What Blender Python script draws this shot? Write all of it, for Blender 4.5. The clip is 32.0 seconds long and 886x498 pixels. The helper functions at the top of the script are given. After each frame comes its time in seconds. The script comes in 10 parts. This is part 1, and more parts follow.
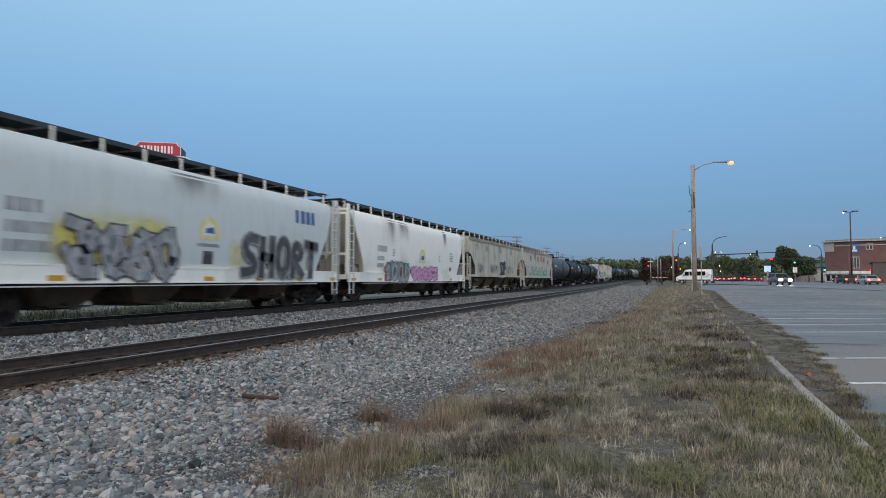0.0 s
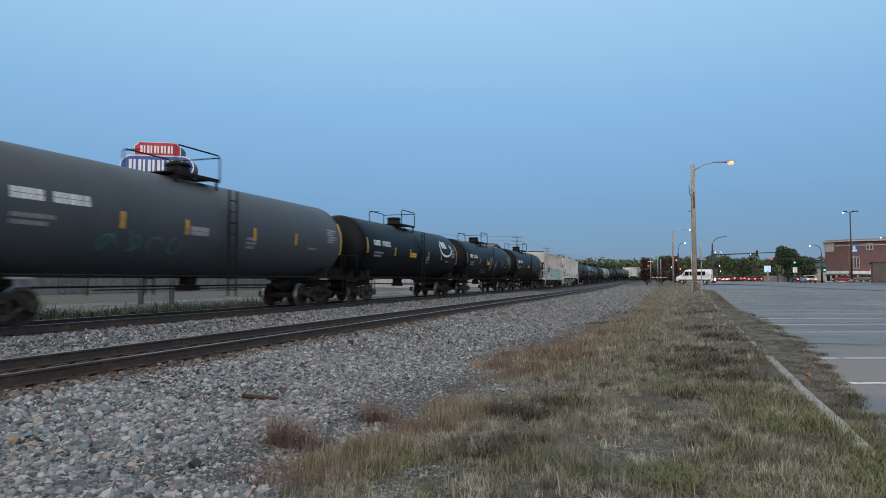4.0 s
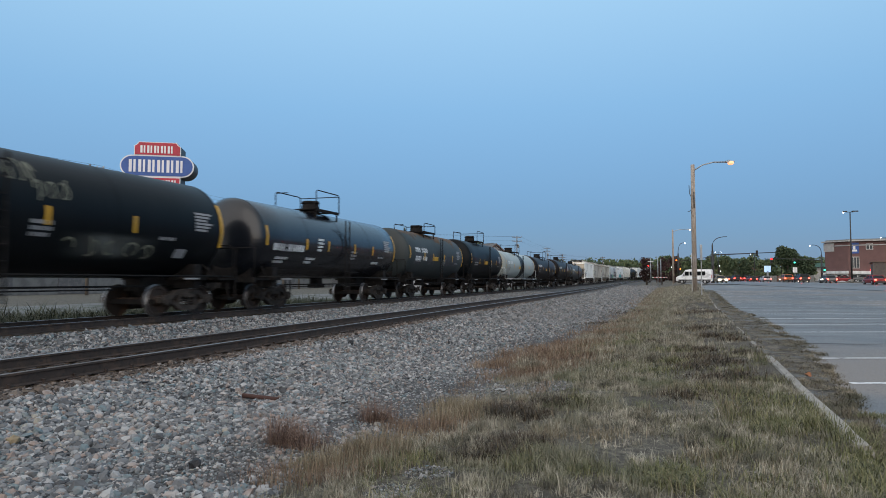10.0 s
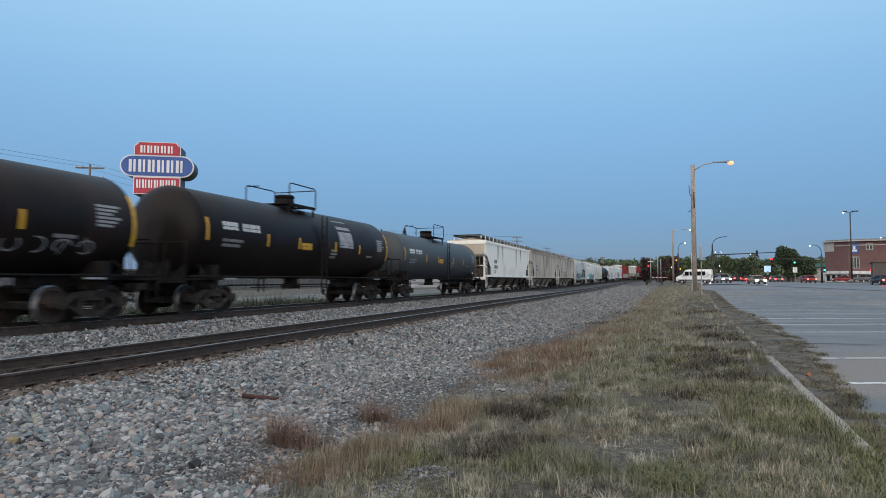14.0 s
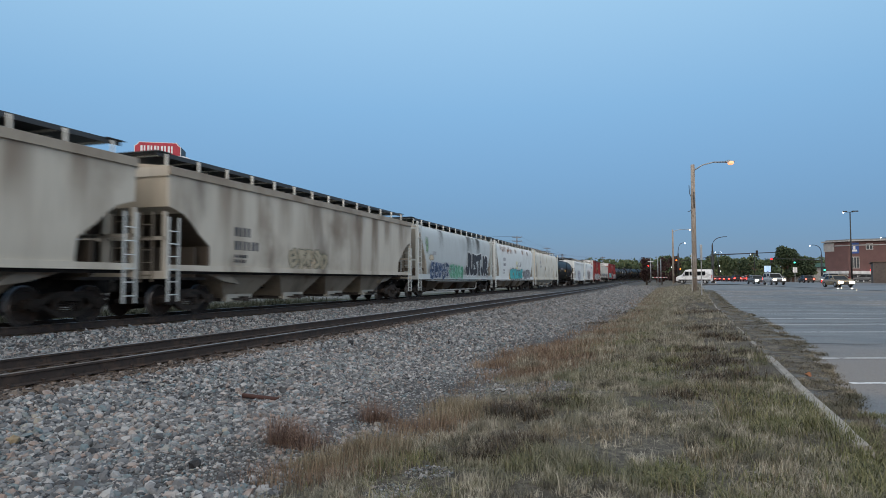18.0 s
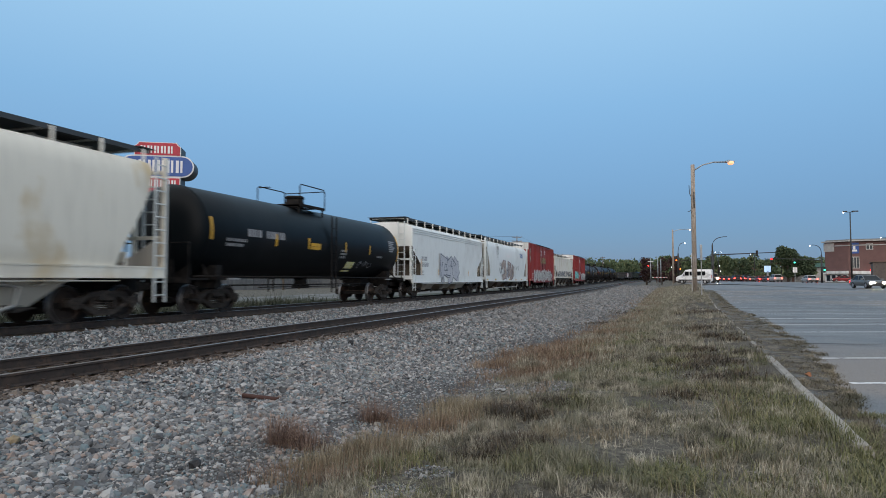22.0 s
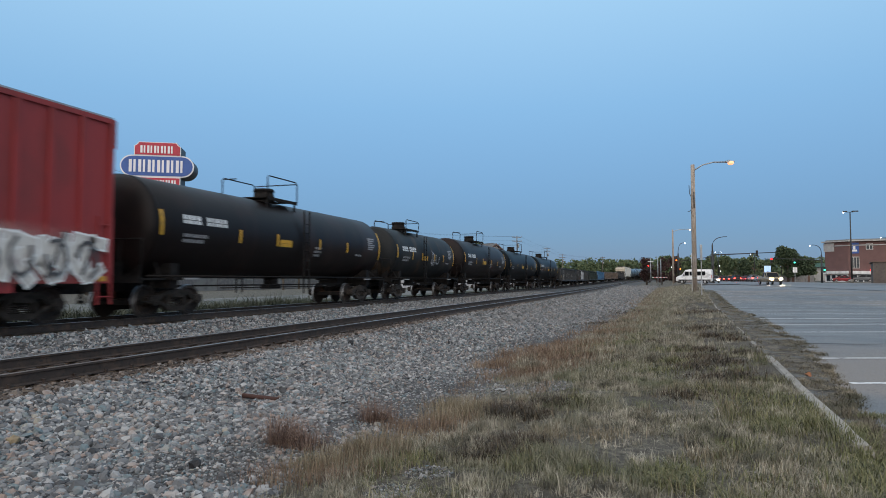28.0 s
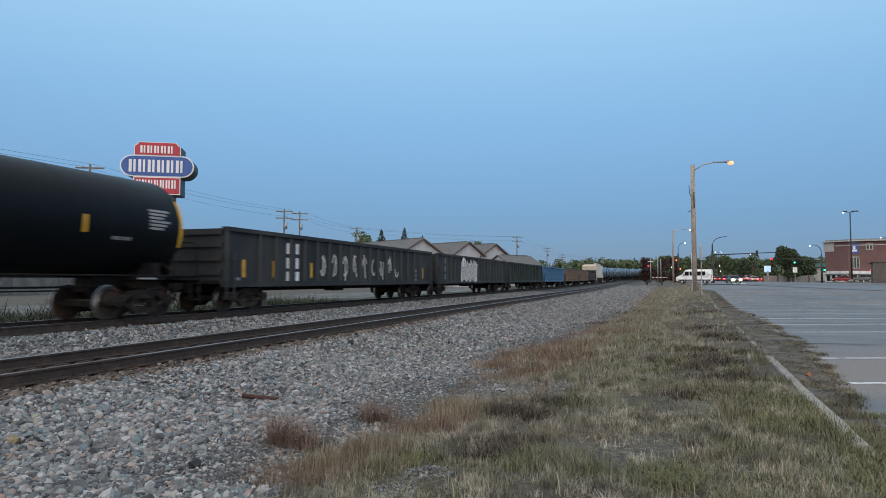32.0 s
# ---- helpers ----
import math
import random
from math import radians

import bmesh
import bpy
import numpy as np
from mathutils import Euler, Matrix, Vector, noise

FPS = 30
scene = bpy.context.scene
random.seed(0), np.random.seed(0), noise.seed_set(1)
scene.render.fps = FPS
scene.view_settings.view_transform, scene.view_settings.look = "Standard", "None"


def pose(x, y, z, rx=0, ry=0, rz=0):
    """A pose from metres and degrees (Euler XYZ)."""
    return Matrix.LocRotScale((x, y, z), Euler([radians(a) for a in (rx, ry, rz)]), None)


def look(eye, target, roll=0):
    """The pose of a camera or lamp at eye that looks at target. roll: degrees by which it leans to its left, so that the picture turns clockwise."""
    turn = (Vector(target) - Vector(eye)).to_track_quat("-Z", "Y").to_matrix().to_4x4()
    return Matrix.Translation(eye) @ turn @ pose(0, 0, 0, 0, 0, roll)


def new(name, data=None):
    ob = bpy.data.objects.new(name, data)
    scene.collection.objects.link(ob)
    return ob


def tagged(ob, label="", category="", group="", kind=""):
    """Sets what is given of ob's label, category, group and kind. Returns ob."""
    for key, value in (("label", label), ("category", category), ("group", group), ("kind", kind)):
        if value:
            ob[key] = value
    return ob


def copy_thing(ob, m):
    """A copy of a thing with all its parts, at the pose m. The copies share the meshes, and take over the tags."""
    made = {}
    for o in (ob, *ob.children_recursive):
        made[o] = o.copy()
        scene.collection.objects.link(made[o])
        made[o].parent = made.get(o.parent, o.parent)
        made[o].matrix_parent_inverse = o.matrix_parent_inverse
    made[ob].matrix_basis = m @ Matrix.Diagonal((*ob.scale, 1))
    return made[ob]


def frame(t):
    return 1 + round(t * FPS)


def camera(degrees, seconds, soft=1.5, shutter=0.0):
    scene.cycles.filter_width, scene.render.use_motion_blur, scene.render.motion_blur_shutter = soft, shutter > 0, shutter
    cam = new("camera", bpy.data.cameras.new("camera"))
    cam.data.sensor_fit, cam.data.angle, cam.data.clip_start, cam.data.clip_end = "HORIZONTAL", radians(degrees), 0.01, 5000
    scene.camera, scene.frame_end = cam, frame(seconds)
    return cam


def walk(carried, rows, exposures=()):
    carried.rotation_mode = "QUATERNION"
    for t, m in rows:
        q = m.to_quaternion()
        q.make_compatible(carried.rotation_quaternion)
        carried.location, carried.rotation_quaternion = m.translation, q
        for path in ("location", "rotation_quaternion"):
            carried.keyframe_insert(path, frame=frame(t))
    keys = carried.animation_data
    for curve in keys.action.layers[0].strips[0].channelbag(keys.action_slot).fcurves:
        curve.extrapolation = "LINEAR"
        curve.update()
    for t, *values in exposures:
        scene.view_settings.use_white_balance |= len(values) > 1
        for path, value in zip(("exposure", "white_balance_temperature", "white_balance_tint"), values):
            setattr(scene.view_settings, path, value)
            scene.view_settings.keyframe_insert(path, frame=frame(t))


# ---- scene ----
from collections import defaultdict

CLIP = 32.0
EYE = (0.0, 0.0, 1.6)
YAW, PITCH = 18.4, 2.79
cam = camera(69.5, CLIP, soft=0.9, shutter=0.3)
EXPOSURES = [(0.0, -0.09), (3.4, -0.07), (5.6, 0.0), (7.0, 0.0), (8.2, -0.06), (9.4, -0.03), (10.6, 0.01), (14.5, 0.01), (16.5, -0.1), (21.0, -0.1), (22.4, -0.03), (24.0, -0.08), (25.5, -0.06), (28.0, 0.0), (32.0, 0.01)]
view = pose(*EYE, 90 + PITCH, 0, YAW)
# the picture darkens a little while pale wagons fill it
walk(cam, [(0.0, view), (CLIP, view)], EXPOSURES)

# ---- light: clear dusk, the last glow behind the camera ----
world = bpy.data.worlds.new("dusk")
scene.world = world
world.use_nodes = True
wn, wl = world.node_tree.nodes, world.node_tree.links
wn.clear()
sky = wn.new("ShaderNodeTexSky")
sky.sky_type, sky.sun_disc = "NISHITA", False
sky.sun_elevation, sky.sun_rotation = radians(3.0), radians(165)
sky.air_density, sky.dust_density, sky.ozone_density = 1.0, 0.3, 4.0
scale_sky = wn.new("ShaderNodeMix")
scale_sky.data_type = "RGBA"
# the twilight arch: darker towards the horizon away from the sun, bright and warm above where it set
tc = wn.new("ShaderNodeTexCoord")
sep = wn.new("ShaderNodeSeparateXYZ")
wl.new(tc.outputs["Generated"], sep.inputs[0])
arch = wn.new("ShaderNodeValToRGB")
for e, (pos, c) in zip([arch.color_ramp.elements[0], arch.color_ramp.elements[1]] + [arch.color_ramp.elements.new(0.5) for _ in range(3)],
                       [(0.0, (0.145, 0.252, 0.438)), (1.0, (0.42, 0.66, 0.92)), (0.10, (0.172, 0.312, 0.532)), (0.26, (0.255, 0.470, 0.716)), (0.46, (0.42, 0.678, 0.90))]):
    e.position, e.color = pos, (*c, 1)
wl.new(sep.outputs["Z"], arch.inputs[0])
west = wn.new("ShaderNodeMapRange")
west.inputs["From Min"].default_value, west.inputs["From Max"].default_value = 0.1, -1.0
west.interpolation_type = "SMOOTHSTEP"
wl.new(sep.outputs["Y"], west.inputs["Value"])
glow = wn.new("ShaderNodeMix")
glow.data_type = "RGBA"
glow.inputs[7].default_value = (1.75, 1.62, 1.5, 1)
wl.new(west.outputs[0], glow.inputs[0])
wl.new(arch.outputs[0], glow.inputs[6])
scale_sky.inputs[0].default_value = 0.06
wl.new(glow.outputs[2], scale_sky.inputs[6])
wl.new(sky.outputs[0], scale_sky.inputs[7])
bg = wn.new("ShaderNodeBackground")
bg.inputs["Strength"].default_value = 1.0
wo = wn.new("ShaderNodeOutputWorld")
wl.new(scale_sky.outputs[2], bg.inputs["Color"])
wl.new(bg.outputs[0], wo.inputs[0])
sun = new("sun", bpy.data.lights.new("sun", "SUN"))
sun.data.energy, sun.data.angle, sun.data.color = 0.5, radians(60), (1.0, 0.93, 0.85)
sun.matrix_world = look((30, -60, 45), (0, 0, 0))


# ---- materials ----
def rgb(c):
    return (*c, 1.0)


def mat(name, base, rough=0.8, metal=0.0, spots=(), bump=0.0, bump_scale=60.0, random_amount=0.0, island=False, coat=0.0, emit=None, spec=0.5):
    """A painted or raw surface: a base colour broken by noise layers (colour, scale, from, to, stretch) and fine relief."""
    m = bpy.data.materials.new(name)
    m.use_nodes = True
    n, l = m.node_tree.nodes, m.node_tree.links
    p = n["Principled BSDF"]
    p.inputs["Roughness"].default_value, p.inputs["Metallic"].default_value = rough, metal
    p.inputs["Coat Weight"].default_value = coat
    p.inputs["Specular IOR Level"].default_value = spec
    tc = n.new("ShaderNodeTexCoord")
    col = n.new("ShaderNodeRGB")
    col.outputs[0].default_value = rgb(base)
    out = col.outputs[0]
    for i, (c, scale, lo, hi, stretch) in enumerate(spots):
        mp = n.new("ShaderNodeMapping")
        mp.inputs["Scale"].default_value = stretch
        mp.inputs["Location"].default_value = (3.1 * i + len(name), 1.7 * i, 0.4)
        l.new(tc.outputs["Object"], mp.inputs["Vector"])
        t = n.new("ShaderNodeTexNoise")
        t.inputs["Scale"].default_value, t.inputs["Detail"].default_value = scale, 6
        l.new(mp.outputs[0], t.inputs["Vector"])
        r = n.new("ShaderNodeMapRange")
        r.inputs["From Min"].default_value, r.inputs["From Max"].default_value = lo, hi
        l.new(t.outputs[0], r.inputs["Value"])
        mx = n.new("ShaderNodeMix")
        mx.data_type = "RGBA"
        mx.inputs[7].default_value = rgb(c)
        l.new(r.outputs[0], mx.inputs[0])
        l.new(out, mx.inputs[6])
        out = mx.outputs[2]
    if random_amount:
        if island:
            src = n.new("ShaderNodeNewGeometry").outputs["Random Per Island"]
        else:
            src = n.new("ShaderNodeObjectInfo").outputs["Random"]
        hs = n.new("ShaderNodeHueSaturation")
        r = n.new("ShaderNodeMapRange")
        r.inputs["To Min"].default_value, r.inputs["To Max"].default_value = 1 - random_amount, 1 + random_amount
        l.new(src, r.inputs["Value"])
        l.new(r.outputs[0], hs.inputs["Value"])
        l.new(out, hs.inputs["Color"])
        out = hs.outputs[0]
    l.new(out, p.inputs["Base Color"])
    if bump:
        t = n.new("ShaderNodeTexNoise")
        t.inputs["Scale"].default_value, t.inputs["Detail"].default_value = bump_scale, 5
        l.new(tc.outputs["Object"], t.inputs["Vector"])
        b = n.new("ShaderNodeBump")
        b.inputs["Strength"].default_value, b.inputs["Distance"].default_value = bump, 0.02
        l.new(t.outputs[0], b.inputs["Height"])
        l.new(b.outputs[0], p.inputs["Normal"])
    if emit:
        p.inputs["Emission Color"].default_value, p.inputs["Emission Strength"].default_value = rgb(emit[0]), emit[1]
    return m


ONE = (1, 1, 1)
STREAK = (1, 1, 0.12)      # vertical runs on standing sides
ALONG = (1, 0.15, 1)       # runs along the track


def ramp_by(name, stops, scale, rough, bump=0.3, bump_scale=40.0, island=True, patch=None, weight=0.5):
    """A many-coloured loose material: each piece takes its own colour from stops."""
    m = bpy.data.materials.new(name)
    m.use_nodes = True
    n, l = m.node_tree.nodes, m.node_tree.links
    p = n["Principled BSDF"]
    p.inputs["Roughness"].default_value = rough
    cr = n.new("ShaderNodeValToRGB")
    cr.color_ramp.interpolation = "LINEAR"
    els = cr.color_ramp.elements
    while len(els) < len(stops):
        els.new(0.5)
    for e, (pos, c) in zip(els, stops):
        e.position, e.color = pos, rgb(c)
    tc = n.new("ShaderNodeTexCoord")
    t = n.new("ShaderNodeTexNoise")
    t.inputs["Scale"].default_value, t.inputs["Detail"].default_value = scale, 5
    l.new(tc.outputs["Object"], t.inputs["Vector"])
    if island:
        g = n.new("ShaderNodeNewGeometry")
        a = n.new("ShaderNodeMath")
        a.operation = "MULTIPLY_ADD"
        l.new(t.outputs[0], a.inputs[0])
        a.inputs[1].default_value = weight
        s = n.new("ShaderNodeMath")
        s.operation = "MULTIPLY_ADD"
        l.new(g.outputs["Random Per Island"], s.inputs[0])
        own = max(0.35, 1.3 - weight)
        s.inputs[1].default_value, s.inputs[2].default_value = own, 0.5 - 0.5 * weight - 0.5 * own
        l.new(s.outputs[0], a.inputs[2])
        l.new(a.outputs[0], cr.inputs[0])
    else:
        l.new(t.outputs[0], cr.inputs[0])
    out = cr.outputs[0]
    if patch:
        c, sc, lo, hi = patch
        t2 = n.new("ShaderNodeTexNoise")
        t2.inputs["Scale"].default_value, t2.inputs["Detail"].default_value = sc, 5
        l.new(tc.outputs["Object"], t2.inputs["Vector"])
        r = n.new("ShaderNodeMapRange")
        r.inputs["From Min"].default_value, r.inputs["From Max"].default_value = lo, hi
        l.new(t2.outputs[0], r.inputs["Value"])
        mx = n.new("ShaderNodeMix")
        mx.data_type = "RGBA"
        mx.inputs[7].default_value = rgb(c)
        l.new(r.outputs[0], mx.inputs[0])
        l.new(out, mx.inputs[6])
        out = mx.outputs[2]
    l.new(out, p.inputs["Base Color"])
    b = n.new("ShaderNodeBump")
    b.inputs["Strength"].default_value, b.inputs["Distance"].default_value = bump, 0.02
    t3 = n.new("ShaderNodeTexNoise")
    t3.inputs["Scale"].default_value = bump_scale
    l.new(tc.outputs["Object"], t3.inputs["Vector"])
    l.new(t3.outputs[0], b.inputs["Height"])
    l.new(b.outputs[0], p.inputs["Normal"])
    return m


M_GROUND = ramp_by("matted earth and thatch", [(0.25, (0.03, 0.026, 0.021)), (0.45, (0.07, 0.063, 0.05)), (0.58, (0.115, 0.103, 0.081)), (0.75, (0.185, 0.166, 0.133))], 17, 0.95, 1.0, 55, island=False,
                   patch=((0.055, 0.048, 0.036), 1.6, 0.5, 0.68))
M_FINES = ramp_by("ballast bed", [(0.25, (0.02, 0.02, 0.021)), (0.5, (0.055, 0.055, 0.056)), (0.75, (0.12, 0.118, 0.115))], 48, 0.95, 1.0, 45, island=False)
M_STONE = ramp_by("ballast stone", [(0.06, (0.038, 0.04, 0.045)), (0.24, (0.106, 0.111, 0.119)), (0.45, (0.19, 0.196, 0.206)), (0.6, (0.38, 0.385, 0.387)), (0.7, (0.24, 0.182, 0.156)), (0.8, (0.118, 0.165, 0.187)), (0.9, (0.235, 0.247, 0.243)), (0.98, (0.33, 0.29, 0.232))], 3, 0.9, 0.35, 70)
M_STONERUST = ramp_by("rust tinted ballast stone", [(0.1, (0.035, 0.028, 0.025)), (0.35, (0.085, 0.066, 0.055)), (0.6, (0.15, 0.12, 0.1)), (0.8, (0.2, 0.19, 0.185)), (0.95, (0.16, 0.09, 0.06))], 3, 0.9, 0.35, 70)
M_STONEFAR = ramp_by("distant ballast stone", [(0.1, (0.10, 0.103, 0.108)), (0.4, (0.16, 0.165, 0.17)), (0.66, (0.26, 0.263, 0.266)), (0.78, (0.19, 0.165, 0.152)), (0.9, (0.15, 0.172, 0.185))], 0.6, 0.9, 0.3, 60)
M_GRASS = ramp_by("dry grass", [(0.1, (0.055, 0.051, 0.039)), (0.32, (0.142, 0.132, 0.1)), (0.58, (0.285, 0.262, 0.205)), (0.88, (0.49, 0.45, 0.365))], 4.0, 0.9, 0.0, 30, weight=1.9, patch=((0.155, 0.16, 0.098), 1.4, 0.52, 0.68))
M_GREEN = ramp_by("green grass", [(0.1, (0.055, 0.063, 0.027)), (0.5, (0.135, 0.137, 0.06)), (0.9, (0.25, 0.235, 0.125))], 0.8, 0.9, 0.0, 30)
M_RUSSET = ramp_by("russet weeds", [(0.1, (0.075, 0.047, 0.034)), (0.5, (0.19, 0.13, 0.09)), (0.9, (0.37, 0.285, 0.205))], 2.5, 0.9, 0.0, 30, weight=1.0)
# base colour tinted blue to carry the sky's grazing sheen
M_ASPHALT = mat("old asphalt", (0.114, 0.126, 0.139), 0.66, 0, [((0.16, 0.172, 0.183), 0.45, 0.42, 0.62, ONE), ((0.09, 0.094, 0.1), 0.9, 0.5, 0.66, (0.5, 1.9, 1)), ((0.2, 0.17, 0.148), 0.11, 0.5, 0.62, ONE), ((0.21, 0.215, 0.22), 70, 0.52, 0.7, ONE), ((0.075, 0.078, 0.082), 38, 0.56, 0.7, ONE)], 0.35, 120)
M_ROAD = mat("road asphalt", (0.12, 0.115, 0.113), 0.5, 0, [((0.07, 0.068, 0.066), 0.5, 0.45, 0.7, ONE), ((0.17, 0.15, 0.138), 0.22, 0.5, 0.66, (1, 3, 1))], 0.12, 90)
M_YARD = mat("pale yard gravel", (0.12, 0.124, 0.122), 0.95, 0, [((0.05, 0.055, 0.042), 0.6, 0.45, 0.65, ONE), ((0.24, 0.24, 0.235), 1.2, 0.58, 0.68, (1, 0.2, 1))], 0.4, 40)
M_LINE = mat("worn white paint", (0.68, 0.69, 0.70), 0.8, 0, [((0.16, 0.16, 0.17), 6, 0.55, 0.7, ONE)], 0.2, 80)
M_LINEFADED = mat("faded white paint", (0.62, 0.63, 0.64), 0.8, 0, [((0.13, 0.13, 0.14), 2.5, 0.42, 0.6, ONE), ((0.15, 0.15, 0.155), 9, 0.5, 0.65, ONE)], 0.2, 80)
M_CRACK = mat("tar filled crack", (0.03, 0.03, 0.032), 0.7, 0, [((0.085, 0.085, 0.088), 3, 0.48, 0.62, ONE)])
M_KERB = mat("weathered concrete", (0.27, 0.255, 0.232), 0.9, 0, [((0.2, 0.185, 0.165), 3, 0.45, 0.65, ONE), ((0.12, 0.11, 0.09), 14, 0.6, 0.75, ONE)], 0.4, 70, random_amount=0.1)
M_RAIL = mat("rusty rail steel", (0.05, 0.036, 0.03), 0.75, 0.2, [((0.085, 0.055, 0.04), 4, 0.5, 0.7, ONE), ((0.03, 0.025, 0.023), 12, 0.5, 0.7, ONE)], 0.2, 120)
M_RAILTOP = mat("worn rail head", (0.30, 0.29, 0.29), 0.35, 0.9, [((0.18, 0.14, 0.12), 2, 0.5, 0.7, ALONG)])
M_TIE = mat("weathered timber", (0.10, 0.075, 0.055), 0.95, 0, [((0.19, 0.145, 0.11), 9, 0.45, 0.65, (0.2, 1, 1)), ((0.05, 0.04, 0.03), 20, 0.5, 0.7, (0.2, 1, 1))], 0.6, 40, random_amount=0.25)
M_POLE = mat("grey pole timber", (0.29, 0.24, 0.20), 0.95, 0, [((0.38, 0.335, 0.295), 5, 0.45, 0.65, STREAK), ((0.16, 0.125, 0.095), 12, 0.5, 0.7, STREAK)], 0.5, 60)
M_FARPOLE = mat("dark pole timber", (0.12, 0.10, 0.085), 0.95, 0, [((0.2, 0.17, 0.14), 4, 0.45, 0.65, STREAK)])
M_GALV = mat("galvanised steel", (0.36, 0.38, 0.40), 0.5, 0.6, [((0.27, 0.29, 0.31), 5, 0.4, 0.6, ONE)])
M_BLACKSTEEL = mat("black painted steel", (0.025, 0.026, 0.028), 0.5, 0.2, [((0.05, 0.05, 0.05), 6, 0.5, 0.7, ONE)])
M_RUSTDIRT = ramp_by("rust brown fines", [(0.25, (0.02, 0.015, 0.012)), (0.5, (0.05, 0.035, 0.027)), (0.75, (0.11, 0.075, 0.055))], 16, 0.95, 1.0, 60, island=False)
M_WIRE = mat("cable", (0.03, 0.03, 0.032), 0.7)


# ---- the lie of the land ----
NEAR_X, FAR_X = -8.69, -14.65      # centre lines of the empty track and of the train's track
NEAR_Z, FAR_Z = 0.40, 0.54         # rail tops


def rise(y):
    if y < 60:
        return 0.0
    return 1.9 * ((min(y, 300.0) - 60) / 240) ** 2 + max(0.0, y - 300.0) * 0.012


def bend(y):
    return 0.0 if y < 150 else (y - 150) ** 2 / 2000.0


def on_track(y, x0, z0):
    """Place on a track's centre line and its turn about z in degrees."""
    turn = 0.0 if y < 150 else math.degrees(math.atan((y - 150) / 1000.0))
    return x0 + bend(y), y, z0 + rise(y), -turn


def lot_z(y):
    return 0.22 + 0.0057 * min(max(y, -40.0), 130.0)


def kerb_x(y):
    return 1.22 + 0.04 * min(y, 30.0) + 0.052 * (min(max(y, 30.0), 115.0) - 30.0)


def lerp(pts, x):
    for (a, za), (b, zb) in zip(pts, pts[1:]):
        if x <= b:
            return za + (zb - za) * min(max((x - a) / (b - a), 0.0), 1.0)
    return pts[-1][1]


def verge_edge(y):
    """Where the grass begins beside the gravel."""
    return lerp([(-10, -2.7), (3.8, -2.75), (4.5, -2.95), (5.1, -2.9), (5.6, -2.3), (6.4, -2.2), (7.2, -2.4), (9.4, -2.35), (12, -2.5), (15, -2.05), (22, -1.75), (28, -1.35), (64, -1.0), (120, 0.0)], y)


def ground_z(x, y):
    x = x - bend(y)
    up = 0.8 * rise(y)
    side = lot_z(y)
    if x > kerb_x(y):
        return side + up * 0.5
    e = verge_edge(y)
    if x > e:
        k = (x - e) / (kerb_x(y) - e)
        return (0.08 + (side - 0.14) * 0.0) * (1 - k) + (side + 0.10) * k + 0.05 * math.sin(k * 3.1) + up * 0.6
    return lerp([(-60, 0.35), (-24, 0.0), (-17.6, -0.05), (-16.6, 0.26), (-12.7, 0.33), (-11.6, 0.17), (-10.3, 0.19), (-9.7, 0.19), (-9.5, 0.13), (-8.0, 0.13), (-7.75, 0.185), (-7.1, 0.18), (-5.4, 0.02), (-4.2, 0.04), (e, 0.08)], x) + up


def mesh_of(name, verts, faces):
    me = bpy.data.meshes.new(name)
    me.from_pydata(verts, [], faces)
    me.update()
    return me


def ground_sheet():
    xs = sorted(set([-900, -500, -250, -140, -90, -60, -40, -30, -24, -20, -17.6, -16.6, -15, -13.5, -12.7, -11.6, -10.3, -9.7, -9.5, -8.7, -8.0, -7.75, -7.1, -6.3, -5.4, -4.8, -4.2, -3.6, -3, -2.4, -1.8, -1.2, -0.6, 0, 0.6, 1.2, 1.8, 2.4, 3, 4, 6, 8, 11, 15, 20, 27, 36, 50, 70, 100, 150, 250, 500, 900]))
    ys = [-900, -400, -200, -100, -60, -40, -25, -15, -8, -4] + [0.8 * i for i in range(0, 90)] + [74, 80, 88, 96, 105, 115, 130, 145, 160, 180, 200, 225, 250, 280, 320, 400, 600, 1000, 2000, 3500]
    v, f = [], []
    for y in ys:
        for x in xs:
            bump = 0.0
            low = 0.06 if x > kerb_x(y) - 0.05 and abs(x) < 60 else 0.0
            v.append((x, y, ground_z(x, y) + bump - low if abs(x) < 60 else 0.4 + 0.8 * rise(min(y, 300)) - 0.3))
    w = len(xs)
    for j in range(len(ys) - 1):
        for i in range(w - 1):
            a = j * w + i
            f.append((a, a + 1, a + w + 1, a + w))
    me = mesh_of("ground", v, f)
    me.materials.append(M_GROUND)
    me.polygons.foreach_set("use_smooth", [True] * len(me.polygons))
    return tagged(new("ground", me), "dry trampled earth and gravel ground beside the railway", "ground", kind="structure")


ground_sheet()


def strip(name, xl, xr, ys, material, label, category, dz=0.0, height=None):
    """A ground layer between two lines that follows the ground, dz above it."""
    v, f = [], []
    n = 7
    for y in ys:
        for i in range(n):
            x = xl(y) + (xr(y) - xl(y)) * i / (n - 1)
            v.append((x, y, (height(x, y) if height else ground_z(x, y)) + dz))
    for j in range(len(ys) - 1):
        for i in range(n - 1):
            a = j * n + i
            f.append((a, a + 1, a + n + 1, a + n))
    me = mesh_of(name, v, f)
    me.materials.append(material)
    return tagged(new(name, me), label, category, kind="structure")


def seq(a, b, step):
    n = max(1, int(round((b - a) / step)))
    return [a + (b - a) * i / n for i in range(n + 1)]


TRACK_YS = [-760, -500, -300, -150, -60] + seq(-30, 330, 4)


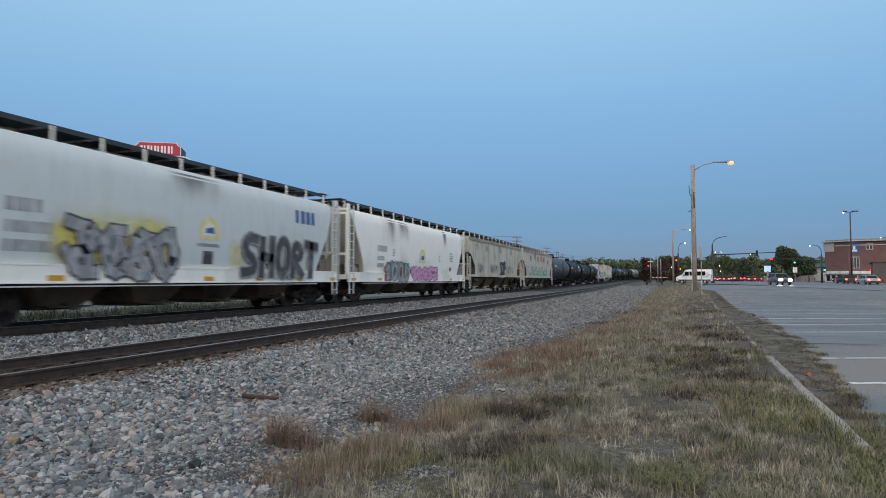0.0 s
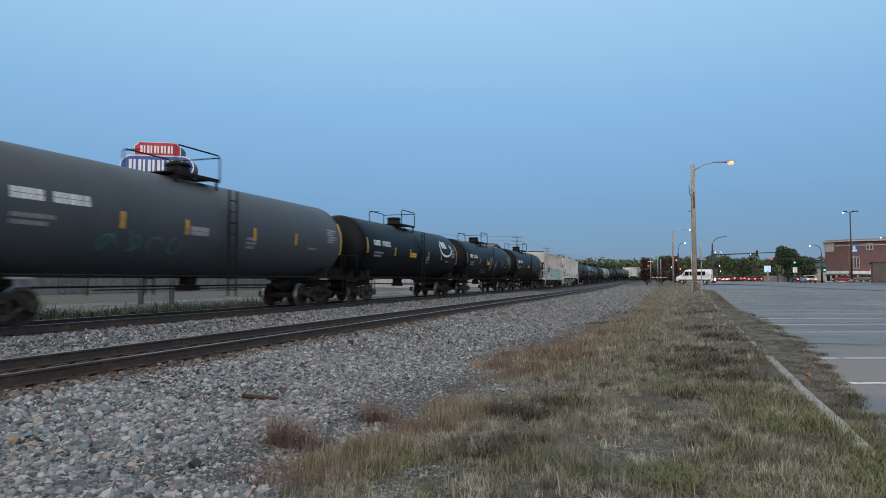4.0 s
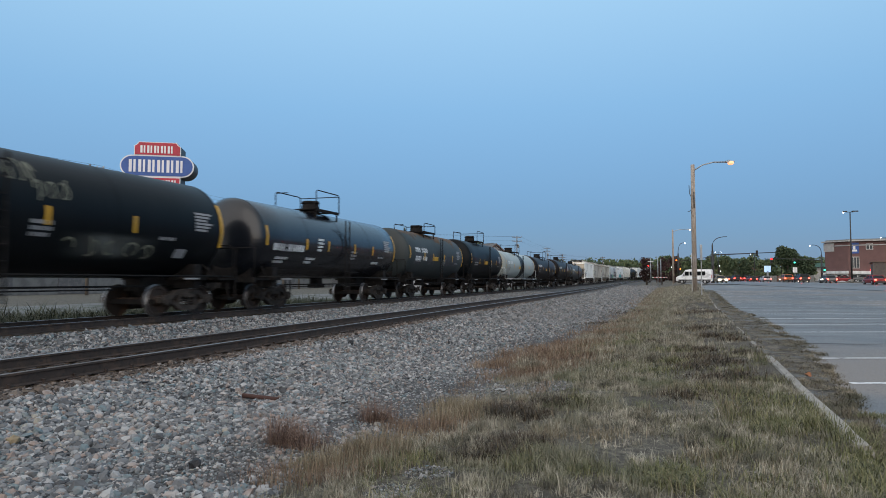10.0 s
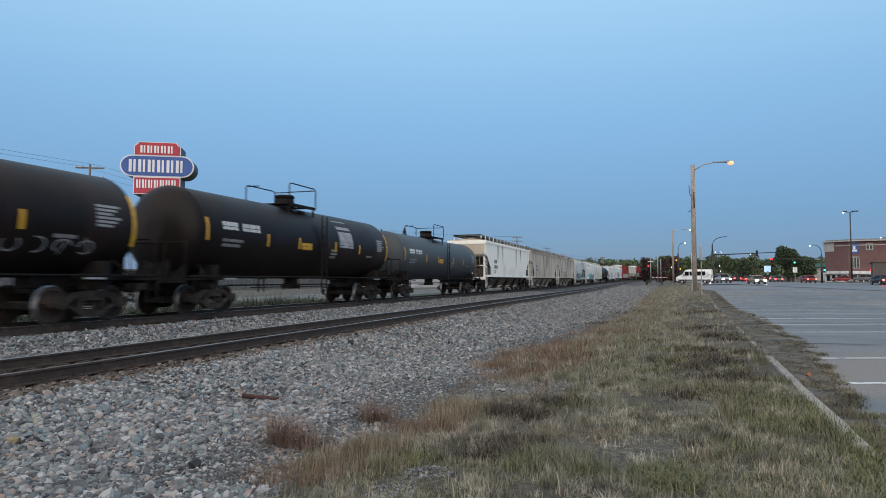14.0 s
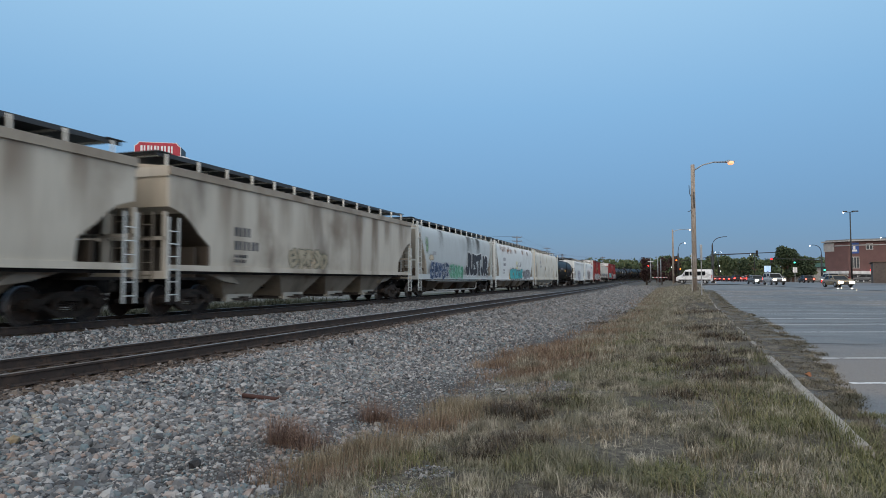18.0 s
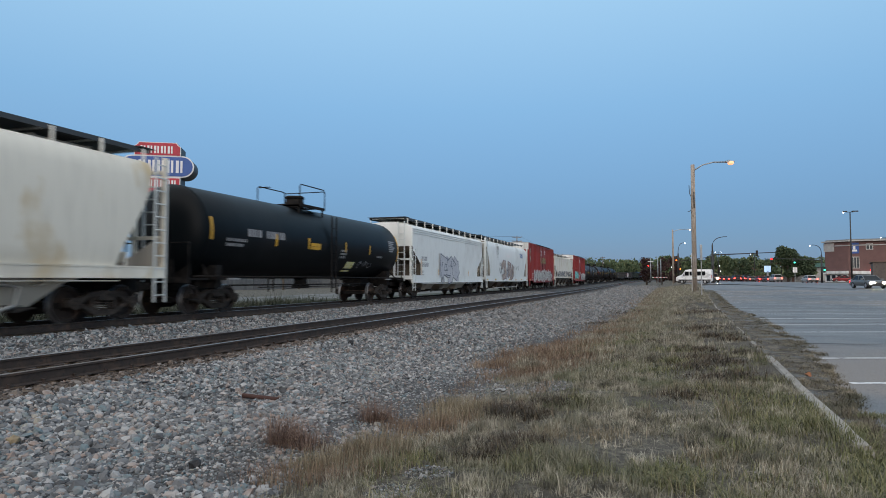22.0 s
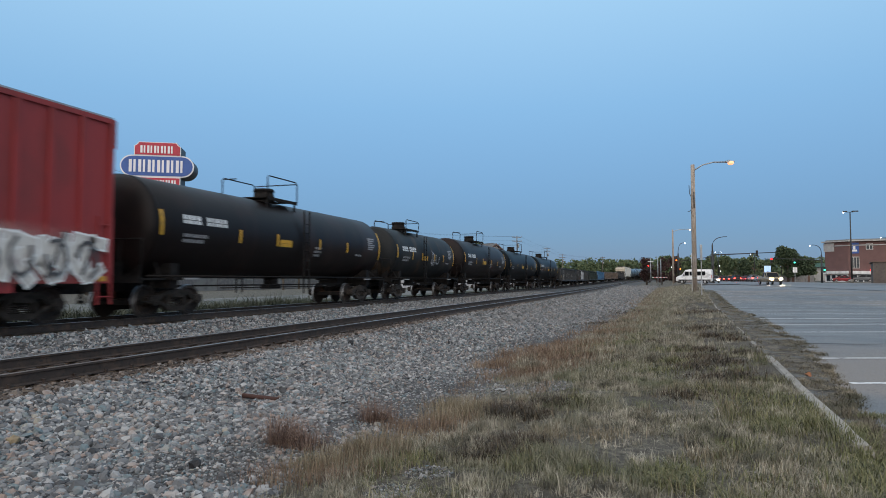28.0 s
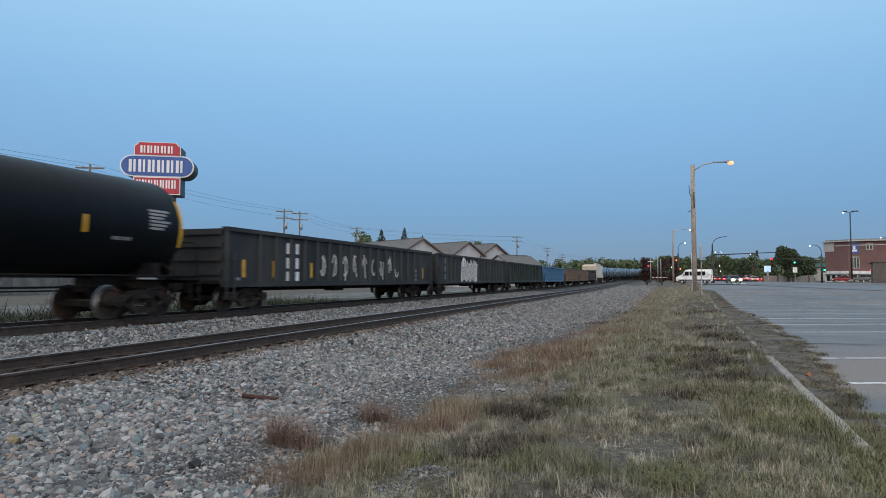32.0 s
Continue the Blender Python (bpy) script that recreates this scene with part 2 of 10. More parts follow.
def bed_profile():
    """The broken-stone bed under both tracks, draped over the ground's shape."""
    xs = [-17.8, -17.2, -16.6, -15.6, -14.65, -13.6, -12.7, -12.1, -11.6, -10.9, -10.3, -9.7, -9.5, -8.69, -8.0, -7.75, -7.1, -6.6, -6.0, -5.4, -4.8, -4.2]
    v, f = [], []
    for y in TRACK_YS:
        for x in xs:
            k = x
            if x == -4.2:
                k = verge_edge(y) + 0.1
            v.append((k + bend(y), y, ground_z(k + bend(y), y) + 0.012))
    w = len(xs)
    for j in range(len(TRACK_YS) - 1):
        for i in range(w - 1):
            a = j * w + i
            f.append((a, a + 1, a + w + 1, a + w))
    me = mesh_of("ballast_bed", v, f)
    me.materials.append(M_FINES)
    me.polygons.foreach_set("use_smooth", [True] * len(me.polygons))
    return tagged(new("ballast_bed", me), "grey crushed stone ballast bed under two tracks", "ballast", kind="structure")


bed_profile()
strip("rusty_fines", lambda y: -7.92 + bend(y), lambda y: -7.45 + 0.14 * noise.noise((y * 1.3, 0, 0)) + bend(y), seq(1, 120, 0.5), M_RUSTDIRT, "rust brown fines and sleeper dirt beside the rail", "dirt", 0.022)
strip("parking_lot", lambda y: kerb_x(y) + 0.12, lambda y: kerb_x(y) + 0.12 + min(60, 26 + 0.25 * max(y, 0)), seq(-40, 112, 4), M_ASPHALT, "cracked grey asphalt parking lot with faded lines", "parking lot", 0.0, lambda x, y: lot_z(y))

RAIL = [(-0.07, -0.18), (0.07, -0.18), (0.07, -0.168), (0.012, -0.15), (0.012, -0.045), (0.036, -0.035), (0.036, -0.006), (0.028, 0.0), (-0.028, 0.0), (-0.036, -0.006), (-0.036, -0.035), (-0.012, -0.045), (-0.012, -0.15), (-0.07, -0.168)]


def rail(x0, z0, label):
    v, f = [], []
    n = len(RAIL)
    for y in TRACK_YS:
        cx, cy, cz, _ = on_track(y, x0, z0)
        v += [(cx + a, cy, cz + b) for a, b in RAIL]
    for j in range(len(TRACK_YS) - 1):
        for i in range(n):
            a, b = j * n + i, j * n + (i + 1) % n
            f.append((a, b, b + n, a + n))
    me = mesh_of("rail", v, f)
    me.materials.append(M_RAIL)
    me.materials.append(M_RAILTOP)
    for p in me.polygons:
        k = p.index % n
        p.material_index = 1 if k in (6, 7, 8) else 0
    return tagged(new("rail", me), label, "rail", group="rails", kind="structure")


RAILS = {}
for tx, tz in ((NEAR_X, NEAR_Z), (FAR_X, FAR_Z)):
    for s in (-0.753, 0.753):
        RAILS[tx, s] = rail(tx + s, tz, "rusty steel rail with a worn running face")


# ---- parts and shapes ----
def part(name, me, material, parent, label="", m=None):
    """One mesh object under a thing or under a part; me is a bmesh or a shared mesh."""
    if isinstance(me, bmesh.types.BMesh):
        bm, me = me, bpy.data.meshes.new(name)
        bm.to_mesh(me)
        bm.free()
    if material and not me.materials:
        me.materials.append(material)
    ob = new(name, me)
    ob.parent = parent
    if m is not None:
        ob.matrix_basis = m
    if label:
        ob["label"] = label
    return ob


def box(bm, x0, x1, y0, y1, z0, z1):
    v = [bm.verts.new(c) for c in ((x0, y0, z0), (x1, y0, z0), (x1, y1, z0), (x0, y1, z0), (x0, y0, z1), (x1, y0, z1), (x1, y1, z1), (x0, y1, z1))]
    for q in ((3, 2, 1, 0), (4, 5, 6, 7), (0, 1, 5, 4), (1, 2, 6, 5), (2, 3, 7, 6), (3, 0, 4, 7)):
        bm.faces.new([v[i] for i in q])


def boxes(*rows):
    bm = bmesh.new()
    for r in rows:
        box(bm, *r)
    return bm


def rings(bm, secs, closed=True, caps=True, smooth=False):
    """A skin over rings of points."""
    vs = [[bm.verts.new(p) for p in s] for s in secs]
    n = len(secs[0])
    for a, b in zip(vs, vs[1:]):
        for i in range(n if closed else n - 1):
            fc = bm.faces.new((a[i], a[(i + 1) % n], b[(i + 1) % n], b[i]))
            fc.smooth = smooth
    if caps:
        bm.faces.new(vs[0][::-1])
        bm.faces.new(vs[-1])


def tube(bm, pts, r, n=6):
    """A pipe along a line of points."""
    pts = [Vector(p) for p in pts]
    secs = []
    for i, p in enumerate(pts):
        d = (pts[min(i + 1, len(pts) - 1)] - pts[max(i - 1, 0)]).normalized()
        a = d.cross((0, 0, 1) if abs(d.z) < 0.9 else (1, 0, 0)).normalized()
        b = d.cross(a)
        rr = r[i] if isinstance(r, (list, tuple)) else r
        secs.append([p + rr * (a * math.cos(2 * math.pi * k / n) + b * math.sin(2 * math.pi * k / n)) for k in range(n)])
    rings(bm, secs, smooth=n > 5)


def tubes(*rows, n=6):
    bm = bmesh.new()
    for pts, r in rows:
        tube(bm, pts, r, n)
    return bm


def cyl(bm, a, b, r, n=16):
    tube(bm, [a, b], r, n)


def fixed(bm, name):
    bmesh.ops.recalc_face_normals(bm, faces=bm.faces)
    me = bpy.data.meshes.new(name)
    bm.to_mesh(me)
    bm.free()
    return me


CACHE = {}


def shared(key, make):
    if key not in CACHE:
        CACHE[key] = make()
    return CACHE[key]


# ---- rolling stock ----
M_TRUCK = mat("grimy cast steel", (0.032, 0.027, 0.024), 0.85, 0.1, [((0.062, 0.05, 0.044), 6, 0.45, 0.65, ONE), ((0.02, 0.018, 0.016), 9, 0.5, 0.7, ONE)], 0.3, 50, spec=0.2, random_amount=0.45)
M_WHEEL = mat("grimy wheel steel", (0.036, 0.028, 0.025), 0.75, 0.2, [((0.035, 0.029, 0.026), 5, 0.45, 0.65, ONE), ((0.09, 0.055, 0.038), 1.2, 0.56, 0.7, ONE)], spec=0.2, random_amount=0.3)
M_TREAD = mat("polished tread", (0.26, 0.26, 0.27), 0.4, 0.9)
M_UNDER = mat("dark underframe", (0.014, 0.013, 0.013), 0.85, 0.1, [((0.032, 0.027, 0.025), 5, 0.5, 0.7, ONE)], spec=0.12)


WHEELSETS = []


def wheelset_mesh():
    bm = bmesh.new()
    cyl(bm, (-1.05, 0, 0), (1.05, 0, 0), 0.09, 10)
    for s in (-1, 1):
        secs = []
        for x, r in ((0.68, 0.485), (0.705, 0.485), (0.712, 0.457), (0.80, 0.452), (0.82, 0.44), (0.82, 0.36), (0.77, 0.33), (0.77, 0.16), (0.84, 0.13), (0.84, 0.05)):
            secs.append([(s * x, r * math.cos(2 * math.pi * k / 18), r * math.sin(2 * math.pi * k / 18)) for k in range(18)])
        rings(bm, secs)
        cyl(bm, (s * 1.0, 0, 0), (s * 1.16, 0, 0), 0.10, 10)
        for k in range(3):
            a = 2.1 * k
            box(bm, s * 1.16 - 0.01, s * 1.16 + 0.02, 0.05 * math.cos(a) - 0.015, 0.05 * math.cos(a) + 0.015, 0.05 * math.sin(a) - 0.015, 0.05 * math.sin(a) + 0.015)
    me = fixed(bm, "wheelset")
    me.materials.append(M_WHEEL)
    me.materials.append(M_TREAD)
    for p in me.polygons:
        c = p.center
        r = math.hypot(c.y, c.z)
        if 0.435 < r < 0.47 and 0.70 < abs(c.x) < 0.825:
            p.material_index = 1
    return me


def side_frame_mesh():
    """A cast three-piece truck's side: bowed top, bottom tension arm, window with spring nest, bearing ends."""
    bm = bmesh.new()
    top = [(-1.12, 0.56), (-0.75, 0.60), (-0.42, 0.76), (0, 0.80), (0.42, 0.76), (0.75, 0.60), (1.12, 0.56)]
    bot = [(-1.12, 0.40), (-0.72, 0.42), (-0.50, 0.62), (0, 0.66), (0.50, 0.62), (0.72, 0.42), (1.12, 0.40)]

    def slab(t, b, x0, x1):
        for i in range(len(t) - 1):
            q = [(t[i], b[i]), (t[i + 1], b[i + 1])]
            v = []
            for x in (x0, x1):
                for (tt, bb) in q:
                    v.append(bm.verts.new((x, *tt)))
                    v.append(bm.verts.new((x, *bb)))
            for f in ((0, 2, 3, 1), (4, 5, 7, 6), (0, 4, 6, 2), (1, 3, 7, 5), (0, 1, 5, 4), (2, 6, 7, 3)):
                bm.faces.new([v[k] for k in f])

    slab(top, bot, -0.09, 0.09)
    slab([(-0.72, 0.5), (-0.34, 0.30), (0.34, 0.30), (0.72, 0.5)], [(-0.68, 0.38), (-0.30, 0.16), (0.30, 0.16), (0.68, 0.38)], -0.10, 0.10)
    for s in (-1, 1):
        box(bm, -0.08, 0.08, s * 0.34 - 0.05, s * 0.34 + 0.05, 0.24, 0.68)
        cyl(bm, (-0.12, s * 0.889, 0.457), (0.14, s * 0.889, 0.457), 0.13, 12)
        box(bm, -0.12, 0.12, s * 0.889 - 0.16, s * 0.889 + 0.16, 0.50, 0.62)
    for y in (-0.17, 0.0, 0.17):
        for k in range(5):
            cyl(bm, (0, y, 0.31 + 0.05 * k), (0, y, 0.34 + 0.05 * k), 0.075, 8)
    box(bm, -0.13, 0.13, -0.27, 0.27, 0.55, 0.66)
    return fixed(bm, "side_frame")


def truck(parent, y):
    bol = part("truck", shared("bolster", lambda: fixed(boxes((-1.0, 1.0, -0.2, 0.2, 0.45, 0.72), (-0.35, 0.35, -0.35, 0.35, 0.66, 0.84), (-0.9, 0.9, -1.22, -1.14, 0.36, 0.5), (-0.9, 0.9, 1.14, 1.22, 0.36, 0.5)), "bolster")), M_UNDER, parent, "", pose(0, y, 0))
    for s in (-1, 1):
        part("side_frame", shared("side_frame", side_frame_mesh), M_TRUCK, bol, "", pose(s * 1.02, 0, 0, 0, 0, 0 if s > 0 else 180))
    for s in (-0.889, 0.889):
        WHEELSETS.append(part("wheelset", shared("wheelset", wheelset_mesh), None, bol, "", pose(0, s, 0.457)))
    return bol


def couplers(w, L):
    for s in (-1, 1):
        part("coupler", shared("coupler", lambda: fixed(boxes((-0.12, 0.12, -0.55, 0.0, 0.78, 0.98), (-0.2, 0.2, 0.0, 0.03, 0.7, 1.05), (-0.17, 0.17, -0.12, 0.02, 0.74, 1.02)), "coupler")), M_TRUCK, w, "", pose(0, s * (L / 2 - 0.02), 0, 0, 0, 0 if s > 0 else 180))
        part("brake_hose", shared("hose", lambda: fixed(tubes(([(0.3, -0.3, 0.8), (0.32, -0.1, 0.55), (0.2, 0.02, 0.42), (0.05, 0.05, 0.5)], 0.03)), "hose")), M_UNDER, w, "", pose(0, s * (L / 2 - 0.1), 0, 0, 0, 0 if s > 0 else 180))


def ladder_mesh(h, width=0.4, step=0.36):
    bm = bmesh.new()
    for s in (0, width):
        box(bm, -0.02, 0.02, s - 0.025, s + 0.025, 0, h)
    n = int(h / step)
    for k in range(n):
        z = 0.2 + k * step
        box(bm, -0.015, 0.02, 0, width, z - 0.014, z + 0.014)
    return fixed(bm, "ladder")


def ladder(w, x, y, z, h, material, turn=0.0, width=0.4):
    return part("ladder", shared(("ladder", round(h, 2), width), lambda: ladder_mesh(h, width)), material, w, "", pose(x, y, z, 0, 0, turn))


def side_patch(bm, pts, face, lift):
    """A flat shape (y, z points in order) laid on a side whose x is face(z)."""
    lo, hi = min(z for _, z in pts), max(z for _, z in pts)
    n = max(1, int((hi - lo) / 0.16))
    for k in range(n):
        q = cut(cut(pts, lo + (hi - lo) * k / n, 1.0), lo + (hi - lo) * (k + 1) / n, -1.0) if n > 1 else pts
        if len(q) > 2:
            bm.faces.new([bm.verts.new((face(z) + lift, y, z)) for y, z in q])


def cut(pts, level, sign):
    """The part of a flat shape above (sign 1) or below (sign -1) a level."""
    out = []
    for (a, b), (c, d) in zip(pts, pts[1:] + pts[:1]):
        p, q = (b - level) * sign, (d - level) * sign
        if p >= 0:
            out.append((a, b))
        if p * q < 0:
            k = p / (p - q)
            out.append((a + (c - a) * k, level))
    return out


def stroke(bm, pts, width, face, lift):
    for (a, b), (c, d) in zip(pts, pts[1:]):
        dy, dz = c - a, d - b
        n = math.hypot(dy, dz) or 1.0
        py, pz = -dz / n * width / 2, dy / n * width / 2
        ey, ez = dy / n * width * 0.35, dz / n * width * 0.35
        lift += 0.00008
        side_patch(bm, [(a - ey + py, b - ez + pz), (a - ey - py, b - ez - pz), (c + ey - py, d + ez - pz), (c + ey + py, d + ez + pz)], face, lift)


GLYPH = {
    "S": [[(0.9, 0.9), (0.3, 0.95), (0.1, 0.7), (0.8, 0.4), (0.75, 0.1), (0.05, 0.05)]],
    "C": [[(0.9, 0.85), (0.5, 0.98), (0.1, 0.7), (0.1, 0.3), (0.5, 0.02), (0.9, 0.18)]],
    "H": [[(0.12, 0), (0.12, 1)], [(0.85, 0), (0.85, 1)], [(0.12, 0.5), (0.85, 0.5)]],
    "O": [[(0.5, 0.02), (0.1, 0.25), (0.1, 0.75), (0.5, 0.98), (0.9, 0.75), (0.9, 0.25), (0.5, 0.02)]],
    "R": [[(0.12, 0), (0.12, 1), (0.75, 0.9), (0.75, 0.55), (0.15, 0.48), (0.9, 0.0)]],
    "T": [[(0.5, 0), (0.5, 0.95)], [(0.02, 0.95), (0.98, 0.95)]],
    "J": [[(0.8, 1), (0.75, 0.15), (0.4, 0.02), (0.1, 0.25)]],
    "A": [[(0.05, 0), (0.45, 1), (0.6, 1), (0.92, 0)], [(0.25, 0.36), (0.8, 0.36)]],
    "L": [[(0.15, 1), (0.15, 0.06), (0.85, 0.06)]],
    "M": [[(0.08, 0), (0.12, 1), (0.48, 0.3), (0.85, 1), (0.92, 0)]],
    "E": [[(0.9, 0.95), (0.15, 0.95), (0.12, 0.05), (0.92, 0.05)], [(0.15, 0.5), (0.75, 0.5)]],
    "U": [[(0.1, 1), (0.12, 0.2), (0.5, 0.03), (0.88, 0.2), (0.9, 1)]],
}


def letters(text):
    """Strokes of the word in a box one unit high, the places of pieces that cannot be read, and the length."""
    out, blocks, x = [], [], 0.0
    for ch in text:
        if ch == " ":
            x += 0.6
            continue
        if ch == "?":
            blocks.append(x)
        for p in GLYPH.get(ch, ()):
            out.append([(x + a * 0.85, b) for a, b in p])
        x += 1.0
    return out, blocks, max(x, 0.5)


FORMS = (
    [[(0.15, 0.0), (0.2, 1.0), (0.85, 0.85), (0.3, 0.5), (0.95, 0.0)]],
    [[(0.9, 0.9), (0.25, 1.0), (0.1, 0.5), (0.3, 0.02), (0.95, 0.15)], [(0.5, 0.45), (0.95, 0.5)]],
    [[(0.1, 0.05), (0.35, 1.0), (0.6, 0.3), (0.9, 1.0)], [(0.85, 0.0), (0.95, 0.6)]],
    [[(0.5, 0.0), (0.08, 0.4), (0.4, 1.0), (0.95, 0.7), (0.75, 0.08), (0.5, 0.0)]],
    [[(0.2, 1.0), (0.15, 0.05), (0.95, 0.1)], [(0.3, 0.55), (0.85, 0.62)]],
    [[(0.05, 0.95), (0.95, 1.0)], [(0.5, 0.95), (0.4, 0.0)]],
    [[(0.1, 1.0), (0.25, 0.1), (0.8, 0.05), (0.95, 1.0)]],
    [[(0.9, 0.95), (0.2, 0.85), (0.3, 0.5), (0.9, 0.35), (0.7, 0.02), (0.05, 0.08)]],
)


def rounded(pts, times=2):
    """A line with its corners cut round."""
    for _ in range(times):
        if len(pts) < 3:
            return pts
        new_pts = [pts[0]]
        for (a, b), (c, d) in zip(pts, pts[1:]):
            new_pts += [(a * 0.75 + c * 0.25, b * 0.75 + d * 0.25), (a * 0.25 + c * 0.75, b * 0.25 + d * 0.75)]
        pts = new_pts + [pts[-1]]
    return pts


def paint_word(w, text, y0, y1, z0, z1, face, fill, edge, seed, back=None, fat=0.2):
    """A sprayed piece on the near side. It reads from the front end of the car (low y) to the back."""
    rng = random.Random(seed)
    sts, blocks, total = letters(text)
    ky, kz = (y1 - y0) / total, z1 - z0
    mapped = [rounded([(y0 + a * ky + b * kz * 0.06, z0 + b * kz * (0.92 + 0.16 * rng.random())) for a, b in s]) for s in sts]
    if back:
        bm = bmesh.new()
        for k in range(int((y1 - y0) / 0.8) + 2):
            cy, cz, r = y0 + 0.8 * k + rng.uniform(-0.3, 0.3), (z0 + z1) / 2 + rng.uniform(-0.2, 0.2) * kz, kz * rng.uniform(0.35, 0.6)
            side_patch(bm, [(min(max(cy + r * (0.8 + 0.3 * rng.random()) * math.cos(a * 0.628), y0 - 0.15), y1 + 0.15), min(max(cz + r * (0.8 + 0.3 * rng.random()) * math.sin(a * 0.628), z0 - 0.05), z1 + 0.2)) for a in range(10)], face, 0.003 + 0.0003 * k)
        tagged(part("graffiti_cloud", bm, back, w), kind="stuff")
    line, body = bmesh.new(), bmesh.new()
    for s in mapped:
        if edge:
            stroke(line, s, kz * (fat + 0.1), face, 0.009)
        stroke(body, s, kz * fat, face, 0.014)
    for i, x in enumerate(blocks):
        lift = 0.008 + 0.0042 * i
        a, b = y0 + (x + rng.uniform(-0.06, 0.08)) * ky, y0 + (x + rng.uniform(0.86, 1.02)) * ky
        lo, hi = z0 + kz * rng.uniform(0, 0.14), z1 - kz * rng.uniform(0, 0.16)
        if not edge:
            c, z, t0, t1 = (a + b) / 2, (lo + hi) / 2, rng.uniform(0, 6.28), rng.uniform(2.5, 5.5)
            stroke(body, [(c + 0.36 * (b - a) * math.cos(t0 + t1 * k / 7), z + 0.42 * (hi - lo) * math.sin(t0 + t1 * k / 7)) for k in range(8)], kz * fat * 0.6, face, lift)
            q = rng.uniform(-0.3, 0.3) * (b - a)
            if rng.random() < 0.6:
                stroke(body, [(c - q, lo + kz * rng.uniform(-0.1, 0.2)), (c + q, hi + kz * rng.uniform(-0.2, 0.1))], kz * fat * 0.6, face, lift + 0.004)
            continue
        # fat bent strokes with an outline, crossed by thinner ones, that spell nothing
        for turn, form in enumerate(rng.choice(FORMS) + rng.choice(FORMS)[:1]):
            ang, flip = rng.uniform(-0.7, 0.7), rng.random() < 0.5
            spun = [((1 - q if flip else q) - 0.5, z - 0.5) for q, z in form]
            spun = [(0.5 + q * math.cos(ang) - z * math.sin(ang), 0.5 + q * math.sin(ang) + z * math.cos(ang)) for q, z in spun]
            pts = rounded([(a + (b - a) * (q + rng.uniform(-0.1, 0.1)), lo + (hi - lo) * min(1.0, max(0.0, z + rng.uniform(-0.06, 0.06)))) for q, z in spun], 1)
            wide = min(kz * fat, (b - a) * 0.3) * (1.0 if turn == 0 else 0.75)
            stroke(line, pts, wide + 0.05 + 0.04 * kz, face, lift)
            stroke(body, pts, wide, face, lift + 0.002)
    if edge:
        tagged(part("graffiti_outline", line, edge, w), kind="stuff")
    else:
        line.free()
    tagged(part("graffiti", body, fill, w), kind="stuff")


def bars(w, y, z, rows, face, material, size=0.12, seed=0, name="lettering"):
    """Rows of plain bars where lettering cannot be read; rows: lengths in characters."""
    rng = random.Random(seed)
    bm = bmesh.new()
    for i, n in enumerate(rows):
        yy = y
        for k in range(n):
            a = size * rng.uniform(0.45, 0.62)
            zz = z - i * size * 1.6
            side_patch(bm, [(yy, zz), (yy + a, zz), (yy + a, zz + size), (yy, zz + size)], face, 0.005)
            yy += size * 0.78
    return tagged(part(name, bm, material, w), kind="stuff")


P_WHITE = mat("white paint", (0.72, 0.73, 0.73), 0.6, 0, [((0.45, 0.45, 0.44), 1.5, 0.5, 0.75, STREAK)])
P_BLACK = mat("black spray paint", (0.02, 0.02, 0.025), 0.6, 0, [((0.06, 0.06, 0.07), 5, 0.5, 0.7, ONE)])
P_YELLOW = mat("yellow reflective tape", (0.62, 0.33, 0.02), 0.45, 0, [((0.40, 0.24, 0.04), 6, 0.5, 0.7, ONE)])
P_PALEYELLOW = mat("pale yellow spray paint", (0.68, 0.62, 0.22), 0.7, 0, [((0.7, 0.7, 0.55), 3, 0.45, 0.65, ONE)])
P_PINK = mat("pink spray paint", (0.62, 0.33, 0.52), 0.7, 0, [((0.5, 0.22, 0.45), 3, 0.45, 0.65, ONE)])
P_TEAL = mat("teal spray paint", (0.05, 0.40, 0.44), 0.7, 0, [((0.12, 0.5, 0.5), 3, 0.45, 0.65, ONE)])
P_MINT = mat("mint spray paint", (0.38, 0.62, 0.52), 0.7, 0, [((0.25, 0.5, 0.45), 3, 0.45, 0.65, ONE)])
P_GREEN = mat("green spray paint", (0.06, 0.26, 0.15), 0.7, 0, [((0.2, 0.42, 0.3), 3, 0.45, 0.65, ONE)])
P_NAVY = mat("navy spray paint", (0.02, 0.04, 0.09), 0.7, 0, [((0.06, 0.12, 0.24), 3, 0.45, 0.65, ONE)])
P_PURPLE = mat("purple spray paint", (0.13, 0.085, 0.15), 0.7, 0, [((0.25, 0.16, 0.17), 3, 0.45, 0.65, ONE)])
P_GOLD = mat("brown grey spray paint", (0.32, 0.25, 0.21), 0.7, 0, [((0.5, 0.46, 0.43), 3, 0.45, 0.65, ONE)])
P_GREY = mat("grey spray paint", (0.24, 0.25, 0.27), 0.7, 0, [((0.4, 0.4, 0.42), 3, 0.45, 0.65, ONE)])
P_AQUA = mat("pale aqua spray paint", (0.30, 0.53, 0.53), 0.7, 0, [((0.42, 0.62, 0.6), 2, 0.45, 0.65, ONE)])
P_TEALWASH = mat("washed out aqua spray paint", (0.25, 0.45, 0.44), 0.7, 0, [((0.36, 0.47, 0.38), 1.2, 0.45, 0.65, ONE), ((0.1, 0.2, 0.2), 2.5, 0.58, 0.7, ONE)])
P_TEALDARK = mat("dull teal spray paint", (0.06, 0.15, 0.15), 0.7)
P_AMBER = mat("amber spray paint", (0.62, 0.36, 0.08), 0.7)
